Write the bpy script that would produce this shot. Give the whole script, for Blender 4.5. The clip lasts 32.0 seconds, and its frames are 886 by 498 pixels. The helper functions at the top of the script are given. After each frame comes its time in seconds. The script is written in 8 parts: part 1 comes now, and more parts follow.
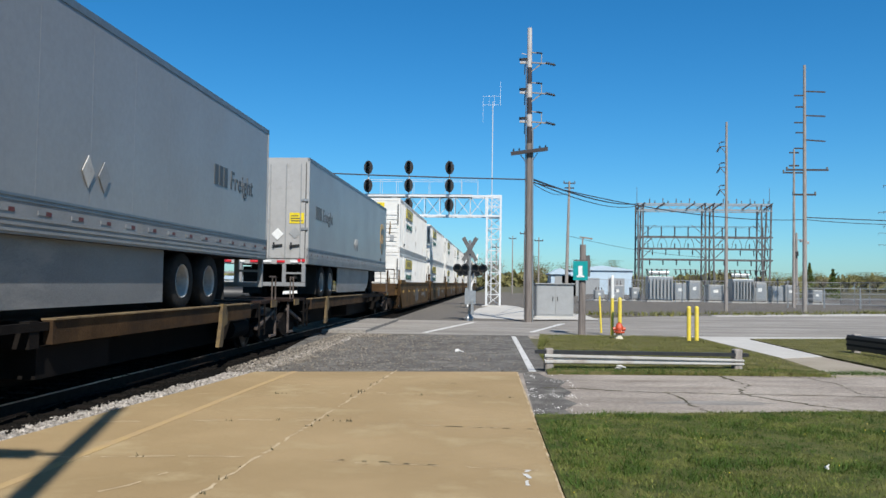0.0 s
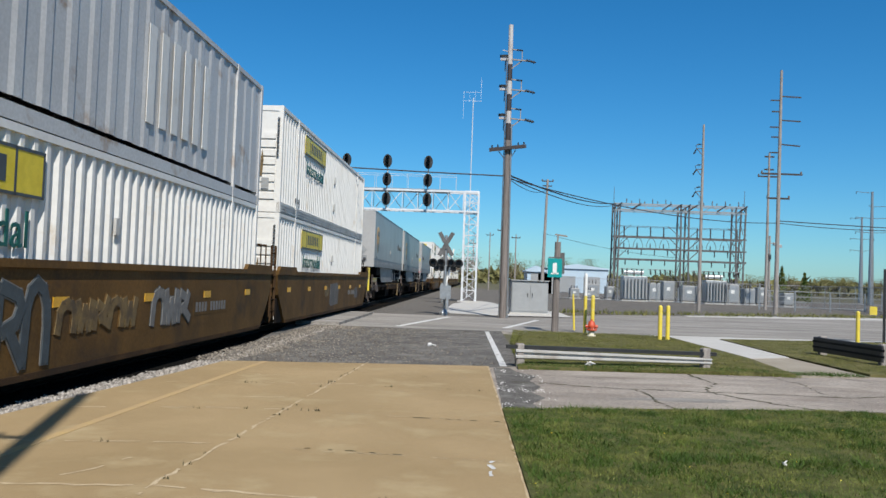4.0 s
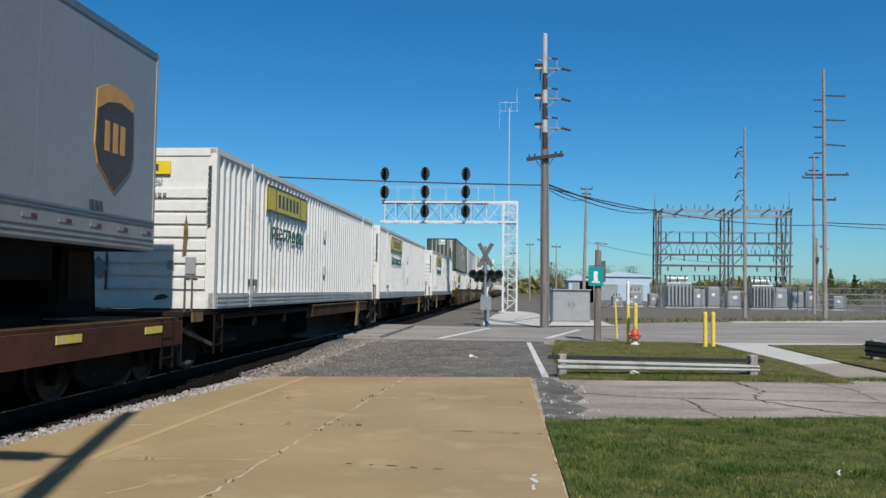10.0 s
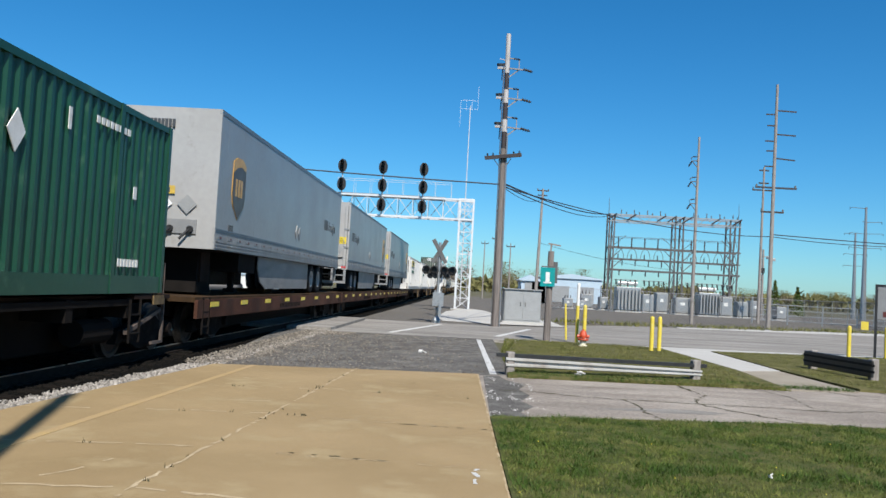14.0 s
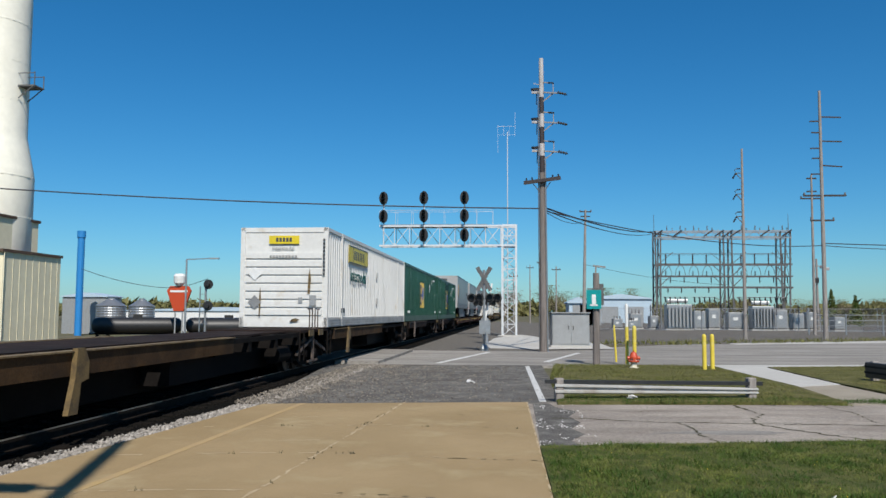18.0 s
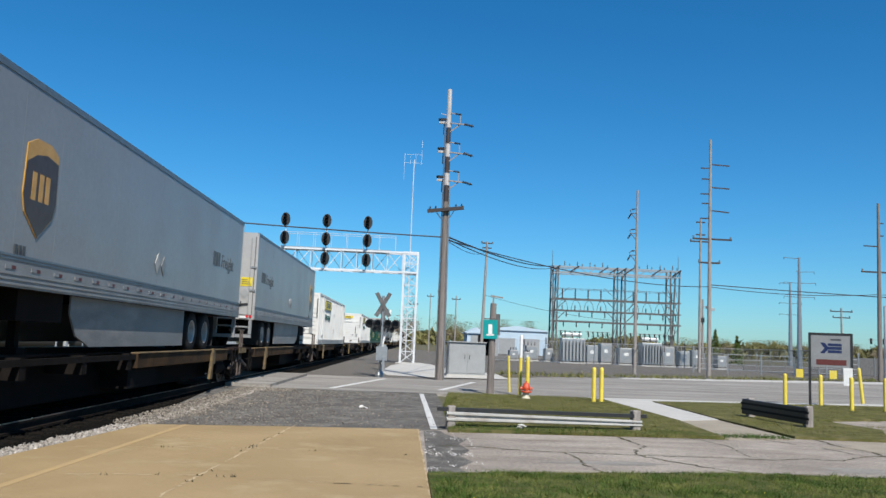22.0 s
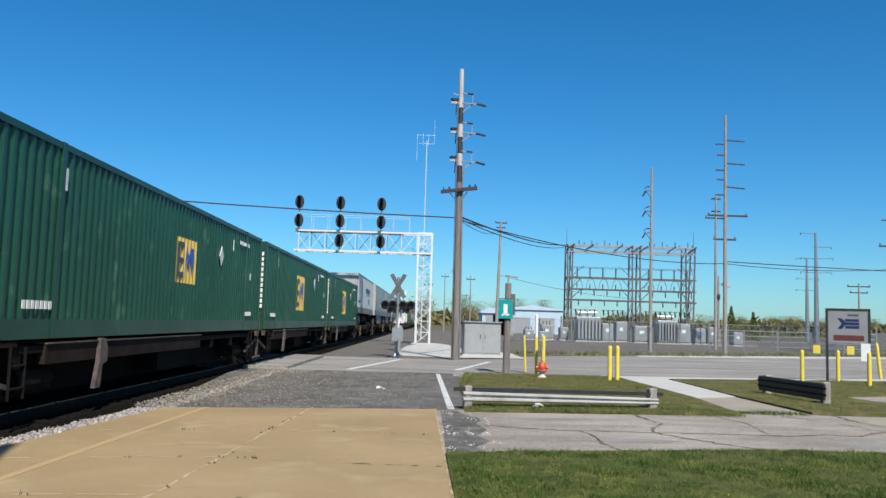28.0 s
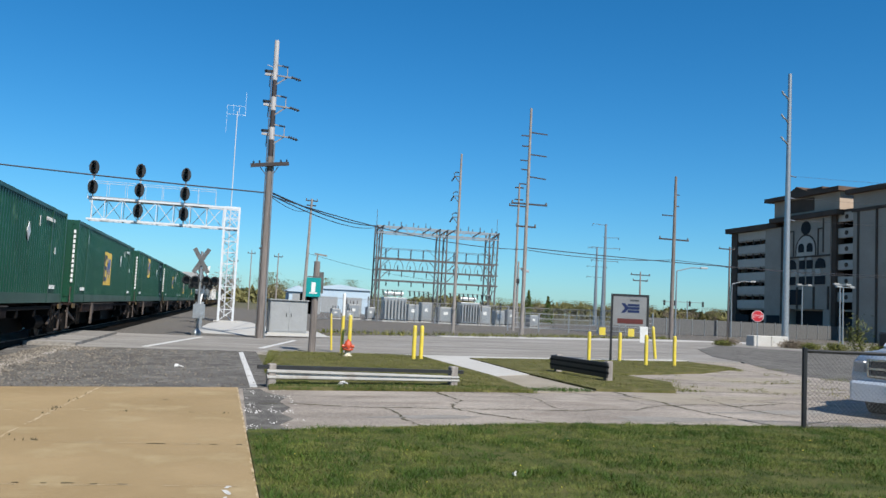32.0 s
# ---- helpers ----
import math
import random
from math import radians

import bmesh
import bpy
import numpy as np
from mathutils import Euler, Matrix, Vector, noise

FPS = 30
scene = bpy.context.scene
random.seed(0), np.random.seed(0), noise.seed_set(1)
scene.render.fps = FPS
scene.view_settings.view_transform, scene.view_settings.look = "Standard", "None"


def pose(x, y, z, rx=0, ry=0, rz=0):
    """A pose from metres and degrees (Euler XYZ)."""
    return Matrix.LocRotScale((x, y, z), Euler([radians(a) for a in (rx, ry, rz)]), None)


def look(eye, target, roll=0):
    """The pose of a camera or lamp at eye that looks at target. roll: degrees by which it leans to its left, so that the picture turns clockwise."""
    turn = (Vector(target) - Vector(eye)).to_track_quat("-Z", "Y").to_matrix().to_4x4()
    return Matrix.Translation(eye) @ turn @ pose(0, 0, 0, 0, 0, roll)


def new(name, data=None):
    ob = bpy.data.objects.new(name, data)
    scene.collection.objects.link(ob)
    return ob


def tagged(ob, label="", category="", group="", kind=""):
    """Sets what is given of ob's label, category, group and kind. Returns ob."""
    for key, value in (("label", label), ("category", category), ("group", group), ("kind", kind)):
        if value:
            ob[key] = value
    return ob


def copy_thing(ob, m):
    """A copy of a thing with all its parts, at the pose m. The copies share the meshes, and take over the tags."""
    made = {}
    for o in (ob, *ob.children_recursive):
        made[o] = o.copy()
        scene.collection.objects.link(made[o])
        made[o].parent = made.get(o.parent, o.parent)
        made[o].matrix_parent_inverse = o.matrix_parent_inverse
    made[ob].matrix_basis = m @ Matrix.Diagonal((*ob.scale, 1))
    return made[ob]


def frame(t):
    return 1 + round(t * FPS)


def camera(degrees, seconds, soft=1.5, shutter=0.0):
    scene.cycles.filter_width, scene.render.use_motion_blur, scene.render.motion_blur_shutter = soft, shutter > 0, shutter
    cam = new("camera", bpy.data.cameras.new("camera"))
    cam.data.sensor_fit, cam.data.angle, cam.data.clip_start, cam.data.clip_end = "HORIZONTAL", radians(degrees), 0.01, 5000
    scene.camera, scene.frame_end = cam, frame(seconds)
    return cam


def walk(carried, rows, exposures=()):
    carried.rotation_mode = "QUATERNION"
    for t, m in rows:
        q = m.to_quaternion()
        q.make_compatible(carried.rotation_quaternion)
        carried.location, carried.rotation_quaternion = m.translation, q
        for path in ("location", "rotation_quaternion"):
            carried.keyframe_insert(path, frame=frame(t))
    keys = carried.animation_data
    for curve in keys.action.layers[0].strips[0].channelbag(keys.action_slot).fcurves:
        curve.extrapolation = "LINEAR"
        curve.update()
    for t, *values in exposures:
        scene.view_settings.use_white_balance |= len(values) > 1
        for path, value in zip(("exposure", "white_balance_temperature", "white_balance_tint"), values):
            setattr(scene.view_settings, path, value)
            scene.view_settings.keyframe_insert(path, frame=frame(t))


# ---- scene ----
cam = camera(57.13, 32.0)
PATH = [  # seconds, x, y, z, pitch, roll, yaw
    (0.0, -0.164, -0.010, 1.628, 2.39, -0.78, 3.89),
    (0.5, -0.127, -0.003, 1.615, 2.54, 0.36, 5.07),
    (1.0, -0.134, -0.020, 1.608, 1.76, -1.30, 2.40),
    (1.5, -0.150, -0.004, 1.608, 3.00, -2.00, 1.29),
    (2.0, -0.137, -0.015, 1.604, 1.40, -1.26, 2.98),
    (2.5, -0.159, -0.018, 1.599, 1.27, -3.16, 2.80),
    (4.5, -0.083, -0.054, 1.596, 2.25, -1.62, 2.44),
    (5.0, -0.090, -0.023, 1.615, 2.21, -1.03, 3.04),
    (5.5, -0.080, -0.004, 1.601, 1.81, -0.38, 3.78),
    (6.0, -0.062, -0.027, 1.590, 1.97, -1.58, 2.97),
    (6.5, -0.046, -0.032, 1.594, -1.47, -1.01, 3.14),
    (7.0, -0.046, -0.016, 1.591, -0.66, 0.42, 3.75),
    (7.5, -0.057, -0.003, 1.593, -0.33, 0.13, 5.17),
    (8.0, -0.032, -0.013, 1.590, 0.30, 0.15, 5.40),
    (8.5, -0.058, 0.002, 1.584, 0.63, 0.39, 4.92),
    (9.0, -0.056, -0.036, 1.595, 1.49, 0.32, 5.31),
    (9.5, -0.048, -0.046, 1.615, 1.70, -0.65, 6.11),
    (10.0, -0.063, -0.010, 1.605, 2.83, -0.75, 5.15),
    (10.5, -0.060, -0.029, 1.597, 3.34, -0.63, 5.37),
    (11.0, -0.068, -0.032, 1.605, 3.17, -1.04, 4.18),
    (11.5, -0.056, -0.028, 1.600, 3.67, -0.90, 4.02),
    (12.0, -0.060, -0.021, 1.591, 3.05, -0.61, 5.02),
    (12.5, -0.072, -0.038, 1.594, 2.70, -1.50, 4.65),
    (13.0, -0.053, -0.031, 1.595, 2.89, -2.63, 0.85),
    (13.5, -0.047, -0.006, 1.593, 2.73, -2.65, 1.84),
    (14.0, -0.041, -0.015, 1.583, 2.65, -3.16, 1.86),
    (14.5, -0.067, -0.054, 1.585, 2.18, -3.03, 1.32),
    (16.5, -0.096, 0.023, 1.607, 0.86, -3.06, 3.08),
    (17.0, -0.059, 0.027, 1.609, 4.41, -3.18, 4.06),
    (17.5, -0.019, 0.038, 1.661, 3.93, -0.64, 4.76),
    (18.0, 0.025, 0.019, 1.629, 4.49, -0.27, 5.20),
    (18.5, 0.036, 0.033, 1.629, 5.81, -0.08, 3.67),
    (19.0, 0.053, 0.036, 1.618, 5.89, -1.16, 2.26),
    (19.5, 0.092, 0.036, 1.596, 4.80, -0.82, 3.23),
    (20.0, 0.066, 0.012, 1.599, 5.14, -1.10, 2.95),
    (20.5, 0.092, 0.014, 1.607, 6.39, -0.92, 2.46),
    (21.0, 0.073, 0.056, 1.595, 5.18, -2.14, 0.58),
    (21.5, 0.091, 0.024, 1.600, 6.16, -2.81, -0.84),
    (22.0, 0.095, 0.044, 1.591, 6.56, -2.37, -1.87),
    (22.5, 0.098, 0.022, 1.583, 6.58, -1.77, -1.29),
    (23.0, 0.084, 0.019, 1.587, 5.91, -1.78, -1.04),
    (23.5, 0.093, 0.014, 1.587, 6.27, -1.27, -1.11),
    (24.0, 0.076, 0.008, 1.589, 5.99, -1.14, -1.37),
    (24.5, 0.080, 0.022, 1.592, 5.41, -0.70, 0.58),
    (25.0, 0.108, 0.008, 1.583, 5.41, -0.77, 0.72),
    (25.5, 0.091, 0.011, 1.588, 5.79, -0.88, -0.74),
    (26.0, 0.089, 0.021, 1.596, 5.92, -0.96, -0.91),
    (26.5, 0.092, 0.016, 1.587, 5.55, -0.90, -1.03),
    (28.5, 0.077, 0.012, 1.605, 5.13, -1.80, -0.76),
    (29.0, 0.086, 0.042, 1.593, 5.38, -1.23, -1.24),
    (29.5, 0.079, 0.025, 1.610, 5.52, -1.99, -1.81),
    (30.0, 0.097, 0.015, 1.608, 6.30, -2.30, -2.02),
    (30.5, 0.149, -0.010, 1.593, 5.77, -1.87, -6.17),
    (31.0, 0.125, 0.005, 1.584, 5.71, -1.95, -14.21),
    (31.5, 0.082, 0.020, 1.580, 4.81, -2.79, -15.07),
    (32.0, 0.067, 0.016, 1.575, 4.24, -2.76, -14.30),
]
walk(cam, [(t, pose(x, y, z, 90 + p, r, w)) for t, x, y, z, p, r, w in PATH],
     exposures=[(0, 0.47), (2, 0.46), (4.4, 0.30), (5, 0.16), (6, 0.28), (7, 0.3), (8, 0.13), (9, 0.12), (10, 0.21), (11, 0.40), (13, 0.52), (15, 0.44), (17, 0.2), (18, 0.2), (19, 0.2), (20, 0.28), (22, 0.47), (24, 0.39), (26, 0.51), (32, 0.51)])

# ---------------------------------------------------------------- light
SUN_AZ, SUN_EL = 180 - 17, 47      # degrees clockwise from +y (up the line), and above the horizon
sky = bpy.data.worlds.new("sky")
scene.world = sky
sky.use_nodes = True
nt = sky.node_tree
tex = nt.nodes.new("ShaderNodeTexSky")
tex.sky_type, tex.sun_disc = "NISHITA", False
tex.sun_elevation, tex.sun_rotation = radians(SUN_EL), radians(SUN_AZ)
tex.altitude, tex.air_density, tex.dust_density, tex.ozone_density = 200, 1.0, 0.5, 6.0
deep = nt.nodes.new("ShaderNodeHueSaturation")          # a clear, deep blue spring sky
deep.inputs["Saturation"].default_value = 1.15
tint = nt.nodes.new("ShaderNodeMix")
tint.data_type, tint.blend_type = "RGBA", "MULTIPLY"
tint.inputs[0].default_value, tint.inputs[7].default_value = 1.0, (0.635, 0.905, 1.0, 1)
nt.links.new(tex.outputs[0], tint.inputs[6])
nt.links.new(tint.outputs[2], deep.inputs["Color"])
nt.links.new(deep.outputs[0], nt.nodes["Background"].inputs[0])
nt.nodes["Background"].inputs[1].default_value = 0.089
lamp = bpy.data.lights.new("sun", "SUN")
lamp.energy, lamp.angle, lamp.color = 5.0, radians(0.53), (1.0, 0.95, 0.87)
sun = new("sun", lamp)
_a, _e = radians(SUN_AZ), radians(SUN_EL)
sun.matrix_world = look((Vector((math.sin(_a) * math.cos(_e), math.cos(_a) * math.cos(_e), math.sin(_e))) * 50), (0, 0, 0))


# ---------------------------------------------------------------- materials
def surf(name, a, b=None, rough=0.7, metal=0.0, scale=3.0, fine=60.0, bump=0.15, mix=1.0, dirt=None, dirt_amt=0.0,
         dirt_scale=0.8, stretch=(1, 1, 1), spec=0.5, vary=0.0, coord="Object", island=0.0):
    """A surface in two tones, with coarse patches, fine grain, optional dirt and a fine relief."""
    b = b or tuple(c * 0.8 for c in a)
    m = bpy.data.materials.new(name)
    m.use_nodes = True
    n, l = m.node_tree.nodes, m.node_tree.links
    bs = n["Principled BSDF"]
    bs.inputs["Metallic"].default_value = metal
    bs.inputs["Specular IOR Level"].default_value = spec
    co = n.new("ShaderNodeTexCoord")
    mp = n.new("ShaderNodeMapping")
    mp.inputs["Scale"].default_value = stretch
    l.new(co.outputs[coord], mp.inputs[0])

    def noise_tex(s, detail=4, rgh=0.55):
        t = n.new("ShaderNodeTexNoise")
        t.inputs["Scale"].default_value, t.inputs["Detail"].default_value = s, detail
        t.inputs["Roughness"].default_value = rgh
        l.new(mp.outputs[0], t.inputs["Vector"])
        return t.outputs[0]

    def ramp(src, lo, hi):
        r = n.new("ShaderNodeMapRange")
        r.inputs[1].default_value, r.inputs[2].default_value = lo, hi
        l.new(src, r.inputs[0])
        return r.outputs[0]

    def blend(fac, x, y, kind="MIX"):
        q = n.new("ShaderNodeMix")
        q.data_type, q.blend_type = "RGBA", kind
        for sock, val in ((q.inputs[0], fac), (q.inputs[6], x), (q.inputs[7], y)):
            if isinstance(val, (int, float)):
                sock.default_value = val
            elif isinstance(val, tuple):
                sock.default_value = (*val, 1)
            else:
                l.new(val, sock)
        return q.outputs[2]

    coarse, grain = noise_tex(scale), noise_tex(fine, 3)
    col = blend(ramp(coarse, 0.35, 0.65), a, b)
    g = ramp(grain, 0.3, 0.7)
    gm = n.new("ShaderNodeMapRange")
    gm.inputs[3].default_value, gm.inputs[4].default_value = 1 - 0.22 * mix, 1 + 0.12 * mix
    l.new(g, gm.inputs[0])
    col = blend(1.0, col, gm.outputs[0], "MULTIPLY")
    if dirt:
        d = ramp(noise_tex(dirt_scale, 6, 0.65), 0.62 - 0.3 * dirt_amt, 0.72)
        col = blend(d, col, dirt)
    if vary:
        oi = n.new("ShaderNodeObjectInfo")
        vr = n.new("ShaderNodeMapRange")
        vr.inputs[3].default_value, vr.inputs[4].default_value = 1 - vary, 1 + vary
        l.new(oi.outputs["Random"], vr.inputs[0])
        col = blend(1.0, col, vr.outputs[0], "MULTIPLY")
    if island:
        ge = n.new("ShaderNodeNewGeometry")
        ir = n.new("ShaderNodeMapRange")
        ir.inputs[3].default_value, ir.inputs[4].default_value = 1 - island, 1 + island
        l.new(ge.outputs["Random Per Island"], ir.inputs[0])
        col = blend(1.0, col, ir.outputs[0], "MULTIPLY")
    l.new(col, bs.inputs["Base Color"])
    rr = n.new("ShaderNodeMapRange")
    rr.inputs[3].default_value, rr.inputs[4].default_value = max(0.03, rough - 0.12), min(1, rough + 0.1)
    l.new(coarse, rr.inputs[0])
    l.new(rr.outputs[0], bs.inputs["Roughness"])
    if bump:
        bp = n.new("ShaderNodeBump")
        bp.inputs["Strength"].default_value, bp.inputs["Distance"].default_value = bump, 0.02
        l.new(grain, bp.inputs["Height"])
        l.new(bp.outputs[0], bs.inputs["Normal"])
    return m


def plain(name, c, rough=0.5, metal=0.0, glow=0.0):
    m = surf(name, c, tuple(x * 0.85 for x in c), rough, metal, scale=6, fine=90, bump=0.05, mix=0.5)
    if glow:
        bs = m.node_tree.nodes["Principled BSDF"]
        bs.inputs["Emission Color"].default_value, bs.inputs["Emission Strength"].default_value = (*c, 1), glow
    return m


def glass(name, tint=(0.8, 0.9, 0.95)):
    m = bpy.data.materials.new(name)
    m.use_nodes = True
    bs = m.node_tree.nodes["Principled BSDF"]
    bs.inputs["Base Color"].default_value = (*tint, 1)
    bs.inputs["Transmission Weight"].default_value, bs.inputs["Roughness"].default_value = 0.9, 0.02
    return m


M = dict(
    earth=surf("earth", (0.132, 0.115, 0.0792), (0.0858, 0.0858, 0.0429), 0.95, scale=0.15, fine=8, bump=0.4, spec=0.12),
    platform=surf("platform_concrete", (0.318, 0.232, 0.126), (0.252, 0.181, 0.094), 0.85, scale=0.55, fine=160, bump=0.15, mix=1.3,
                  dirt=(0.335, 0.262, 0.15), dirt_amt=0.35, dirt_scale=1.1, spec=0.12),
    joint=surf("joint_filler", (0.47, 0.38, 0.25), (0.36, 0.275, 0.17), 0.9, scale=8, spec=0.12),
    faded_yellow=surf("faded_yellow_line", (0.40, 0.285, 0.12), (0.345, 0.25, 0.125), 0.85, scale=3, dirt=(0.33, 0.236, 0.135), dirt_amt=1.1, dirt_scale=3.5, spec=0.12),
    asphalt=surf("worn_asphalt", (0.15, 0.14, 0.128), (0.098, 0.092, 0.084), 0.9, scale=0.6, fine=70, bump=0.6,
                 dirt=(0.19, 0.18, 0.165), dirt_amt=0.45, dirt_scale=2.2, mix=3.4, spec=0.12),
    road=surf("grey_road", (0.262, 0.243, 0.218), (0.185, 0.172, 0.155), 0.9, scale=0.35, fine=30, bump=0.3,
              dirt=(0.31, 0.295, 0.275), dirt_amt=0.4, dirt_scale=0.5, mix=1.6, stretch=(0.4, 1.6, 1), spec=0.12),
    lot=surf("cracked_lot", (0.345, 0.305, 0.262), (0.228, 0.198, 0.17), 0.9, scale=0.9, fine=55, bump=0.4,
             dirt=(0.19, 0.158, 0.13), dirt_amt=0.3, dirt_scale=1.5, mix=2.2, stretch=(0.45, 1.3, 1), spec=0.12),
    crack=surf("crack_weeds", (0.045, 0.04, 0.026), (0.085, 0.08, 0.045), 0.95, scale=6, spec=0.12),
    walkway=surf("new_concrete", (0.436, 0.422, 0.396), (0.396, 0.383, 0.356), 0.85, scale=1.0, fine=70, spec=0.12),
    oldwalk=surf("old_walk", (0.29, 0.257, 0.205), (0.251, 0.218, 0.172), 0.9, scale=1.5, fine=60, spec=0.12),
    white_paint=surf("road_paint", (0.576, 0.568, 0.544), (0.44, 0.432, 0.408), 0.7, scale=5),
    ballast=surf("ballast", (0.17, 0.155, 0.137), (0.10, 0.092, 0.082), 0.95, scale=14, fine=60, bump=0.8, mix=2, spec=0.12),
    stone=surf("ballast_stone", (0.31, 0.286, 0.258), (0.15, 0.137, 0.122), 0.95, scale=9, fine=60, vary=0.3, spec=0.12, island=0.5),
    brownstone=surf("brown_gravel", (0.21, 0.185, 0.155), (0.105, 0.092, 0.077), 0.95, scale=9, fine=60, spec=0.12, island=0.55),
    # Far bed darkened so that no bright ground shows beneath the wagons.
    farbed=surf("far_ballast", (0.055, 0.048, 0.042), (0.035, 0.031, 0.027), 0.95, scale=9, fine=60, bump=0.8, mix=2, spec=0.05),
    # Soot, plus the train's shade put into these ballast, tie and rail colours.
    sooty=surf("sooty_shaded_ballast", (0.011, 0.010, 0.009), (0.006, 0.006, 0.005), 0.95, scale=9, fine=60, bump=0.8, mix=2, spec=0.03),
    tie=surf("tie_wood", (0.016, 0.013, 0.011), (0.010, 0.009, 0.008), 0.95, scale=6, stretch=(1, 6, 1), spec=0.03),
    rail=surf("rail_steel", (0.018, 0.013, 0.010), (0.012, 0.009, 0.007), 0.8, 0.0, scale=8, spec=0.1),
    railtop=surf("rail_head", (0.55, 0.54, 0.53), (0.45, 0.44, 0.43), 0.3, 0.9, scale=4),
    grass=surf("grass_soil", (0.075, 0.083, 0.025), (0.042, 0.052, 0.016), 0.95, scale=2.2, fine=50, bump=0.6, dirt=(0.11, 0.10, 0.042), dirt_amt=0.5, dirt_scale=2.5, spec=0.12),
    mown_soil=surf("mown_soil", (0.105, 0.10, 0.036), (0.06, 0.062, 0.02), 0.95, scale=1.6, fine=50, bump=0.5, dirt=(0.165, 0.14, 0.07), dirt_amt=0.5, dirt_scale=2.0, spec=0.1),
    blade=surf("grass_blade", (0.100, 0.135, 0.025), (0.028, 0.066, 0.0105), 0.6, scale=1.7, fine=24, bump=0, mix=2.4, dirt=(0.20, 0.195, 0.062), dirt_amt=0.5, dirt_scale=3.0, spec=0.12, island=0.35),
    straw=surf("dry_blade", (0.19, 0.18, 0.066), (0.12, 0.13, 0.039), 0.7, scale=1.5, fine=30, bump=0, mix=1.5, spec=0.1, island=0.3),
    mown=surf("mown_grass", (0.15, 0.155, 0.043), (0.06, 0.078, 0.019), 0.8, scale=2.2, fine=30, bump=0, mix=2.2, dirt=(0.21, 0.185, 0.075), dirt_amt=0.55, dirt_scale=1.6, spec=0.1, island=0.4),
    tuft=surf("dark_blade", (0.0561, 0.099, 0.0185), (0.033, 0.066, 0.0119), 0.6, scale=1.5, fine=30, bump=0, mix=1.5, spec=0.12),
    pole=surf("weathered_pole", (0.205, 0.18, 0.165), (0.135, 0.118, 0.108), 0.9, scale=2, fine=40, stretch=(6, 6, 0.5), spec=0.12),
    greywood=surf("grey_wood", (0.30, 0.275, 0.255), (0.20, 0.182, 0.168), 0.9, scale=3, fine=40, stretch=(6, 6, 0.6), spec=0.12),
    bleached=surf("bleached_wood", (0.46, 0.44, 0.43), (0.34, 0.32, 0.31), 0.9, scale=3, fine=40, stretch=(6, 6, 0.6), spec=0.12),
    galv=surf("galvanised", (0.375, 0.39, 0.398), (0.315, 0.33, 0.338), 0.45, 0.75, scale=5),
    signal_white=surf("silver_paint", (0.612, 0.629, 0.637), (0.527, 0.544, 0.561), 0.5, 0.2, scale=4),
    cabinet=surf("cabinet_grey", (0.3, 0.307, 0.307), (0.27, 0.277, 0.277), 0.5, 0.2, scale=2),
    subst=surf("aged_lattice", (0.128, 0.128, 0.128), (0.09, 0.09, 0.09), 0.7, 0.1, scale=5, spec=0.2),
    porcelain=surf("brown_porcelain", (0.045, 0.032, 0.028), (0.03, 0.022, 0.02), 0.4, scale=5),
    black=surf("black_paint", (0.012, 0.012, 0.013), (0.02, 0.02, 0.02), 0.5, scale=5),
    yellow=surf("bollard_yellow", (0.66, 0.52, 0.06), (0.60, 0.46, 0.05), 0.55, scale=4, dirt=(0.55, 0.48, 0.22), dirt_amt=0.35, dirt_scale=3),
    red=plain("hydrant_red", (0.468, 0.0595, 0.017), 0.45),
    cream=plain("hydrant_cream", (0.637, 0.595, 0.468), 0.5),
    teal=plain("teal_sign", (0, 0.255, 0.255), 0.4),
    white=plain("white_paint", (0.68, 0.68, 0.663), 0.5),
    dullred=plain("dull_red_tape", (0.10, 0.02, 0.016), 0.5),
    stop_red=plain("stop_red", (0.55, 0.02, 0.03), 0.4),
    navy=plain("navy_vinyl", (0.008, 0.018, 0.075), 0.4),
    wire=plain("wire", (0.03, 0.03, 0.035), 0.6),
    rubber=surf("tyre_rubber", (0.018, 0.018, 0.018), (0.03, 0.03, 0.03), 0.85, scale=6, spec=0.15),
    chrome=plain("chrome", (0.75, 0.75, 0.77), 0.18, 1.0),
    # train
    trailer=surf("trailer_grey", (0.231, 0.237, 0.244), (0.213, 0.219, 0.226), 0.38, 0.1, scale=0.5, fine=12, bump=0.03, mix=0.35),
    trailer_end=surf("trailer_white", (0.325, 0.322, 0.315), (0.295, 0.292, 0.285), 0.45, scale=0.8, fine=9, bump=0.02, mix=0.25, dirt=(0.24, 0.23, 0.215), dirt_amt=0.14, dirt_scale=2),
    toprail=plain("top_rail", (0.10, 0.14, 0.18), 0.5),
    skirt=surf("skirt", (0.217, 0.222, 0.226), (0.183, 0.187, 0.191), 0.5, scale=1.5, dirt=(0.261, 0.244, 0.217), dirt_amt=0.3),
    skirt_panel=surf("skirt_panel", (0.165, 0.17, 0.174), (0.135, 0.139, 0.143), 0.55, scale=1.0, dirt=(0.25, 0.24, 0.225), dirt_amt=0.25, dirt_scale=0.7, stretch=(1, 0.5, 1.6)),
    shield_brown=plain("shield_brown", (0.055, 0.028, 0.012), 0.4),
    shield_gold=plain("shield_gold", (0.50, 0.27, 0.05), 0.4),
    railgrey=surf("bottom_rail_grey", (0.42, 0.415, 0.40), (0.34, 0.335, 0.32), 0.55, scale=1.5, fine=12, bump=0.03, mix=0.5, dirt=(0.22, 0.19, 0.16), dirt_amt=0.3, dirt_scale=2),
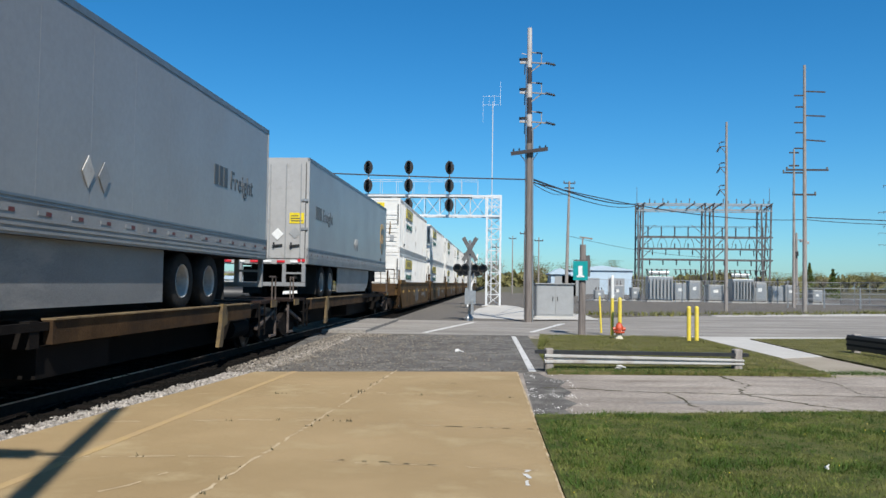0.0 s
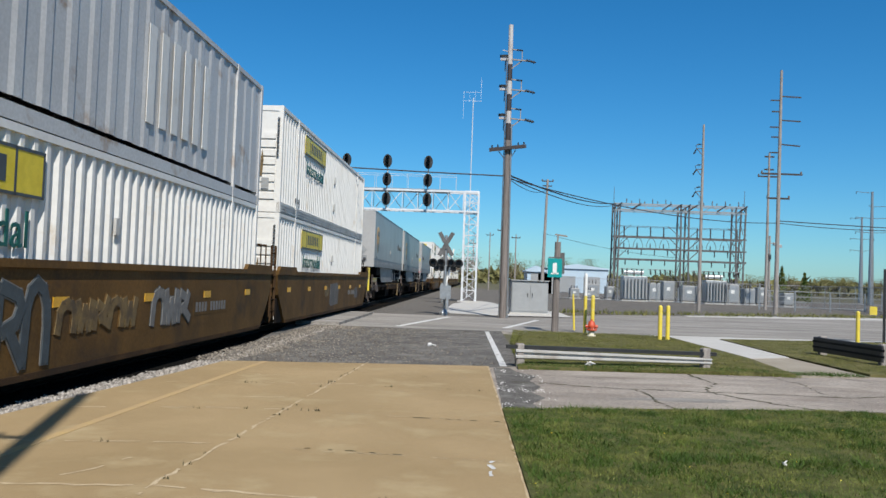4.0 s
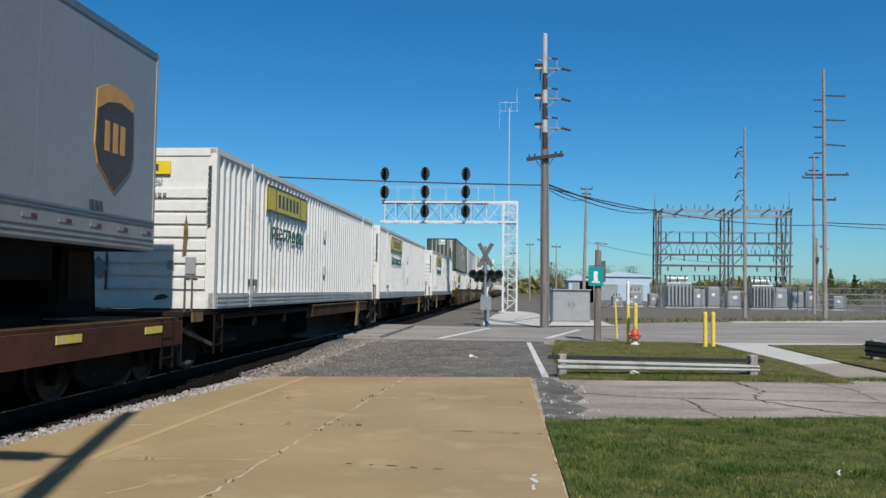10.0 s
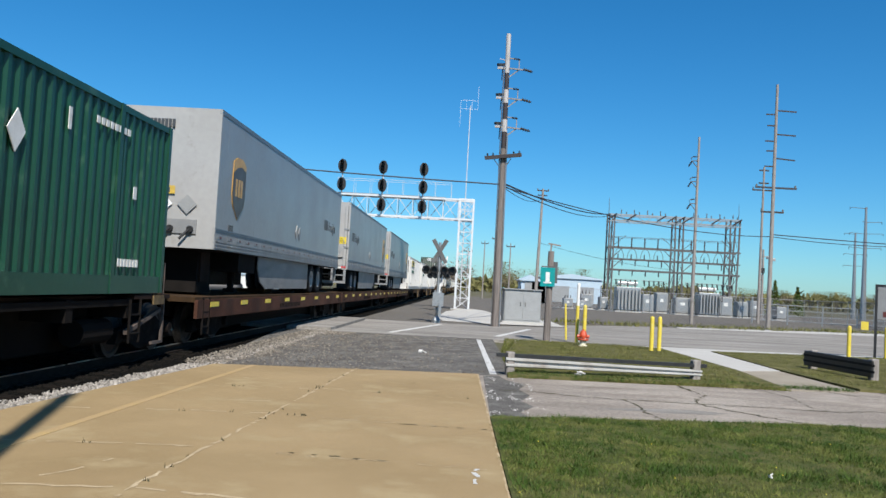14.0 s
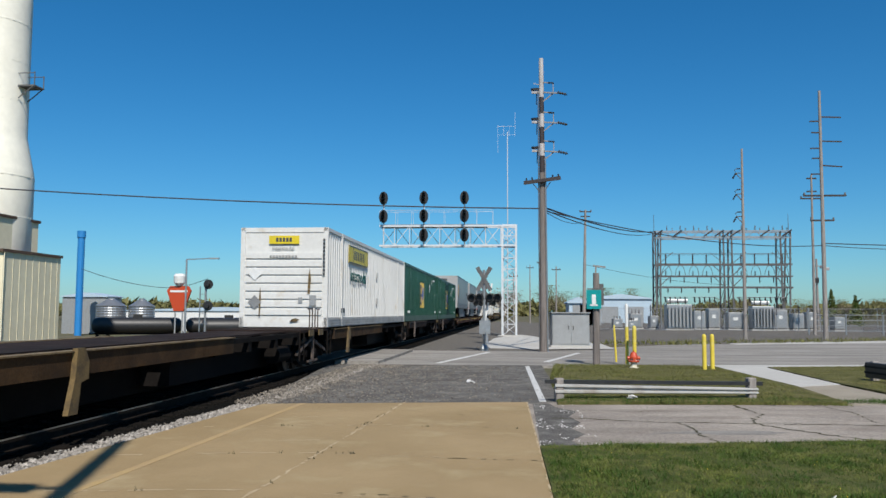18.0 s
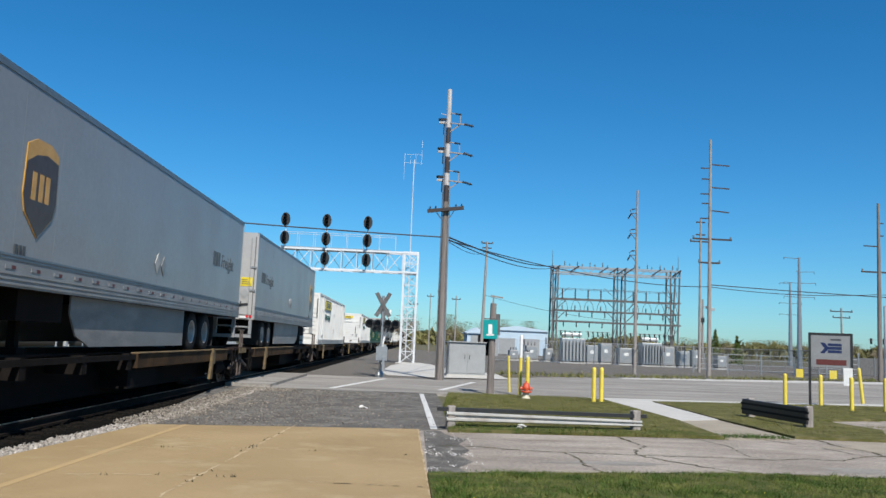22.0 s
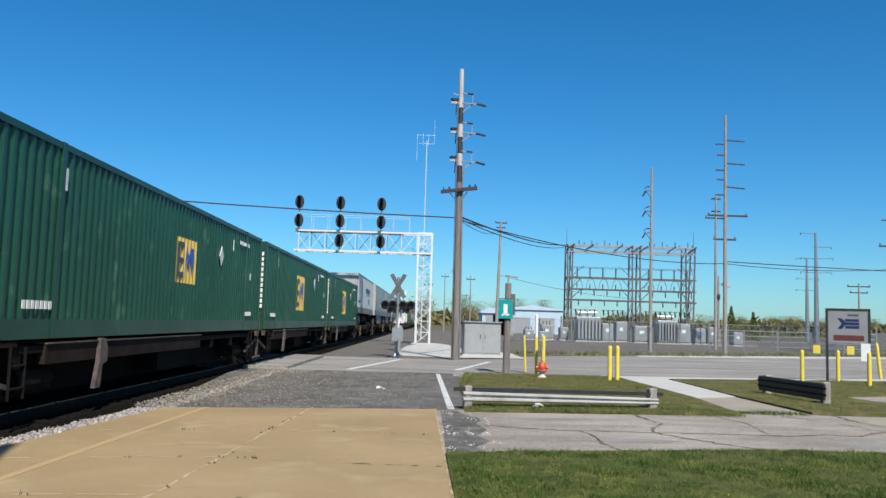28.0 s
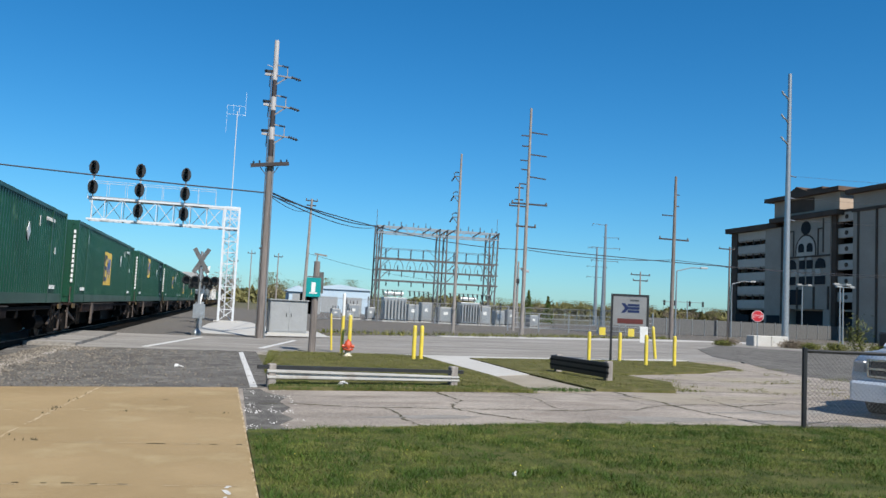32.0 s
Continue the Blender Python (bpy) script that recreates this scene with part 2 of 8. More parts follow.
    ink=plain("dark_lettering", (0.05, 0.055, 0.06), 0.5),
    boxwhite=surf("container_white", (0.60, 0.592, 0.565), (0.56, 0.552, 0.525), 0.5, scale=0.7, fine=9, bump=0.03, mix=0.3, dirt=(0.47, 0.415, 0.337), dirt_amt=0.1, dirt_scale=1.3),
    boxgrey=surf("container_grey", (0.438, 0.443, 0.446), (0.392, 0.395, 0.4), 0.5, scale=0.7, fine=20, bump=0.05, mix=0.6, dirt=(0.258, 0.188, 0.133), dirt_amt=0.1, dirt_scale=1.2),
    boxgreen=surf("container_green", (0.0055, 0.050, 0.0265), (0.0042, 0.041, 0.0215), 0.42, scale=0.6, fine=20, bump=0.05, mix=0.6, dirt=(0.0435, 0.104, 0.0609), dirt_amt=0.12, dirt_scale=1.5),
    boxolive=surf("container_dark_green", (0.0113, 0.0301, 0.0232), (0.00878, 0.0251, 0.0188), 0.5, scale=0.6, fine=20, bump=0.05, mix=0.6),
    boxolive_end=surf("faded_green", (0.031, 0.0562, 0.0366), (0.0253, 0.0478, 0.031), 0.6, scale=0.9, fine=20, dirt=(0.09, 0.045, 0.0197), dirt_amt=0.35, dirt_scale=1.8),
    # Faded paint; on side ribs its paleness also stands for caught sunlight.
    faded=surf("faded_sunlit_rib", (0.24, 0.24, 0.22), (0.20, 0.21, 0.19), 0.6, scale=2),
    logo_yellow=plain("logo_yellow", (0.637, 0.493, 0.017), 0.45),
    gold=plain("gold_panel", (0.52, 0.36, 0.07), 0.45),
    tealtext=plain("teal_lettering", (0.0, 0.075, 0.06), 0.45),
    cyanblue=plain("stack_blue", (0.02, 0.20, 0.50), 0.5),
    blue=plain("logo_blue", (0.03, 0.09, 0.35), 0.45),
    wellbrown=surf("well_brown", (0.122, 0.066, 0.020), (0.082, 0.046, 0.016), 0.7, scale=0.7, fine=25, bump=0.15, dirt=(0.0407, 0.0271, 0.017), dirt_amt=0.35, dirt_scale=1.1, spec=0.12),
    rust=surf("rusty_deck", (0.075, 0.042, 0.019), (0.036, 0.022, 0.012), 0.85, scale=1.5, fine=30, bump=0.3, dirt=(0.028, 0.02, 0.015), dirt_amt=0.45, spec=0.1),
    # Paler rust that paints the sunlit top edge of the side beams.
    rustlip=surf("lit_flange", (0.21, 0.155, 0.085), (0.13, 0.09, 0.05), 0.7, scale=4, fine=30, dirt=(0.06, 0.04, 0.025), dirt_amt=0.4, dirt_scale=3, spec=0.15),
    maroon=surf("grimy_maroon", (0.030, 0.019, 0.016), (0.018, 0.012, 0.010), 0.85, scale=1.5, fine=30, bump=0.3, dirt=(0.012, 0.010, 0.009), dirt_amt=0.4, spec=0.08),
    dulltan=surf("dull_tan_bracket", (0.10, 0.075, 0.062), (0.06, 0.046, 0.04), 0.85, scale=5, dirt=(0.03, 0.024, 0.02), dirt_amt=0.5, dirt_scale=5),
    ochre=surf("ochre_bracket", (0.14, 0.093, 0.0325), (0.093, 0.0605, 0.0232), 0.8, scale=5, dirt=(0.0465, 0.0325, 0.0186), dirt_amt=0.5, dirt_scale=5),
    graffiti=surf("grey_overpaint", (0.085, 0.080, 0.075), (0.06, 0.056, 0.052), 0.7, scale=3),
    redrust=surf("red_rust", (0.088, 0.036, 0.022), (0.052, 0.024, 0.016), 0.8, scale=1.2, fine=30, bump=0.3, dirt=(0.04, 0.026, 0.02), dirt_amt=0.35, spec=0.12),
    spray_grey=surf("grey_spray", (0.075, 0.072, 0.068), (0.05, 0.048, 0.046), 0.7, scale=4),
    spray_pale=surf("pale_spray", (0.149, 0.143, 0.135), (0.11, 0.107, 0.102), 0.7, scale=6),
    spray_blue=surf("slate_spray", (0.04, 0.055, 0.065), (0.03, 0.04, 0.048), 0.7, scale=4),
    # Grimy steel, with the shade under the wagons blackened into frame and bogie colours.
    frame=surf("grimy_shaded_frame", (0.008, 0.007, 0.0065), (0.013, 0.011, 0.010), 0.85, scale=3, fine=40, spec=0.06),
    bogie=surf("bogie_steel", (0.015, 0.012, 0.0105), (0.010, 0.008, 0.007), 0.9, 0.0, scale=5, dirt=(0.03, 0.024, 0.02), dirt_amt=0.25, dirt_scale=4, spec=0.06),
    amber=surf("amber_reflector", (0.60, 0.33, 0.02), (0.50, 0.27, 0.02), 0.5, scale=5),
    spray_dark=surf("spray_dark_grey", (0.085, 0.08, 0.073), (0.06, 0.056, 0.052), 0.7, scale=2.5, fine=30),
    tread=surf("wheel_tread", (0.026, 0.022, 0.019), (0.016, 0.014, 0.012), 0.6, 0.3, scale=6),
    bark=surf("bark", (0.10, 0.075, 0.055), (0.07, 0.055, 0.04), 0.9, scale=6),
    leaf=surf("spring_leaves", (0.17, 0.155, 0.062), (0.105, 0.105, 0.042), 0.8, scale=0.2, fine=3, bump=0, mix=1.5, vary=0.2, spec=0.12),
    twig=surf("bare_crown", (0.205, 0.165, 0.12), (0.145, 0.118, 0.088), 0.9, scale=0.3, fine=3, bump=0, vary=0.2, spec=0.12),
    tan_wall=surf("tan_panel", (0.72, 0.655, 0.465), (0.68, 0.615, 0.435), 0.8, scale=0.2, fine=1.5, bump=0.0, mix=0.3),
    stack=surf("stack_cream", (0.80, 0.765, 0.655), (0.76, 0.725, 0.615), 0.75, scale=0.2, fine=1.2, bump=0.0, mix=0.3),
    garage=surf("stucco_taupe", (0.42, 0.335, 0.265), (0.37, 0.292, 0.23), 0.9, scale=0.3, fine=6, bump=0.1, mix=0.5, spec=0.12),
    garage_trim=surf("dark_trim", (0.115, 0.078, 0.058), (0.09, 0.062, 0.047), 0.8, scale=0.5, spec=0.12),
    garage_pale=surf("pale_spandrel", (0.60, 0.50, 0.41), (0.53, 0.44, 0.36), 0.85, scale=0.4, mix=0.5, spec=0.12),
    # Black that stands in for the shade inside the garage.
    void=plain("interior_shade", (0.012, 0.012, 0.014), 0.9),
    metalblue=surf("blue_siding", (0.40, 0.50, 0.58), (0.36, 0.45, 0.53), 0.5, scale=0.5),
    silver=surf("bin_steel", (0.375, 0.383, 0.39), (0.315, 0.323, 0.33), 0.4, 0.7, scale=1),
    truckpaint=surf("silver_car_paint", (0.56, 0.62, 0.69), (0.54, 0.60, 0.67), 0.25, 0.3, scale=1, bump=0),
    glassd=plain("dark_glass", (0.01, 0.012, 0.015), 0.06),
    paper=plain("litter", (0.637, 0.62, 0.595), 0.8),
)


# ---------------------------------------------------------------- mesh helpers
def part(name, bm, material, parent=None, label="", smooth=False):
    me = bpy.data.meshes.new(name)
    bm.to_mesh(me)
    bm.free()
    mats = material if isinstance(material, (list, tuple)) else [material]
    for q in mats:
        me.materials.append(M[q])
    if smooth:
        for p in me.polygons:
            p.use_smooth = True
    ob = new(name, me)
    if parent:
        ob.parent = parent
    if label:
        ob["label"] = label
    return ob


def share(name, ob, parent, m=None):
    """Another object on the same mesh, under a thing."""
    o = new(name, ob.data)
    o.parent = parent
    if m is not None:
        o.matrix_basis = m
    return o


def thing(name, label, category, m=None, group="", kind=""):
    e = new(name)
    e.empty_display_size = 0.3
    if m is not None:
        e.matrix_basis = m
    return tagged(e, label, category, group, kind)


def B():
    return bmesh.new()


def box(bm, x0, x1, y0, y1, z0, z1, mi=0, m=None):
    v = [bm.verts.new((x, y, z)) for z in (z0, z1) for y in (y0, y1) for x in (x0, x1)]
    for f in ((0, 2, 3, 1), (4, 5, 7, 6), (0, 1, 5, 4), (2, 6, 7, 3), (0, 4, 6, 2), (1, 3, 7, 5)):
        bm.faces.new([v[i] for i in f]).material_index = mi
    if m is not None:
        bmesh.ops.transform(bm, matrix=m, verts=v)
    return v


def rbox(bm, x0, x1, y0, y1, z0, z1, r=0.02, mi=0):
    """A box with chamfered upright and top edges."""
    ring = lambda d, z: [(x0 + d, y0 + r + 0, z), (x0 + r, y0 + d, z), (x1 - r, y0 + d, z), (x1 - d, y0 + r, z),
                         (x1 - d, y1 - r, z), (x1 - r, y1 - d, z), (x0 + r, y1 - d, z), (x0 + d, y1 - r, z)]
    rows = [[bm.verts.new(p) for p in ring(0, z0)], [bm.verts.new(p) for p in ring(0, z1 - r)], [bm.verts.new(p) for p in ring(r * 0.7, z1)]]
    for a, b in zip(rows, rows[1:]):
        for i in range(8):
            bm.faces.new((a[i], a[(i + 1) % 8], b[(i + 1) % 8], b[i])).material_index = mi
    bm.faces.new(rows[-1]).material_index = mi
    bm.faces.new(rows[0][::-1]).material_index = mi


def tube(bm, p, q, r0, r1=None, n=8, mi=0, caps=True):
    p, q = Vector(p), Vector(q)
    r1 = r0 if r1 is None else r1
    d = q - p
    if d.length < 1e-6:
        return
    u = d.normalized()
    a = u.orthogonal().normalized()
    b = u.cross(a)
    ra = [bm.verts.new(p + (a * math.cos(t) + b * math.sin(t)) * r0) for t in (2 * math.pi * i / n for i in range(n))]
    rb = [bm.verts.new(q + (a * math.cos(t) + b * math.sin(t)) * r1) for t in (2 * math.pi * i / n for i in range(n))]
    for i in range(n):
        bm.faces.new((ra[i], ra[(i + 1) % n], rb[(i + 1) % n], rb[i])).material_index = mi
    if caps:
        bm.faces.new(ra[::-1]).material_index = mi
        bm.faces.new(rb).material_index = mi


def hose(bm, pts, r, n=6, closed=False):
    """A bent round bar along pts, in one piece."""
    q = [Vector(p) for p in pts]
    rings = []
    for i, u in enumerate(q):
        a = q[i - 1] if i or closed else u
        b = q[(i + 1) % len(q)] if i + 1 < len(q) or closed else u
        d = (b - a).normalized()
        s1 = d.cross(Vector((0.01, 0.02, 1))).normalized()
        s2 = s1.cross(d)
        rings.append([bm.verts.new(u + (s1 * math.cos(2 * math.pi * k / n) + s2 * math.sin(2 * math.pi * k / n)) * r) for k in range(n)])
    for u, w in zip(rings, rings[1:] + (rings[:1] if closed else [])):
        for k in range(n):
            bm.faces.new((u[k], u[(k + 1) % n], w[(k + 1) % n], w[k]))


def bar(bm, p, q, w, h=None, mi=0):
    """A square bar between two points."""
    tube(bm, p, q, w * 0.7071, (h or w) * 0.7071, 4, mi)


def plate(bm, pts, z0, z1, mi=0):
    """A flat slab with the outline pts (x, y), anticlockwise."""
    lo = [bm.verts.new((x, y, z0)) for x, y in pts]
    hi = [bm.verts.new((x, y, z1)) for x, y in pts]
    n = len(pts)
    for i in range(n):
        bm.faces.new((lo[i], lo[(i + 1) % n], hi[(i + 1) % n], hi[i])).material_index = mi
    bm.faces.new(hi).material_index = mi
    bm.faces.new(lo[::-1]).material_index = mi


def wall_plate(bm, pts, x0, x1, mi=0):
    """A slab with the outline pts (y, z) between two x planes."""
    lo = [bm.verts.new((x0, y, z)) for y, z in pts]
    hi = [bm.verts.new((x1, y, z)) for y, z in pts]
    n = len(pts)
    for i in range(n):
        bm.faces.new((lo[i], lo[(i + 1) % n], hi[(i + 1) % n], hi[i])).material_index = mi
    bm.faces.new(hi).material_index = mi
    bm.faces.new(lo[::-1]).material_index = mi


def lathe(bm, prof, n=16, at=(0, 0, 0), mi=0):
    """A turned body about the z axis: prof is (radius, height) from foot to top."""
    rows = []
    for r, z in prof:
        rows.append([bm.verts.new((at[0] + r * math.cos(2 * math.pi * i / n), at[1] + r * math.sin(2 * math.pi * i / n), at[2] + z)) for i in range(n)])
    for a, b in zip(rows, rows[1:]):
        for i in range(n):
            bm.faces.new((a[i], a[(i + 1) % n], b[(i + 1) % n], b[i])).material_index = mi
    bm.faces.new(rows[0][::-1]).material_index = mi
    bm.faces.new(rows[-1]).material_index = mi


def lettering(name, body, size, material, parent, m, label="", space=1.0):
    cu = bpy.data.curves.new(name, "FONT")
    cu.body, cu.size, cu.extrude, cu.resolution_u, cu.space_character = body, size, 0.006, 2, space
    tmp = new("lettering_tmp", cu)
    me = bpy.data.meshes.new_from_object(tmp.evaluated_get(bpy.context.evaluated_depsgraph_get()))
    bpy.data.objects.remove(tmp)
    bpy.data.curves.remove(cu)
    me.materials.clear()
    me.materials.append(M[material])
    ob = new(name, me)
    ob.parent, ob.matrix_basis = parent, m
    if label:
        ob["label"] = label
    return ob


SIDE = pose(0, 0, 0, 90, 0, 90)      # writing on a face that looks to +x
BACK = pose(0, 0, 0, 90, 0, 0)       # writing on a face that looks to -y


# ---------------------------------------------------------------- ground
def slab(name, pts, z0, z1, material, label, category, bevel=0.0):
    bm = B()
    plate(bm, pts, z0, z1)
    ob = part(name, bm, material)
    return tagged(ob, label, category, kind="structure")


TX = -6.755                          # middle of the near track
# one sheet; the yards beyond the line lie lower
bm = B()
gx, gy = (-2500, -32, -22, 2500), (-900, 42, 56, 3500)
gv = [[bm.verts.new((x, y, -2.75 if x < -30 and y > 50 else -0.12)) for x in gx] for y in gy]
for r0, r1 in zip(gv, gv[1:]):
    for k in range(3):
        bm.faces.new((r0[k], r0[k + 1], r1[k + 1], r1[k]))
tagged(part("ground", bm, "earth"), "brown and green open ground to the horizon", "ground", kind="structure")

def strip(path, z, w0, w1, seed, step=0.12, jitter=0.02, gaps=0.0):
    """A ragged thin ribbon along path, with uneven width and, at will, gaps; returns a bmesh."""
    rn = random.Random(seed)
    q = []
    for (xa, ya), (xb, yb) in zip(path, path[1:]):
        n = max(1, int(math.hypot(xb - xa, yb - ya) / step))
        q += [(xa + (xb - xa) * k / n + rn.uniform(-jitter, jitter), ya + (yb - ya) * k / n + rn.uniform(-jitter, jitter)) for k in range(n)]
    q.append(path[-1])
    bm, last = bmesh.new(), None
    for i, (x, y) in enumerate(q):
        a, b = q[max(0, i - 1)], q[min(len(q) - 1, i + 1)]
        d = Vector((b[0] - a[0], b[1] - a[1])).normalized() * rn.uniform(w0, w1)
        pair = (bm.verts.new((x + d.y, y - d.x, z)), bm.verts.new((x - d.y, y + d.x, z)))
        if last and rn.random() >= gaps:
            bm.faces.new((last[0], pair[0], pair[1], last[1]))
        last = pair
    return bm


# tan platform: bays with ragged pale joints
deck = tagged(new("platform"), "tan sanded concrete platform with pale joints beside the line", "platform", kind="structure")
left = lambda y: -4.47 - 0.09 * (14.6 - y)
right = lambda y: 0.21 + 0.017 * (15.25 - y)
mid = lambda y: -2.44 + 0.044 * (y - 5.5)
# where each cross joint meets the edge by the line, the long joint and the edge by the lawn
ROWS = [(14.35, 14.85, 15.25), (11.3, 11.85, 11.75), (8.95, 9.48, 9.25), (7.05, 7.47, 7.22), (5.75, 5.9, 5.74), (3.7, 3.9, 3.75), (1.3, 1.5, 1.4), (-1.2, -1.0, -1.1), (-7.2, -7.0, -7.0)]
for hi, lo in zip(ROWS, ROWS[1:]):
    for xs, yy in (((left, mid), (0, 1)), ((mid, right), (1, 2))):
        bm = B()
        plate(bm, [(xs[0](lo[yy[0]]), lo[yy[0]]), (xs[1](lo[yy[1]]), lo[yy[1]]), (xs[1](hi[yy[1]]), hi[yy[1]]), (xs[0](hi[yy[0]]), hi[yy[0]])], -0.3, 0.0)
        part("bay", bm, "platform", deck)
part("long_joint", strip([(mid(y), y) for y in (3.0, 5.0, 7.0, 7.6, 9.0, 11.9, 15.0)], 0.003, 0.003, 0.022, 31, 0.08, 0.02, 0.14), "joint", deck, "ragged pale mortar joint")
for k, r in enumerate(ROWS[1:6]):
    part("cross_joint", strip([(left(r[0]), r[0]), (mid(r[1]) - 0.9, r[1] - 0.12), (mid(r[1]), r[1])], 0.003, 0.004, 0.022, 40 + k, 0.12, 0.02, 0.3 if k else 0.6), "joint", deck)
    part("cross_joint", strip([(mid(r[1]), r[1]), (-1.3, (r[1] + r[2]) / 2 - 0.03), (right(r[2]), r[2])], 0.003, 0.003, (0.008, 0.009, 0.008, 0.035, 0.02)[k], 50 + k, 0.12, 0.02, (0.75, 0.6, 0.5, 0.15, 0.3)[k]), "joint", deck)
for k, q in enumerate(([(-3.25, 5.95), (-3.06, 6.3), (-2.93, 6.75)], [(-2.42, 11.75), (-2.1, 11.91), (-1.8, 11.96)], [(-3.5, 12.6), (-3.1, 12.7)], [(-3.0, 10.3), (-2.5, 10.4)], [(-4.2, 6.2), (-3.6, 6.25)])):
    part("patch_seam", strip(q, 0.003, 0.004, 0.018, 60 + k, 0.1, 0.015, 0.2), "joint", deck)
for k, (x, y, w) in enumerate(((-1.6, 7.4, 0.05), (-1.38, 7.38, 0.04), (-1.22, 7.37, 0.1), (-1.0, 7.33, 0.06), (-0.78, 7.31, 0.08), (-0.75, 9.28, 0.2), (-0.38, 9.26, 0.05), (-0.24, 9.26, 0.04), (-0.1, 9.25, 0.08), (-0.9, 5.78, 0.12), (-0.45, 11.8, 0.06), (-0.9, 13.2, 0.08), (0.18, 9.25, 0.06))):
    part("open_gap", strip([(x, y), (x + w * 0.5, y + 0.01), (x + w, y)], 0.004, 0.004, 0.016, 80 + k, 0.04, 0.004), "crack", deck, "dark open stretch of a joint")
part("paint_splash", strip([(0.10, 6.66), (0.08, 6.8), (0.12, 6.95), (0.07, 7.08), (0.12, 7.22)], 0.004, 0.008, 0.032, 97, 0.05, 0.012, 0.15), "white_paint", deck, "splash of old white paint")
part("edge_lip", strip([(right(y) - 0.012, y) for y in (4, 7, 10, 13, 15.2)], 0.002, 0.004, 0.016, 98, 0.1, 0.004, 0.2), "joint", deck, "worn pale edge by the lawn")
bm = B()
plate(bm, [(-4.33, -6), (-4.22, -6), (-3.76, 14.5), (-3.86, 14.5)], -0.01, 0.004)
part("edge_line", bm, "faded_yellow", deck, "faded yellow safety line")

# ways and yards
slab("road_apron", [(-4.72, 14.35), (0.21, 15.27), (0.9, 15.4), (0.8, 26.5), (-6.0, 26.0)], -0.4, -0.03, "asphalt", "dark worn asphalt apron with loose grit", "asphalt")
slab("road", [(-60, 26.0), (0.8, 26.4), (3, 26.6), (12, 27.6), (30, 33.0), (60, 30), (90, 36), (90, 66), (36, 60), (20, 50), (9, 46), (0, 36.2), (-60, 35)], -0.4, -0.035, "road", "wide pale grey road that crosses the line", "road")
slab("ground_shoulder", [(-4.9, 36.3), (0.0, 36.2), (4.6, 39), (4.6, 46), (2.5, 66), (2.0, 160), (-4.9, 160)], -0.4, -0.035, "ballast", "dark gravel shoulder beside the line", "ground")
slab("pavement_pad", [(-1.25, 38.9), (0.6, 38.4), (4.6, 39.4), (4.6, 46), (1.9, 52), (1.2, 60), (0.4, 63), (-0.6, 61), (-1.5, 54), (-1.7, 43)], -0.4, -0.02, "walkway", "pale concrete pad beside the crossing", "pavement")
slab("pavement_lot", [(0.25, 10.15), (4.6, 11.05), (9.3, 11.05), (40, 10.6), (40, 26), (22, 29.6), (17.4, 28.6), (12, 27.0), (7.7, 25.9), (6.3, 19.2), (6.05, 15.7), (0.9, 15.65), (0.22, 15.2)], -0.4, -0.025, "lot", "cracked pale asphalt yard with weeds in the cracks", "pavement")
slab("pavement_walk", [(5.6, 26.75), (6.1, 25.9), (6.3, 19.2), (7.5, 19.9), (7.6, 26.0), (12, 27.3), (17.6, 29.2), (17.3, 29.6), (11.8, 27.75)], -0.4, 0.015, "walkway", "new white concrete footway and kerb", "pavement")
slab("pavement_old_walk", [(6.3, 19.2), (6.05, 15.7), (7.6, 16.1), (7.5, 19.9)], -0.4, 0.0, "oldwalk", "old tan concrete footway", "pavement")


def lawn(name, pts, label, z=0.02, soil="grass"):
    return slab(name, pts, -0.4, z, soil, label, "lawn")


lawn("ground_lawn", [(right(10.15) + 0.002, 10.15), (right(-6.9) + 0.002, -6.9), (right(-6.9) + 0.002, -8), (40, -8), (40, 10.55), (9.3, 11.1), (4.6, 11.1)], "lawn of uneven green grass")
lawn("ground_bed", [(0.75, 15.1), (1.4, 15.2), (4.0, 15.5), (6.05, 15.75), (6.28, 19.2), (6.08, 25.9), (3.2, 26.4), (1.6, 25.6), (1.0, 21)], "mown grass bed round the guard rail", 0.03, "mown_soil")
lawn("ground_island", [(7.55, 19.9), (7.7, 16.3), (9.6, 16.3), (10.8, 18.6), (10.4, 20.9), (14.2, 22.6), (17.2, 25.3), (17.0, 28.2), (12, 27.0), (7.65, 25.9)], "grass island round the station sign", 0.03, "mown_soil")
slab("ground_yard", [(4.7, 46.2), (9, 46.2), (20, 50.2), (36, 60.2), (75, 66.2), (120, 150), (-2, 150), (0.6, 58)], -0.4, -0.05, "ballast", "grey gravel and rough grass of the switchyard", "ground")
for k, (xa, ya, xb, yb, w) in enumerate(((0.33, 25.9, 0.5, 15.6, 0.13), (-2.6, 27.2, -1.2, 35.0, 0.2), (1.0, 28.4, 2.6, 35.0, 0.2))):
    bm = B()
    plate(bm, [(xb - w / 2, yb), (xb + w / 2, yb), (xa + w / 2, ya), (xa - w / 2, ya)], -0.05, -0.024 if k == 0 else -0.029)
    tagged(part("road_marking", bm, "white_paint"), "worn white painted line on the asphalt", "road marking", kind="structure")

# cracks with weeds in the yard
rnd = random.Random(4)
CRACKS = [([(0.6, 13.2), (1.23, 13.15), (1.67, 13.0), (2.33, 12.85), (2.84, 12.9), (3.61, 12.87), (3.86, 12.44), (4.3, 11.85), (4.8, 11.3)], 0.05),
          ([(2.5, 12.83), (2.55, 12.22), (2.54, 11.57), (2.62, 11.0)], 0.04), ([(3.94, 15.45), (4.0, 14.64), (4.05, 14.1), (3.74, 13.5), (3.61, 12.87)], 0.05),
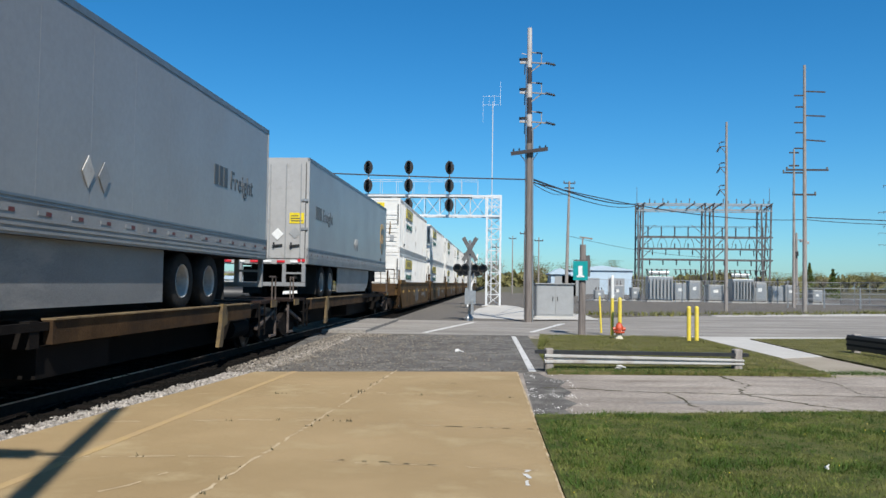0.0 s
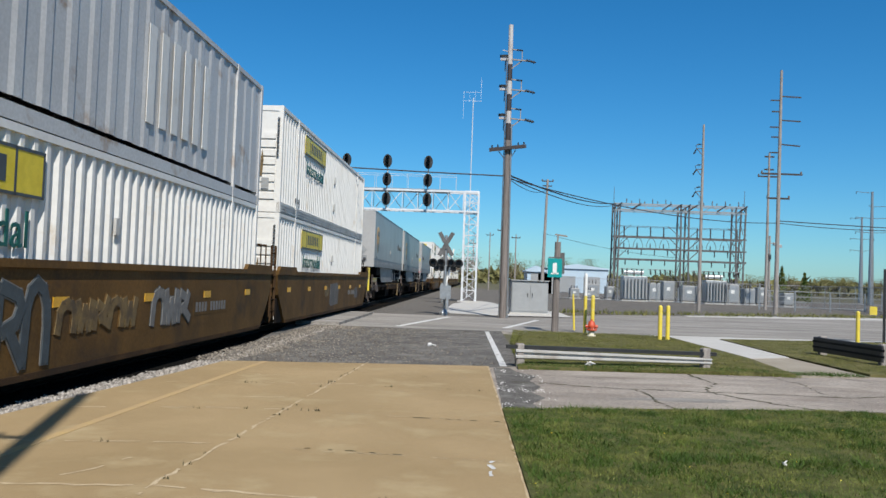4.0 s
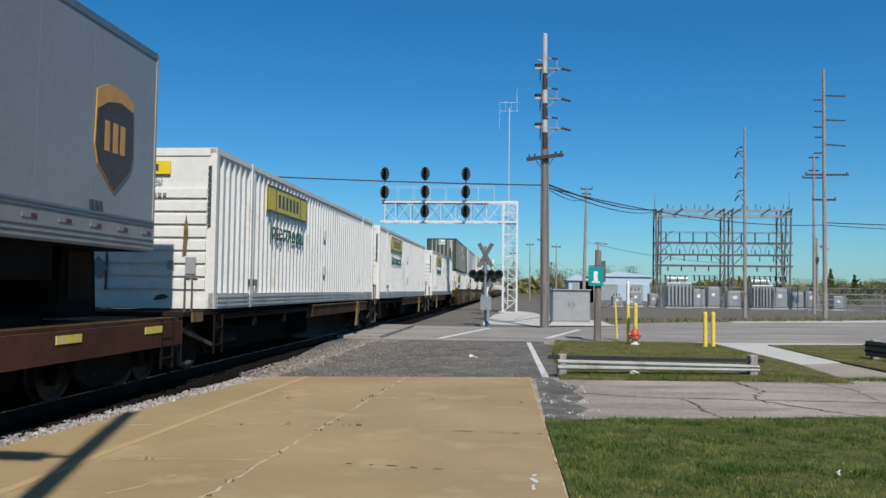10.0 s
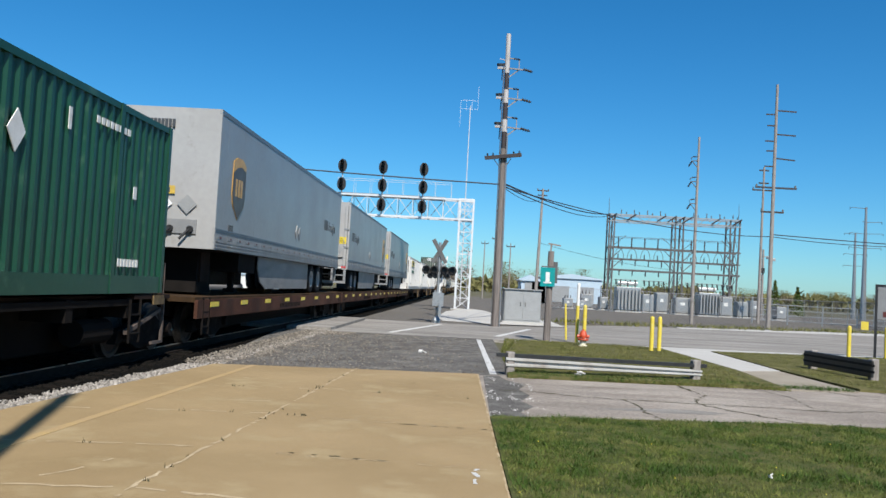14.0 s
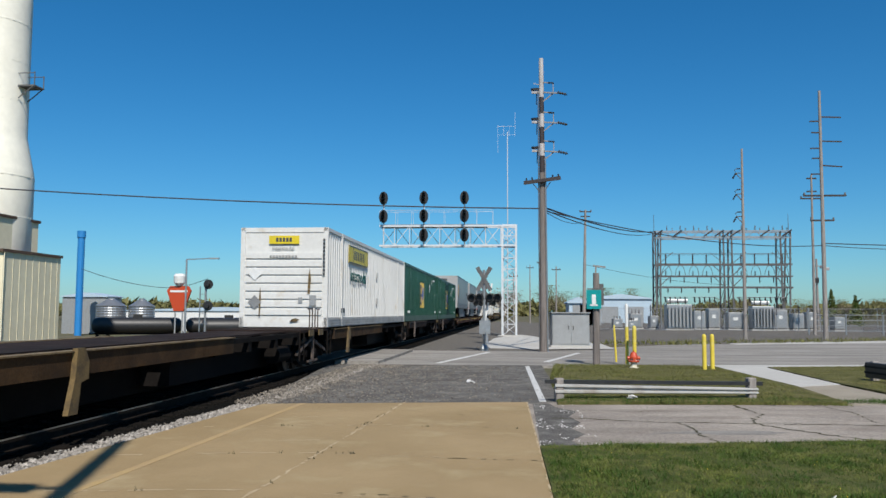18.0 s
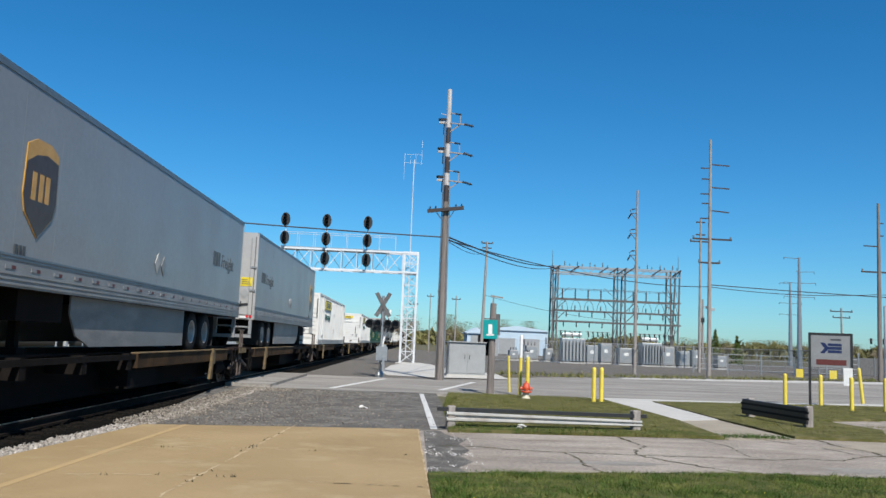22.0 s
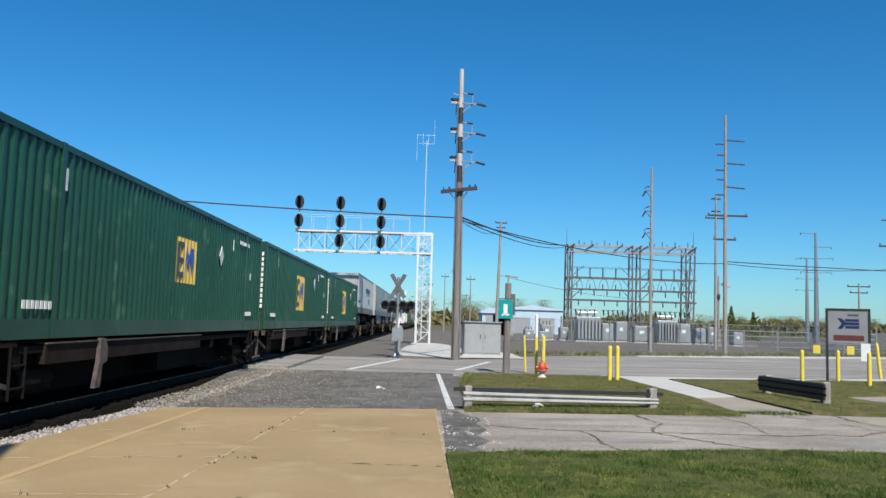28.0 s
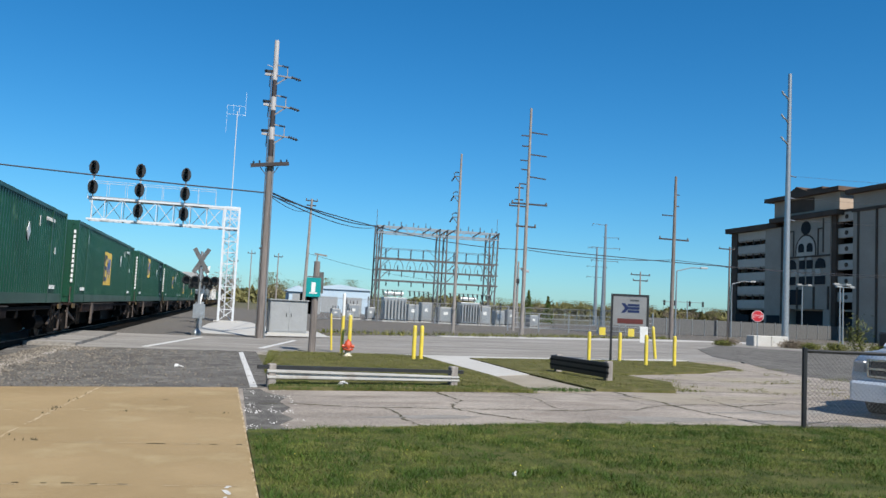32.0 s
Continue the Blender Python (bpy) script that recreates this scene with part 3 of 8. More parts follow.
          ([(3.61, 12.9), (4.6, 12.95), (5.67, 12.87), (6.47, 13.2), (6.92, 13.1), (7.75, 13.8)], 0.04), ([(8.1, 16.4), (8.03, 15.2), (8.2, 14.6), (8.14, 13.33), (8.26, 12.7), (8.43, 11.76), (8.6, 11.1)], 0.06),
          ([(9.6, 15.3), (9.46, 13.5), (9.77, 12.46)], 0.05), ([(7.75, 13.8), (8.8, 14.2), (9.6, 14.0), (11, 14.6)], 0.05), ([(6.9, 15.9), (7.5, 14.9), (7.75, 13.8)], 0.03),
          ([(5.4, 15.6), (5.7, 14.6), (5.5, 13.4), (5.67, 12.87)], 0.025), ([(4.8, 11.3), (5.8, 11.5), (7.2, 11.2)], 0.025), ([(9.8, 15.8), (10.8, 14.8), (12.4, 14.5)], 0.05),
          ([(8.4, 16.6), (10.4, 16.9), (13, 16.6), (16, 17.8)], 0.06), ([(11.5, 18.9), (14, 19.3), (17, 20.8)], 0.06), ([(9.2, 11.6), (10.4, 12.3), (12, 12.0), (14, 12.8)], 0.05), ([(0.9, 14.3), (1.8, 14.2), (2.6, 14.35)], 0.015)]
for k, (path, w) in enumerate(CRACKS):
    tagged(part("crack", strip(path, -0.021, w * 0.12, w * 0.75, 200 + k, 0.09, 0.045, 0.04), "crack"), "dark weedy crack in the yard surface", "crack", kind="structure")
for k, (x, y, w, h) in enumerate(((9.6, 15.2, 2.6, 1.1), (11.8, 17.4, 3.4, 0.9), (13.6, 20.6, 2.6, 1.2), (7.0, 12.0, 1.6, 0.35), (10.6, 13.3, 2.4, 0.4), (3.0, 11.9, 1.2, 0.25))):
    bm, ring = B(), []
    for j in range(28):
        a = 2 * math.pi * j / 28
        f = 0.72 + 0.55 * noise.noise((math.cos(a) * 1.4 + k * 7, math.sin(a) * 1.4, 2.0))
        ring.append(bm.verts.new((x + w * f * math.cos(a), y + h * f * math.sin(a) + 0.12 * w * f * math.cos(a), -0.0225)))
    bm.faces.new(ring)
    tagged(part("road_stain", bm, "oldwalk" if k < 3 else "road"), "tan silt stain over the cracked yard", "stain", kind="structure")


def blades(name, n, area, inside, h0, h1, label, seed, material="blade", wide=1.0):
    """Grass as one body of many thin leaning blades."""
    rs = np.random.RandomState(seed)
    x = rs.uniform(area[0], area[1], n)
    y = rs.uniform(area[2], area[3], n)
    keep = np.array([inside(a, b) for a, b in zip(x, y)])
    x, y = x[keep], y[keep]
    n = len(x)
    patch = np.array([noise.noise((a * 0.9, b * 0.9, 3.0)) + 0.5 * noise.noise((a * 2.6, b * 2.6, 9.0)) for a, b in zip(x, y)])
    h = rs.uniform(h0, h1, n) * np.clip(0.95 + 0.4 * patch, 0.6, 1.4)
    a = rs.uniform(0, 2 * np.pi, n)
    w = rs.uniform(0.003, 0.006, n) * wide
    lx, ly = rs.normal(0, 0.6, n) * h, rs.normal(0, 0.6, n) * h
    v = np.zeros((n, 3, 3))
    v[:, 0] = np.stack([x - w * np.cos(a), y - w * np.sin(a), np.zeros(n)], 1)
    v[:, 1] = np.stack([x + w * np.cos(a), y + w * np.sin(a), np.zeros(n)], 1)
    v[:, 2] = np.stack([x + lx, y + ly, h], 1)
    me = bpy.data.meshes.new(name)
    me.from_pydata(v.reshape(-1, 3).tolist(), [], [(3 * i, 3 * i + 1, 3 * i + 2) for i in range(n)])
    me.materials.append(M[material])
    return tagged(new(name, me), label, "grass", kind="stuff")


lawn_end = lambda x: 10.22 + 0.21 * (x - 0.35) if x < 4.6 else 11.11
blades("grass", 380000, (0.28, 12.5, 4.6, 11.3), lambda x, y: x > right(y) + 0.02 + 0.05 * noise.noise((y * 3, 1.0, 0)) and y < lawn_end(x) + 0.12 * noise.noise((x * 2, 0, 0)), 0.018, 0.062, "uneven lawn grass with paler tufts", 1)
def stones(name, n, area, inside, r0, r1, z, label, seed, material="stone"):
    rs = np.random.RandomState(seed)
    base = np.array([(1, 0, 0), (-1, 0, 0), (0, 1, 0), (0, -1, 0), (0, 0, 0.8), (0, 0, -0.6)], float)
    tri = [(0, 2, 4), (2, 1, 4), (1, 3, 4), (3, 0, 4), (2, 0, 5), (1, 2, 5), (3, 1, 5), (0, 3, 5)]
    vs, fs = [], []
    for _ in range(n):
        x, y = rs.uniform(*area[:2]), rs.uniform(*area[2:])
        if not inside(x, y):
            continue
        r = rs.uniform(r0, r1)
        p = base * rs.uniform(0.6, 1.3, (6, 1)) * r
        t = rs.uniform(0, 6.28)
        c, s = math.cos(t), math.sin(t)
        p = np.stack([p[:, 0] * c - p[:, 1] * s, p[:, 0] * s + p[:, 1] * c, p[:, 2]], 1) + (x, y, z(x, y))
        k = len(vs)
        vs += p.tolist()
        fs += [(a + k, b + k, c2 + k) for a, b, c2 in tri]
    me = bpy.data.meshes.new(name)
    me.from_pydata(vs, [], fs)
    me.materials.append(M[material])
    return tagged(new(name, me), label, "gravel", kind="stuff")


blades("grass", 16000, (9.2, 19, 15.9, 27), lambda x, y: noise.noise((x * 0.7, y * 0.9, 8.0)) + 0.5 * noise.noise((x * 3, y * 3, 1.0)) > 0.28, 0.02, 0.07, "thin dry weeds scattered over the yard edge", 17, "straw", 1.6)
blades("grass", 9000, (0.75, 7.5, 15.0, 16.3), lambda x, y: y > 15.05 + 0.13 * (x - 0.75) + 0.12 * noise.noise((x * 2, 1, 1)), 0.03, 0.09, "ragged grass along the yard edge", 18, "tuft", 1.4)
onlawn = lambda x, y: x > right(y) + 0.05 and y < lawn_end(x) + 0.15 * noise.noise((x * 2, 0, 0))
blades("grass", 120000, (0.28, 12.5, 4.6, 11.2), lambda x, y: onlawn(x, y) and noise.noise((x * 1.1, y * 1.1, 5.0)) + 0.6 * noise.noise((x * 4, y * 4, 2.0)) > 0.12, 0.02, 0.06, "dry straw-coloured patches of the lawn", 11, "straw")
blades("grass", 110000, (0.28, 12.5, 4.6, 11.3), lambda x, y: onlawn(x, y) and noise.noise((x * 2.3, y * 2.3, 15.0)) + 0.5 * noise.noise((x * 7, y * 7, 2.0)) > 0.22, 0.04, 0.10, "taller dark green tufts in the lawn", 12, "tuft", 1.4)
stones("dandelion", 110, (0.4, 12, 5, 10.2), lambda x, y: onlawn(x, y) and noise.noise((x, y, 7.0)) > 0.0, 0.005, 0.010, lambda x, y: 0.07, "tiny yellow dandelion heads in the lawn", 13, "logo_yellow")
blades("grass", 9000, (0.7, 7, 15.6, 26.3), lambda x, y: x < 6.0 and x > 0.8 + 0.06 * max(0, y - 20) and noise.noise((x, y, 5.0)) > 0.1, 0.025, 0.06, "dry patches in the guard rail bed", 14, "straw", 1.5)
blades("grass", 9000, (7.7, 17, 16.4, 28), lambda x, y: (x < 10.3 or y > 21 + 0.6 * (x - 10.4)) and y < 25.8 + 0.25 * (x - 7.7) and noise.noise((x, y, 5.0)) > 0.0, 0.025, 0.06, "dry patches on the sign island", 15, "straw", 1.5)
blades("grass", 60000, (0.7, 7, 15.3, 26.3), lambda x, y: x < 6.0 and x > 0.8 + 0.06 * max(0, y - 20), 0.03, 0.085, "mown grass of the guard rail bed", 2, "mown", 1.3)
blades("grass", 50000, (7.7, 17, 16.4, 28), lambda x, y: (x < 10.3 + 0.5 * noise.noise((y, 0, 1)) or y > 20.7 + 0.6 * (x - 10.4) + 0.6 * noise.noise((x, 2, 1))) and y < 25.8 + 0.25 * (x - 7.7), 0.03, 0.085, "thin grass of the island round the sign", 3, "mown", 1.3)


# ---------------------------------------------------------------- the line
def track(x0, name, sooty, y0=-480, y1=900):
    bed = thing(name, "straight railway track with dark ties on stained ballast", "railway track", pose(x0, 0, 0), kind="structure")
    bm = B()
    v = []
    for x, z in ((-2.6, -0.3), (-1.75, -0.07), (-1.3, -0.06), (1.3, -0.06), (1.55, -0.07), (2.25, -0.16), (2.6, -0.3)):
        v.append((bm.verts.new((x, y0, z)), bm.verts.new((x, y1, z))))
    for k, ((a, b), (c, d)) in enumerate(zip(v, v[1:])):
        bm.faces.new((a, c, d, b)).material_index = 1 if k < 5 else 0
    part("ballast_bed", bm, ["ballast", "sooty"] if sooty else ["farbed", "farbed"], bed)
    for s in (-1, 1):
        bm = B()
        x = s * 0.753
        box(bm, x - 0.07, x + 0.07, y0, y1, -0.05, -0.02)
        box(bm, x - 0.012, x + 0.012, y0, y1, -0.02, 0.075)
        part("rail", bm, "rail", bed, "rusty rail web")
        bm = B()
        box(bm, x - 0.036, x + 0.036, y0, y1, 0.075, 0.11)
        part("rail_head", bm, "rail", bed)
        bm = B()
        box(bm, x - 0.025, x + 0.03, y0, y1, 0.11, 0.114)
        part("running_band", bm, "railtop", bed, "polished running band")
    return bed


near_track = track(TX, "track", True)
far_track = track(TX - 4.3, "track", False)
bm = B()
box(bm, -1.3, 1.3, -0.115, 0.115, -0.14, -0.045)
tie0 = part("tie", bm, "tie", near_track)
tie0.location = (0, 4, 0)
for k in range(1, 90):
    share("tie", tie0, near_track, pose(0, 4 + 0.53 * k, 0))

# crossing panels across the track
cross = thing("crossing_surface", "pale concrete crossing panels between the rails", "crossing", pose(TX, 0, 0), kind="structure")
for k, (xa, xb) in enumerate(((-2.7, -0.86), (-0.64, 0.64), (0.86, 2.3))):
    for j in range(3):
        bm = B()
        box(bm, xa, xb, 26.3 + j * 2.9, 26.3 + j * 2.9 + 2.88, -0.2, 0.06)
        part("panel", bm, "road", cross)


stones("ballast_gravel", 26000, (-6.0, -4.4, 5, 27), lambda x, y: x > left(min(y, 14.0)) - 0.62 - 0.14 * noise.noise((y * 2, 0, 4)) and x < left(min(y, 14.6)) + 0.08 + max(0, y - 14.6) * 0.06, 0.018, 0.042, lambda x, y: -0.04 - 0.08 * max(0, left(min(y, 14.0)) - 0.12 - x), "pale crushed stone ballast beside the platform", 5)
stones("loose_grit", 9000, (-4.8, 0.6, 14.6, 25.8), lambda x, y: y > 14.5 + 0.17 * (x + 4.8) and rnd.random() < 0.95 - 0.16 * (x + 4.8), 0.006, 0.026, lambda x, y: -0.025, "loose grit and stones on the apron", 6, "brownstone")
stones("gravel_spread", 11000, (-5.2, -1.6, 14.5, 25.8), lambda x, y: y > 14.5 + 0.17 * (x + 4.8) and noise.noise((x * 0.9, y * 0.5, 3)) - 0.35 * (x + 4.2) > 0.0, 0.010, 0.034, lambda x, y: -0.022, "brownish gravel spread beside the track", 16, "brownstone")
# Stones in the same black: soot with the shade under the train.
stones("track_ballast", 6000, (-8.2, -5.4, 6, 26), lambda x, y: True, 0.025, 0.055, lambda x, y: -0.06, "sooty ballast between the ties, blackened for the shade under the train", 7, "sooty")


# ---------------------------------------------------------------- utility poles
def crossarm(bm, z, w, ang, t=0.06, y=0.0):
    c, s = math.cos(ang), math.sin(ang)
    bar(bm, (-w / 2 * c, -w / 2 * s + y, z), (w / 2 * c, w / 2 * s + y, z), t)


def insulator(name, parent, p, q, r=0.045, material="cabinet"):
    bm = B()
    p, q = Vector(p), Vector(q)
    n = 4
    for i in range(n):
        a = p.lerp(q, i / n)
        b = p.lerp(q, (i + 0.6) / n)
        tube(bm, a, b, r, r * 0.5, 8)
    tube(bm, p, q, r * 0.4, None, 6)
    return part(name, bm, material, parent)


def big_pole():
    h = 13.08
    p = thing("utility_pole", "tall weathered wooden utility pole with bracketed insulator arms", "utility pole", pose(1.18, 36, -0.05, 0, -0.3, 0))
    rad = lambda z: 0.17 - 0.07 * z / h
    bands = ((11.3, 10.55), (9.95, 9.2), (8.65, 7.9))
    z0 = 0.0
    for z1, dark in ((7.9, 0), (8.65, 1), (9.2, 0), (9.95, 1), (10.55, 0), (11.3, 1), (h, 0)):
        bm = B()
        tube(bm, (0, 0, z0), (0, 0, z1), rad(z0), rad(z1), 14)
        part("shaft" if not dark else "tarred_band", bm, ("pole" if z0 == 0 else "bleached") if not dark else "porcelain", p, "dark tarred stretch of the pole" if dark else "")
        z0 = z1
    for z in (11.4, 10.05, 8.75):
        bm = B()
        bar(bm, (0, -0.05, z - 0.35), (0.56, -0.1, z + 0.08), 0.05)
        bar(bm, (0, -0.05, z + 0.12), (0.8, -0.2, z + 0.02), 0.055)
        bar(bm, (0.52, -0.1, z + 0.05), (0.52, -0.1, z + 0.5), 0.035)
        bar(bm, (0, -0.05, z + 0.58), (0.4, -0.1, z + 0.52), 0.045)
        part("bracket_arm", bm, "greywood", p, "pale steel bracket arm")
        bm = B()
        bar(bm, (0.05, 0, z + 0.12), (-0.42, 0.1, z + 0.16), 0.10)
        part("stub_arm", bm, "bleached", p)
        bm = B()
        bar(bm, (0.05, 0, z + 0.28), (-0.36, 0.1, z + 0.3), 0.11)
        bar(bm, (-0.2, 0.1, z + 0.12), (-0.22, 0.1, z - 0.4), 0.04)
        part("cutout", bm, "black", p, "black fuse cutout on a stub")
        insulator("insulator", p, (0.72, -0.2, z + 0.05), (1.12, -0.3, z - 0.08), 0.075, "black")
        insulator("insulator", p, (-0.36, 0.1, z + 0.3), (-0.46, 0.12, z + 0.3), 0.08, "black")
        insulator("insulator", p, (0.3, -0.1, z + 0.54), (0.56, -0.12, z + 0.5), 0.06, "black")
    bm = B()
    bar(bm, (-0.35, 0, 11.95), (0.02, 0, 11.85), 0.03)
    part("top_pin", bm, "bleached", p)
    bm = B()
    bar(bm, (-0.82, -0.2, 7.42), (0.8, -0.25, 7.62), 0.15)
    part("crossarm", bm, "porcelain", p, "dark timber crossarm")
    bm = B()
    bar(bm, (-0.4, -0.2, 7.37), (0, 0, 6.9), 0.035)
    bar(bm, (0.35, -0.2, 7.45), (0, 0, 6.9), 0.035)
    part("brace", bm, "subst", p)
    for k in (-0.7, -0.45, 0.45, 0.7):
        insulator("insulator", p, (k, -0.22, 7.55 + 0.12 * k), (k, -0.22, 7.72 + 0.12 * k), 0.05, "black")
    bm = B()
    tube(bm, (-0.19, -0.1, 0), (-0.15, -0.08, 11.6), 0.022, None, 6)
    part("ground_wire", bm, "subst", p, "dark ground wire moulding")
    bm = B()
    tube(bm, (0.17, -0.12, 0), (0.14, -0.1, 8.6), 0.035, None, 6)
    part("conduit", bm, "galv", p, "grey riser conduit")
    return p


big_pole()


def tall_pole(x, y, h, arms, label, lean=0.0, r=0.16, material="greywood", face=0.0, arm_mat="porcelain"):
    p = thing("utility_pole", label, "utility pole", pose(x, y, -0.1, 0, lean, face))
    bm = B()
    tube(bm, (0, 0, 0), (0, 0, h), r, r * 0.55, 12)
    part("shaft", bm, material, p)
    for z, a, b, dz in arms:
        bm = B()
        bar(bm, (a, 0, z + (dz if a else 0)), (b, 0, z + dz), 0.12 if a < 0 < b else 0.085)
        part("crossarm" if a < 0 < b else "arm", bm, arm_mat, p)
        for e in (a, b):
            if abs(e) > 0.5 and a < 0 < b:
                bm = B()
                tube(bm, (e * 0.95, 0, z + dz), (e * 0.95, 0, z + dz + (0.22 if a < 0 < b else -0.25)), 0.08, 0.05, 6)
                part("insulator", bm, "subst", p)
    return p


ARMS_D = [(15.4, 0, 1.4, -0.05), (15.1, -0.7, 0, 0), (14.3, -0.6, 0, 0), (13.7, 0, 1.4, -0.05), (13.2, -0.7, 0, 0), (12.5, -0.6, 0, 0), (12.0, 0, 1.4, -0.1), (11.4, -0.7, 0, 0), (9.8, -1.25, 1.6, 0.1), (8.2, -0.8, 0.75, -0.02)]
tall_pole(20.9, 57.7, 17.25, ARMS_D, "tall grey wooden pole with alternating short arms", 0.2)
tall_pole(24.5, 70, 13.4, [(13.1, -0.4, 0.4, 0), (12.0, -0.4, 0.4, 0), (11.4, -0.9, 0.9, 0)], "thin pole standing behind a taller one", 0.3, 0.14)
hooked = tall_pole(15.4, 57.0, 13.1, [], "grey pole with hooked brackets before the switchyard", 0.2, 0.13)
for z in (11.3, 9.85, 8.3):
    bm = B()
    hose(bm, [(-0.05, 0, z + 0.12), (-0.45, 0, z + 0.1), (-0.5, 0, z + 0.32), (-0.36, 0, z + 0.4)], 0.035, 6)
    bar(bm, (-0.05, 0, z - 0.35), (-0.42, 0, z + 0.08), 0.05)
    part("bracket_arm", bm, "subst", hooked)
    insulator("insulator", hooked, (-0.45, 0, z + 0.05), (-0.66, 0, z - 0.3), 0.075, "porcelain")
    insulator("insulator", hooked, (-0.36, 0, z + 0.4), (-0.12, 0, z + 0.42), 0.06, "porcelain")
tall_pole(6.9, 86, 12.6, [(12.4, -0.6, 0.6, 0), (11.9, -0.5, 0.5, 0)], "plain wooden pole beyond the crossing", 1.3, 0.2)
tall_pole(36.2, 62.8, 14.1, [(12.5, 0, 0.4, 0.0), (10.9, -1.2, 0, -0.25), (8.6, -1.4, 1.4, 0), (11.5, 0, 0.4, 0)], "weathered pole with one long crossarm", 0.4, 0.2, "pole")
tall_pole(48.6, 92, 7.5, [(7.1, -1.3, 1.3, 0), (6.4, -1.0, 1.0, 0)], "small pole with twin crossarms", 0, 0.16)
for x, y, h, w in ((57.0, 120, 16.6, 2.3), (69.5, 150, 15.5, 2.0)):
    p = thing("transmission_pole", "slender grey steel transmission pole", "transmission pole", pose(x, y, -0.1))
    bm = B()
    tube(bm, (0, 0, 0), (0, 0, h), 0.42, 0.15, 10)
    part("shaft", bm, "galv", p)
    for z, a, b in ((h - 0.2, -w, w * 0.1), (h - 2.2, -w * 0.2, w), (h - 3.9, -w, w * 1.1), (h - 6, -w, w)):
        bm = B()
        bar(bm, (a, 0, z + 0.12), (0, 0, z), 0.07)
        bar(bm, (0, 0, z), (b, 0, z + 0.12), 0.07)
        part("arm", bm, "subst", p)
        for e in (a, b):
            if abs(e) > 1:
                insulator("insulator", p, (e, 0, z + 0.1), (e, 0, z - 0.2), 0.07, "subst")
# tall steel pole at the bend of the road
p = thing("steel_pole", "tall pale steel pole with upswept arms", "transmission pole", pose(49.5, 65.5, -0.1, 0, 0.3, 30))
bm = B()
tube(bm, (0, 0, 0), (0, 0, 25.5), 0.33, 0.17, 14)
part("shaft", bm, "galv", p)
for k, z in enumerate((23.4, 21.2, 19.1)):
    bm = B()
    tube(bm, (0, 0, z - 0.5), (-1.7, 0, z + 0.05), 0.09, 0.05, 8)
    part("arm", bm, "galv", p)
    insulator("insulator", p, (-1.2, 0, z - 0.2), (-1.75, 0, z + 0.05), 0.1)
for k, z in enumerate((15.8, 13.7, 11.6)):
    bm = B()
    tube(bm, (0, 0, z), (1.7, 0, z + 0.05), 0.06, 0.05, 8)
    part("arm", bm, "galv", p)
for x, y, h in ((3.3, 110, 9), (-0.5, 118, 7.5), (2.2, 140, 10), (5.6, 118, 8.5)):
    tall_pole(x, y, h, [(h - 0.5, -0.6, 0.6, 0)], "distant plain wooden utility pole", 0, 0.13)


def cable(points, sag, r=0.016, label="black overhead cable between poles"):
    bm = B()
    q = []
    for a, b in zip(points, points[1:]):
        a, b = Vector(a), Vector(b)
        n = 14
        q += [a.lerp(b, i / n) - Vector((0, 0, sag * 4 * (i / n) * (1 - i / n))) for i in range(n if b != Vector(points[-1]) else n + 1)]
    hose(bm, q, r, 5)
    return tagged(part("overhead_cable", bm, "wire"), label, "cable")


cable([(-46, 30, 8.95), (1.2, 36, 6.25)], 0.69, 0.03)
cable([(1.2, 36, 6.3), (15.7, 94, 11.0)], 0.45, 0.045)
cable([(1.2, 36, 6.2), (15.7, 94, 10.8)], 0.62, 0.03)
cable([(20.9, 57.7, 6.5), (75, 78, 7.9)], 0.35, 0.035)
cable([(1.2, 36, 6.15), (7.2, 86, 11.5)], 0.5, 0.02)
cable([(1.2, 36, 6.15), (20.9, 57.7, 6.35)], 0.55, 0.026)
cable([(20.9, 57.7, 6.35), (36.2, 62.8, 6.75), (80, 85, 8.2)], 0.3, 0.026)
cable([(6.9, 86, 6.8), (24, 96, 5)], 0.4, 0.02)
for k in range(3):
    cable([(50.9, 66.3, 15.8 - 2.1 * k), (130, 60, 20 - 2 * k)], 1.2, 0.012, "thin high power line between poles")


# ---------------------------------------------------------------- signal bridge
def lattice(bm, a, b, w, n, t=0.05, axis="x"):
    """A square lattice column or beam from a to b, w wide, with n bays."""
    a, b = Vector(a), Vector(b)
    d = (b - a).normalized()
    u = Vector((0, 1, 0)) if abs(d.y) < 0.9 else Vector((1, 0, 0))
    v = d.cross(u).normalized()
    h = [u * (w[0] / 2 * s) + v * (w[1] / 2 * r) for s, r in ((-1, -1), (1, -1), (1, 1), (-1, 1))]
    for o in h:
        bar(bm, a + o, b + o, t * 2.6)
    for k in range(n):
        p, q = a.lerp(b, k / n), a.lerp(b, (k + 1) / n)
        for i in range(4):
            o1, o2 = h[i], h[(i + 1) % 4]
            if k % 2:
                o1, o2 = o2, o1
            bar(bm, p + o1, q + o2, t * 0.8)
            bar(bm, q + h[i], q + h[(i + 1) % 4], t * 0.8)


bridge = thing("signal_bridge", "silver lattice signal bridge reaching over the line", "signal bridge", pose(-0.55, 60, -0.1))
bm = B()
lattice(bm, (0, 0, 0.12), (0, 0, 8.2), (1.0, 1.0), 10, 0.055)
part("mast", bm, "signal_white", bridge)
bm = B()
box(bm, -0.8, 0.8, -0.8, 0.8, 0, 0.14)
part("footing", bm, "walkway", bridge)
bm = B()
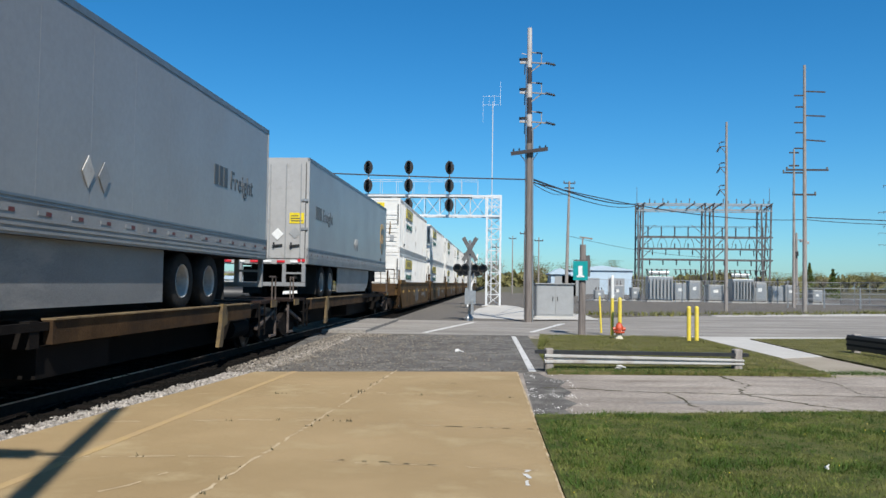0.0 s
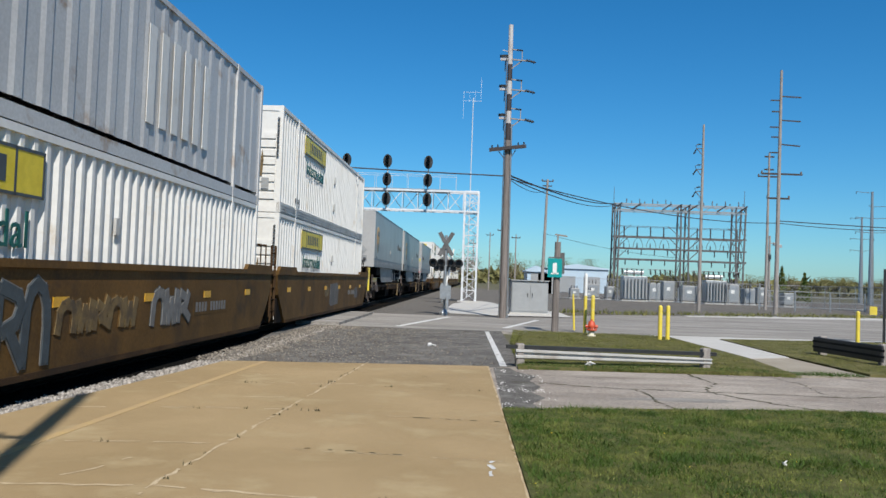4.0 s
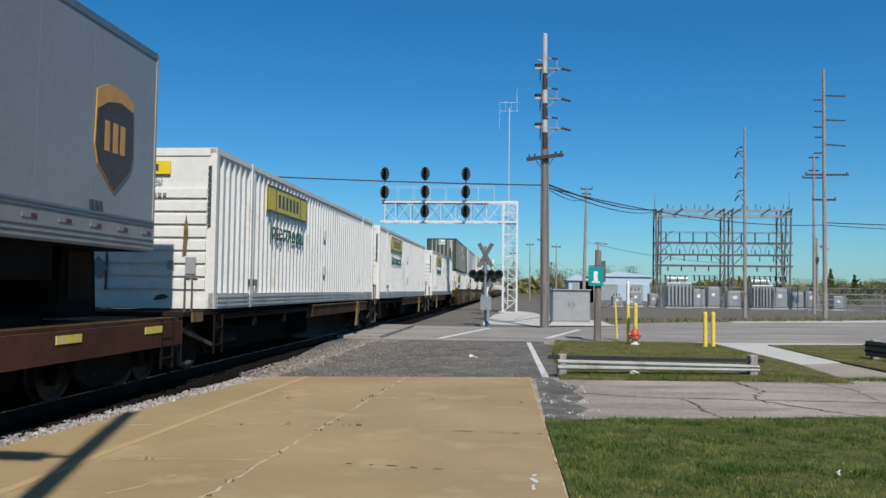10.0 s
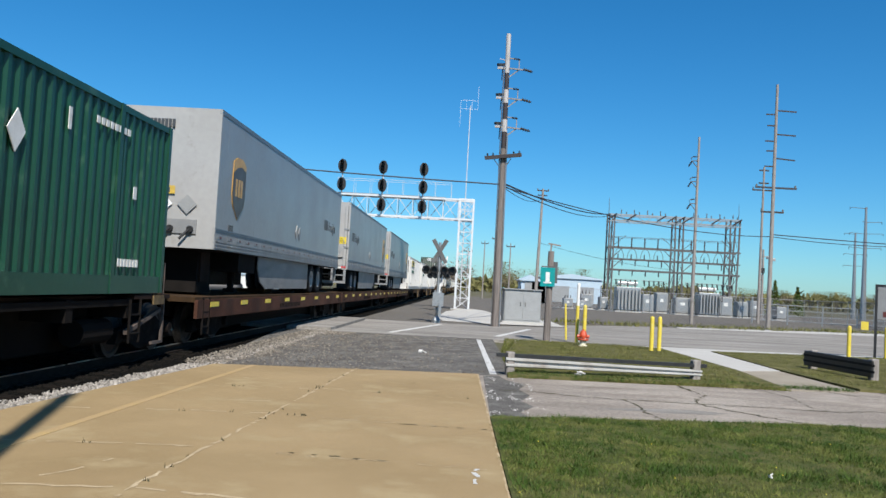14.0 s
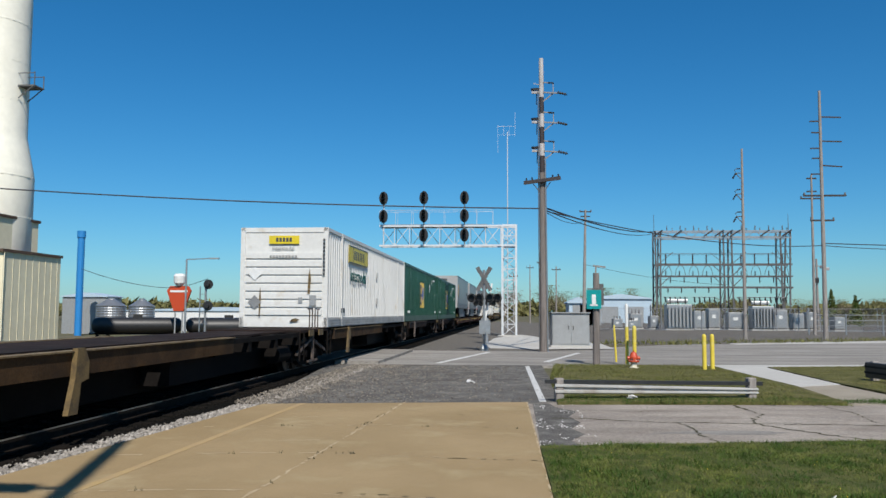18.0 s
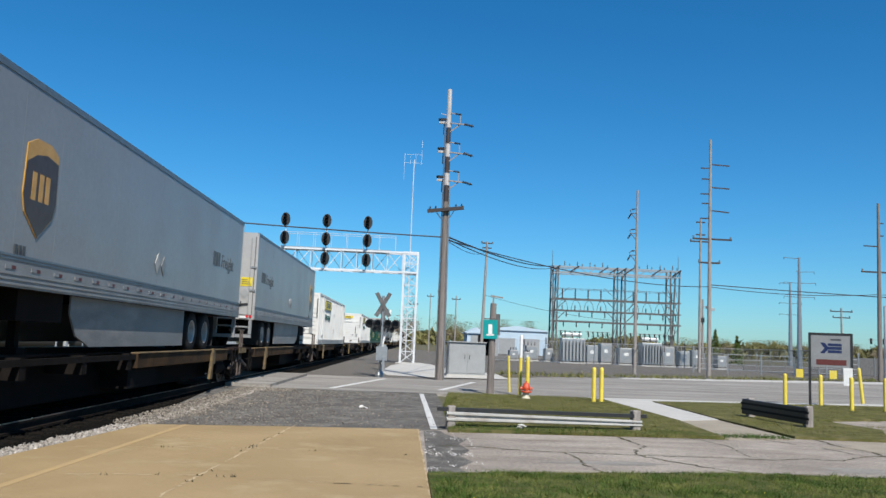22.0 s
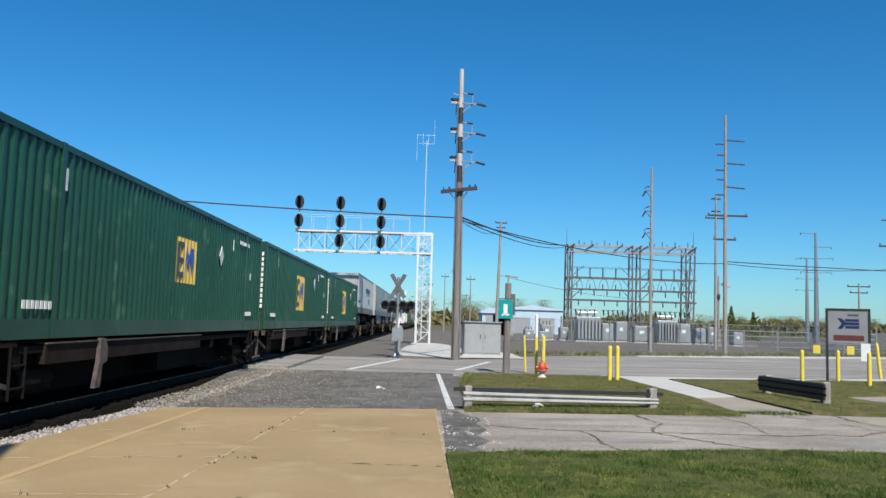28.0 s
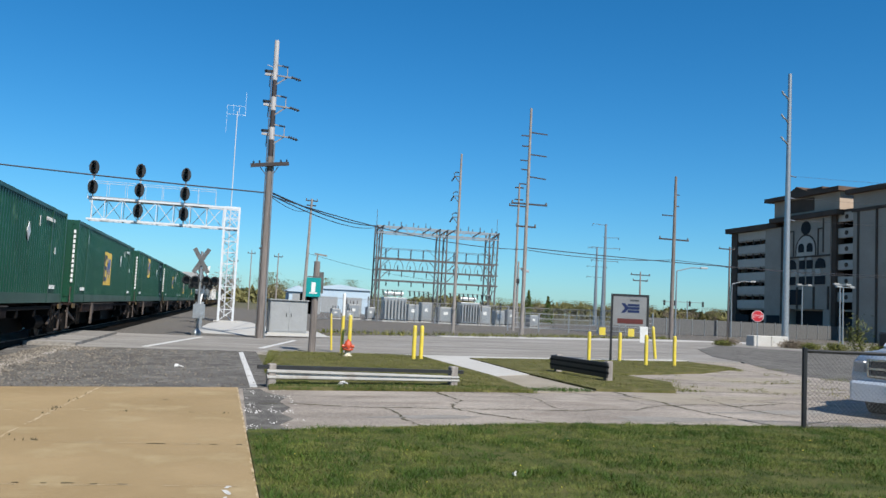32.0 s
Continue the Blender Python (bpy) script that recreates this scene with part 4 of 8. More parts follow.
lattice(bm, (-9.6, 0, 7.4), (0.5, 0, 7.4), (1.0, 1.45), 9, 0.05)
part("beam", bm, "signal_white", bridge)
bm = B()
box(bm, -9.6, -1.6, -0.5, 0.5, 8.2, 8.25)
part("catwalk", bm, "galv", bridge, "grating walkway")
for s in (-0.55, 0.55):
    bm = B()
    for z in (9.3,):
        tube(bm, (-9.6, s, z), (-1.2, s, z), 0.014, None, 6)
    for k in range(8):
        tube(bm, (-9.6 + k * 1.2, s, 8.2), (-9.6 + k * 1.2, s, 9.3), 0.012, None, 6)
    part("handrail", bm, "signal_white", bridge)


def signal_head(parent, x, z):
    bm = B()
    for k, r in enumerate((0.33,)):
        n = 20
        ring = [(0.33 * math.cos(2 * math.pi * i / n), 0.5 * math.sin(2 * math.pi * i / n)) for i in range(n)]
        f = [bm.verts.new((x + a, -0.68, z + b)) for a, b in ring]
        g = [bm.verts.new((x + a, -0.62, z + b)) for a, b in ring]
        bm.faces.new(f[::-1])
        bm.faces.new(g)
        for i in range(n):
            bm.faces.new((f[i], f[(i + 1) % n], g[(i + 1) % n], g[i]))
    head = part("signal_head", bm, "black", parent, "black oval signal head")
    for dz in (0.26, 0.0, -0.26):
        bm = B()
        tube(bm, (x, -0.68, z + dz), (x, -1.0, z + dz), 0.12, 0.12, 12, caps=False)
        tube(bm, (x, -0.685, z + dz), (x, -0.7, z + dz), 0.09, 0.09, 12)
        part("hood", bm, "black", head)
    bm = B()
    box(bm, x - 0.2, x + 0.2, -0.62, -0.42, z - 0.38, z + 0.38)
    part("housing", bm, "black", head)
    return head


for x, zs in ((-9.3, (10.2, 8.84)), (-6.29, (10.22, 8.87, 7.44)), (-3.28, (10.2, 8.87, 7.44))):
    bm = B()
    tube(bm, (x, -0.45, 6.6), (x, -0.45, 10.6), 0.05, None, 8)
    part("head_post", bm, "signal_white", bridge)
    for z in zs:
        signal_head(bridge, x, z)

mast = thing("radio_mast", "thin pale radio mast with antenna frame", "antenna mast", pose(-0.85, 75, -0.1))
bm = B()
tube(bm, (0, 0, 0), (0, 0, 18.6), 0.055, 0.04, 8)
part("shaft", bm, "signal_white", mast)
bm = B()
bar(bm, (-0.9, 0, 18.3), (0.75, 0, 18.3), 0.02)
bar(bm, (-0.9, 0, 19.1), (0.75, 0, 19.1), 0.02)
for x in (-0.9, -0.35, 0.15, 0.7):
    bar(bm, (x, 0, 16.6 if x == -0.9 else 18.2), (x, 0, 20.5 if x == 0.7 else 19.2), 0.02)
part("antenna", bm, "signal_white", mast)


def crossing_signal(x, y, face, label):
    s = thing("crossing_signal", label, "crossing signal", pose(x, y, -0.05, 0, 0, face))
    bm = B()
    tube(bm, (0, 0, 0), (0, 0, 3.6), 0.06, None, 10)
    part("mast", bm, "galv", s)
    bm = B()
    lathe(bm, [(0.2, 0), (0.2, 0.12), (0.09, 0.3)], 10)
    part("base", bm, "galv", s)
    for k, sg in enumerate((-1, 1)):
        bm = B()
        box(bm, -0.6, 0.6, -0.1 - 0.012 * k, -0.09 - 0.012 * k, -0.09, 0.09, 0, Matrix.Translation((0, 0, 3.2)) @ Matrix.Rotation(radians(60 * sg), 4, "Y"))
        part("crossbuck_blade", bm, "subst", s, "weathered crossbuck blade seen from behind")
    bm = B()
    bar(bm, (-0.65, -0.06, 2.35), (0.65, -0.06, 2.35), 0.05)
    part("light_arm", bm, "galv", s)
    for xx in (-0.55, -0.2, 0.25, 0.6):
        bm = B()
        tube(bm, (xx, -0.08, 2.35), (xx, -0.11, 2.35), 0.2, 0.2, 18)
        tube(bm, (xx, -0.11, 2.35), (xx, -0.32, 2.38), 0.13, 0.13, 14, caps=False)
        part("flasher", bm, "black", s, "black flasher with hood")
    bm = B()
    box(bm, -0.2, 0.28, -0.2, 0.2, 0.75, 1.35)
    box(bm, 0.1, 0.2, -0.55, -0.15, 0.3, 0.95)
    part("gate_mechanism", bm, "galv", s)
    bm = B()
    bar(bm, (0.0, 0.1, 1.1), (0.35, 0.1, 3.0), 0.07)
    part("gate_arm", bm, "white", s)
    return s


crossing_signal(-1.45, 36.4, 0, "crossing flasher mast with crossbuck beside the road")
crossing_signal(-2.2, 55, 8, "second crossing flasher mast beyond the road")

cab = thing("signal_cabinet", "grey metal equipment cabinet with two doors", "cabinet", pose(2.6, 41.2, -0.02, 0, 0, 4))
bm = B()
box(bm, -1.0, 1.0, -0.7, 0.7, 0, 0.08)
part("plinth", bm, "walkway", cab)
bm = B()
rbox(bm, -0.92, 0.92, -0.6, 0.6, 0.08, 1.66, 0.03)
part("body", bm, "cabinet", cab)
for x in (-0.45, 0.45):
    bm = B()
    box(bm, x - 0.42, x + 0.42, -0.625, -0.6, 0.16, 1.5)
    d = part("door", bm, "cabinet", cab)
    bm = B()
    tube(bm, (x + (0.33 if x < 0 else -0.33), -0.65, 0.85), (x + (0.33 if x < 0 else -0.33), -0.65, 1.05), 0.015, None, 6)
    part("handle", bm, "black", d)
bm = B()
box(bm, -0.97, 0.97, -0.68, 0.66, 1.66, 1.71)
part("roof", bm, "cabinet", cab)


# ---------------------------------------------------------------- street furniture
def bollard(x, y, h=1.05, r=0.062, lean=0.0, top=None, thin=False):
    b = thing("bollard", "yellow steel bollard with rounded cap" if not thin else "thin pale yellow marker post", "bollard", pose(x, y, 0, 0, lean, 0), group="bollards")
    bm = B()
    if top:
        lathe(bm, [(r, 0), (r, h * 0.62)], 14)
        part("post", bm, "yellow", b)
        bm = B()
        lathe(bm, [(r * 0.95, h * 0.62), (r * 0.95, h - 0.05), (r * 0.6, h)], 14)
        part("sleeve", bm, top, b, "white upper sleeve")
    else:
        lathe(bm, [(r, 0), (r, h - 0.06), (r * 0.8, h - 0.02), (r * 0.3, h)], 14)
        part("post", bm, "yellow", b)
    return b


for x, y in ((5.42, 24.35), (5.68, 24.5), (12.2, 26.6), (13.68, 27.2), (13.6, 25.1), (14.75, 25.25)):
    bollard(x, y)
bollard(16.6, 29.9, 1.3, 0.062, -6)
bollard(3.72, 26.4, 1.25)
bollard(3.55, 26.9, 1.95, 0.055, 0, "white")
bollard(3.35, 28.1, 1.25, 0.035, -3, None, True)

hyd = thing("fire_hydrant", "fire hydrant with cream barrel and red bonnet", "fire hydrant", pose(3.46, 24.75, 0.02) @ Matrix.Scale(0.84, 4))
bm = B()
lathe(bm, [(0.16, 0), (0.16, 0.04), (0.11, 0.06), (0.11, 0.34)], 16)
part("barrel", bm, "cream", hyd)
bm = B()
lathe(bm, [(0.15, 0.34), (0.15, 0.4), (0.13, 0.46), (0.09, 0.55), (0.03, 0.58), (0.03, 0.62)], 16)
part("bonnet", bm, "red", hyd)
bm = B()
lathe(bm, [(0.19, 0.22), (0.2, 0.25), (0.19, 0.28)], 16)
part("flange", bm, "red", hyd)
for q in ((0.22, 0, 0.36), (-0.22, 0, 0.36), (0, -0.2, 0.34)):
    bm = B()
    tube(bm, (0, 0, q[2]), q, 0.06, 0.06, 12)
    part("nozzle", bm, "red", hyd)


def guard_rail(x0, y0, x1, y1, n, label, h=0.46, beam="galv"):
    a, b = Vector((x0, y0, 0)), Vector((x1, y1, 0))
    L = (b - a).length
    solid = beam == "black"
    g = thing("guard_rail", label, "guard rail", Matrix.Translation(a) @ Matrix.Rotation(math.atan2(y1 - y0, x1 - x0), 4, "Z"))
    for k in range(n):
        x = 0.12 + (L - 0.24) * k / (n - 1)
        bm = B()
        rbox(bm, x - 0.08, x + 0.08, -0.16, 0.02, -0.1, h, 0.02)
        part("post", bm, "greywood", g, "split grey timber post")
    # Black board and ribs: the rail's face turned from the sun, shade as colour.
    if solid:
        bm = B()
        rbox(bm, -0.05, L + 0.05, -0.23, -0.16, 0.1, h - 0.03, 0.02)
        part("board", bm, "black", g, "deep guard rail board, its shaded face painted black")
        for z in (0.2, 0.34):
            bm = B()
            box(bm, -0.05, L + 0.16, -0.245, -0.23, z, z + 0.05)
            part("rib", bm, "rubber", g)
        return g
    bm = B()
    prof = [(-0.02, -0.105), (-0.08, -0.08), (-0.08, -0.04), (-0.03, -0.018), (-0.03, 0.018), (-0.08, 0.04), (-0.08, 0.08), (-0.02, 0.105)]
    rows = []
    for x, dz, fq in ((0.02, 0.0, 0.95), (L - 0.02, -0.06, 0.55)):
        rows.append([bm.verts.new((x, p - 0.1, h + dz - 0.19 + q * fq)) for p, q in prof] + [bm.verts.new((x, p - 0.092, h + dz - 0.19 + q * fq)) for p, q in prof[::-1]])
    m = len(rows[0])
    for i in range(m):
        bm.faces.new((rows[0][i], rows[1][i], rows[1][(i + 1) % m], rows[0][(i + 1) % m]))
    bm.faces.new(rows[0])
    bm.faces.new(rows[1][::-1])
    part("beam", bm, "railgrey" if beam == "galv" else beam, g, "galvanised corrugated beam" if beam == "galv" else "dark timber beam")
    bm = B()
    bar(bm, (-0.16, -0.12, h - 0.06), (L + 0.08, -0.12, h - 0.11), 0.07)
    part("cap_timber", bm, "black", g, "dark weathered cap timber")
    return g


guard_rail(0.68, 15.75, 4.62, 16.45, 2, "low guard rail with galvanised beam on timber posts", 0.41)
# This rail faces away from the sun; its shade is painted in black.
guard_rail(8.8, 21.13, 9.15, 18.46, 2, "low guard rail beside the footway, shaded face painted black", 0.5, "black")

# sign on a wooden post
sp = thing("sign_post", "grey wooden post with small teal sign", "sign", pose(2.58, 27.0, 0, 0, -0.6, -6))
bm = B()
tube(bm, (0, 0, 0), (0.05, 0, 2.95), 0.12, 0.1, 10)
part("post", bm, "pole", sp)
bm = B()
box(bm, -0.27, 0.2, -0.16, -0.13, 1.78, 2.4)
sg = part("sign_panel", bm, "teal", sp)
bm = B()
box(bm, -0.1, 0.03, -0.165, -0.16, 1.9, 2.25)
box(bm, -0.16, 0.09, -0.165, -0.16, 1.88, 1.93)
part("pictogram", bm, "white", sg, "pale pictogram")
bm = B()
box(bm, -0.25, 0.18, -0.166, -0.16, 2.41, 2.45)
box(bm, 0.06, 0.28, 0.05, 0.3, 1.9, 2.6)
part("meter_box", bm, "subst", sp)
bm = B()
bar(bm, (0.03, 0, 2.9), (0.05, 0, 3.2), 0.05)
bar(bm, (-0.05, 0, 3.2), (0.36, 0, 3.14), 0.05)
part("bracket", bm, "greywood", sp)

# station sign on two posts
st = thing("station_sign", "white station sign with blue arrow emblem on two dark posts", "sign", pose(14.05, 27.2, 0, 0, 0, -22))
for x in (-0.66, 0.62):
    bm = B()
    box(bm, x - 0.04, x + 0.04, -0.04, 0.04, 0, 2.45)
    part("post", bm, "black", st)
# White panel given a grey colour, which holds the shade on its face.
bm = B()
box(bm, -0.62, 0.58, -0.03, 0.02, 1.3, 2.38)
panel = part("panel", bm, "skirt", st)
bm = B()
for z0, z1, c in ((2.02, 2.1, 0), (1.9, 1.99, 0), (1.79, 1.87, 0)):
    box(bm, -0.1, 0.32, -0.04, -0.03, z0, z1)
part("emblem_stripe", bm, "navy", panel, "blue emblem stripes")
bm = B()
v = [bm.verts.new((x, -0.037, z)) for x, z in ((-0.34, 2.12), (-0.2, 2.12), (-0.06, 1.945), (-0.2, 1.77), (-0.34, 1.77), (-0.2, 1.945))]
bm.faces.new(v)
part("emblem_arrow", bm, "navy", panel, "navy arrow shape")
bm = B()
box(bm, -0.46, 0.46, -0.036, -0.03, 1.38, 1.56)
part("notice", bm, "dullred", panel, "faded red notice strip")
bm = B()
box(bm, -0.02, 0.3, -0.036, -0.03, 2.2, 2.26)
part("caption_bar", bm, "ink", panel)
bm = B()
box(bm, 0.36, 0.64, -0.07, -0.05, 0.72, 1.3)
part("timetable", bm, "white", st)
bm = B()
box(bm, -0.7, 0.66, -0.045, 0.045, 2.38, 2.45)
part("top_bar", bm, "black", st)
for x in (-0.98, 0.05):
    bm = B()
    box(bm, x - 0.11, x + 0.11, -0.06, -0.045, 0.92, 1.2)
    part("warning_plate", bm, "yellow", st, "small yellow warning plate")

# tall pole behind the viewer that throws its shadow over the platform
pl = thing("platform_pole", "tall wooden pole with a short sign arm beside the platform", "utility pole", pose(-1.57, -1.0, 0))
bm = B()
tube(bm, (0, 0, 0), (0, 0, 12.4), 0.115, 0.10, 12)
part("shaft", bm, "pole", pl)
bm = B()
box(bm, -0.4, 0, -0.03, 0.03, 9.28, 9.36)
part("arm", bm, "pole", pl)
bm = B()
box(bm, -1.1, -0.3, -0.03, 0.03, 9.1, 9.48)
part("sign_board", bm, "pole", pl)

# weeds in the platform joints
vs, fs = [], []
for k in range(26):
    if k % 2 == 0:
        y = rnd.uniform(5.0, 14.0)
        x = mid(y) + rnd.uniform(-0.03, 0.03)
    else:
        r = ROWS[rnd.choice((1, 2, 3, 3, 2, 4))]
        x = rnd.uniform(-4, 0.1)
        y = (r[0] + (r[1] - r[0]) * (x - left(r[0])) / (mid(r[1]) - left(r[0]))) if x < mid(r[1]) else r[1] + (r[2] - r[1]) * (x - mid(r[1])) / (right(r[2]) - mid(r[1]))
    for j in range(rnd.randint(2, 6)):
        h, a = rnd.uniform(0.012, 0.045), rnd.uniform(0, 6.28)
        xx, yy = x + rnd.uniform(-0.05, 0.05), y + rnd.uniform(-0.02, 0.02)
        n0 = len(vs)
        vs += [(xx - 0.006, yy, 0), (xx + 0.006, yy, 0), (xx + 0.5 * h * math.cos(a), yy + 0.5 * h * math.sin(a), h)]
        fs.append((n0, n0 + 1, n0 + 2))
me = bpy.data.meshes.new("joint_weeds")
me.from_pydata(vs, [], fs)
me.materials.append(M["crack"])
tagged(new("joint_weeds", me), "dry brown weeds growing in the platform joints", "weeds", kind="stuff")
slab("road_bend", [(21.8, 33.9), (21.0, 30.7), (19.2, 26.6), (18.4, 24.4), (18.0, 22.6), (18.3, 19.5), (20, 15), (40, 12), (60, 30), (60, 40), (36, 46), (33, 50.7), (26, 42)], -0.4, -0.020, "asphalt", "darker asphalt of the road bending past the yard", "road")
slab("road_patch", [(0.31, 10.3), (0.6, 10.33), (0.86, 10.36), (0.72, 10.9), (0.95, 11.5), (0.8, 12.0), (0.98, 12.7), (0.85, 13.4), (1.02, 14.1), (0.7, 14.7), (0.6, 15.3), (0.3, 15.2)], -0.4, -0.022, "asphalt", "rough dark asphalt patch with white flecks", "asphalt")
stones("white_flecks", 900, (0.3, 1.1, 10.4, 15.3), lambda x, y: noise.noise((x * 4, y * 1.6, 0)) + 0.5 * noise.noise((x * 9, y * 5, 3)) > 0.2, 0.004, 0.013, lambda x, y: -0.021, "white crumbs of broken paint and concrete", 9, "paper")
slab("pavement_far", [(12, 46.3), (20, 50), (36, 58), (80, 63), (80, 67), (36, 61.5), (20, 53), (12, 48)], -0.4, -0.03, "walkway", "pale concrete strip along the far side of the road", "pavement")

# small litter
for x, y, z in ((2.15, 15.75, 0.05), (2.7, 7.35, 0.06), (-1.1, 19.6, -0.02)):
    bm = B()
    for k in range(3):
        a = rnd.uniform(0, 6)
        box(bm, -0.1, 0.1, -0.06, 0.06, 0.0, 0.03, 0, pose(rnd.uniform(-0.06, 0.06), rnd.uniform(-0.04, 0.04), 0.02 * k, rnd.uniform(-20, 20), rnd.uniform(-20, 20), a * 57))
    ob = part("litter", bm, "paper")
    ob.location = (x, y, z)
    ob.scale = (0.16, 0.16, 0.4) if z == 0.06 else (0.7, 0.7, 0.7)
    tagged(ob, "crumpled pale scrap of litter", "litter")


# ---------------------------------------------------------------- switchyard
sub = thing("switchyard_frame", "tall lattice steel switchyard structure with busbars and insulators", "electrical structure", pose(23.2, 95, -0.1))
H = 11.1


def strut(p, q, t, name="brace", mt="subst"):
    bm = B()
    bar(bm, p, q, t)
    return part(name, bm, mt, sub)


for x, foot in ((-7.5, -7.5), (-6.9, -7.1), (0.05, 0.05), (0.95, 0.95), (6.3, 6.3), (7.4, 7.0)):
    for y in (-1.1, 1.1):
        strut((foot, y * 1.1, 0), (x, y * 0.7, H), 0.16, "column_leg")
    for k in range(7):
        z = k * H / 7
        strut((foot, -1.1 if k % 2 else 1.1, z), (x, 1.0 if k % 2 else -1.0, z + H / 7), 0.05, "lacing")
for z, t in ((H, 0.15), (H - 0.75, 0.12), (8.55, 0.05), (7.35, 0.17), (6.0, 0.15), (4.75, 0.19)):
    for y in (-0.9, 0.9):
        strut((-7.6, y, z), (7.5, y, z), t if y < 0 else t * 0.8, "girder", "galv" if z > 10 else "subst")
for k in range(15):
    x = -7.5 + k
    strut((x, -0.9, H if k % 2 else H - 0.75), (x + 1, -0.9, H - 0.75 if k % 2 else H), 0.06, "brace", "galv")
for x in (-7.2, -5.0, -1.6, -0.4, 0.6, 1.4, 4.6, 7.0):
    bm = B()
    bar(bm, (x - 0.55, -1.1, H - 0.6), (x + 0.45, -1.1, H + 0.1), 0.13)
    part("switch_blade", bm, "porcelain", sub, "dark slanting disconnect switch")
for a, s in ((-7.2, 1), (0.1, -1), (0.9, 1), (6.9, -1)):
    strut((a, -0.9, 6.0), (a + s * 1.4, -0.9, 7.35), 0.08)
    strut((a, -0.9, 4.75), (a + s * 1.3, -0.9, 6.0), 0.08)
    strut((a, -0.9, 7.35), (a + s * 1.6, -0.9, 8.7), 0.06)
    strut((a, -0.9, 4.75), (a + s * 0.6, -0.9, 0.0), 0.07)
for x0 in (-6.4, 1.9):
    for k in range(4):
        x = x0 + k * 1.5
        insulator("bushing", sub, (x, -0.95, 7.4), (x, -0.95, 8.5), 0.12, "porcelain")
        insulator("bushing", sub, (x + 0.5, -0.95, 5.95), (x + 0.5, -0.95, 5.25), 0.10, "porcelain")
        insulator("bushing", sub, (x, -0.95, 6.05), (x, -0.95, 6.6), 0.10, "porcelain")
        insulator("bushing", sub, (x + 0.2, -0.95, 4.7), (x + 0.2, -0.95, 4.1), 0.11, "porcelain")
        insulator("bushing", sub, (x + 0.3, -0.3, H + 0.05), (x + 0.3, -0.3, H + 0.7), 0.09, "subst")
        insulator("bushing", sub, (x + 1.0, 0.3, H + 0.05), (x + 1.0, 0.3, H + 0.5), 0.09, "subst")
        n = 10
        bm = B()
        hose(bm, [(x + 0.1 + 0.55 * math.cos(math.pi * i / n), -1, 6.0 + 1.2 * math.sin(math.pi * i / n)) for i in range(n + 1)], 0.03)
        part("jumper", bm, "subst", sub)
# low row of breaker bushings on a light pipe bus
for x0 in (-6.6, -3.4, 1.5, 4.3):
    bm = B()
    tube(bm, (x0 - 0.3, -1.4, 3.62), (x0 + 2.5, -1.4, 3.62), 0.035, None, 6)
    part("pipe_bus", bm, "galv", sub)
    for k in range(5):
        x = x0 + k * 0.55
        insulator("bushing", sub, (x, -1.4, 3.62), (x + 0.06, -1.45, 3.0), 0.13, "porcelain")
bm = B()
box(bm, -6.9, 6.9, -0.08, 0.08, H - 0.62, H - 0.5)
part("busbar", bm, "galv", sub, "bright busbar under the top girder")
for x in (-7.5, 7.45):
    bm = B()
    tube(bm, (x, 0, H), (x, 0, H + 2.0), 0.04, 0.02, 6)
    part("lightning_rod", bm, "subst", sub)

for x, y, w, h, kind in ((13.2, 93, 1.3, 2.2, 0), (16.9, 88, 2.6, 3.4, 1), (19.4, 90, 1.2, 2.6, 0), (21.4, 92, 1.2, 2.9, 0), (23.2, 90, 1.6, 2.4, 0), (25.4, 88, 2.2, 3.2, 1), (27.5, 89, 1.3, 2.8, 0), (29.6, 90, 1.1, 2.3, 0), (31.4, 91, 1.3, 2.5, 0), (10.8, 90, 1.0, 1.5, 0), (12.0, 87.5, 0.8, 1.3, 0), (14.8, 91, 0.9, 1.9, 0), (33.0, 88, 1.0, 1.9, 0)):
    tr = thing("transformer", "pale grey transformer tank with cooling fins and bushings" if kind else "grey switchgear cabinet with small bushings", "transformer", pose(x, y, -0.1), group="switchyard transformers")
    bm = B()
    rbox(bm, -w / 2, w / 2, -0.8, 0.8, 0.3, h * 0.8, 0.05)
    part("tank", bm, "galv" if kind else "cabinet", tr)
    bm = B()
    box(bm, -w / 2 - 0.1, w / 2 + 0.1, -0.9, 0.9, 0, 0.2)
    part("plinth", bm, "walkway", tr)
    bm = B()
    box(bm, -w / 2 + 0.08, w / 2 - 0.08, -0.7, 0.7, 0.2, 0.3)
    part("skid", bm, "black", tr)
    if kind:
        for k in range(7):
            bm = B()
            a = -w / 2 + w * (k + 0.35) / 7
            box(bm, a, a + w * 0.05, -1.15, -0.8, 0.5, h * 0.72)
            part("fin", bm, "cabinet", tr)
        bm = B()
        tube(bm, (-w * 0.4, 0.2, h * 0.92), (w * 0.4, 0.2, h * 0.92), 0.22, None, 12)
        part("conservator", bm, "galv", tr)
    else:
        bm = B()
        box(bm, -w * 0.38, w * 0.38, -0.83, -0.8, 0.45, h * 0.72)
        part("door", bm, "galv", tr)
        bm = B()
        box(bm, -w * 0.2, w * 0.1, -0.84, -0.83, h * 0.45, h * 0.58)
        part("notice", bm, "white", tr)
    for k in (-0.3, 0, 0.3):
        insulator("bushing", tr, (k * w, 0, h * 0.8), (k * w, 0, h), 0.09, "porcelain")
for k in range(9):
    x = 11.5 + k * 2.5
    bs = thing("bus_support", "thin steel bus support with dark insulator", "electrical structure", pose(x, 86.5 + (k % 3), -0.1), group="bus supports")
    bm = B()
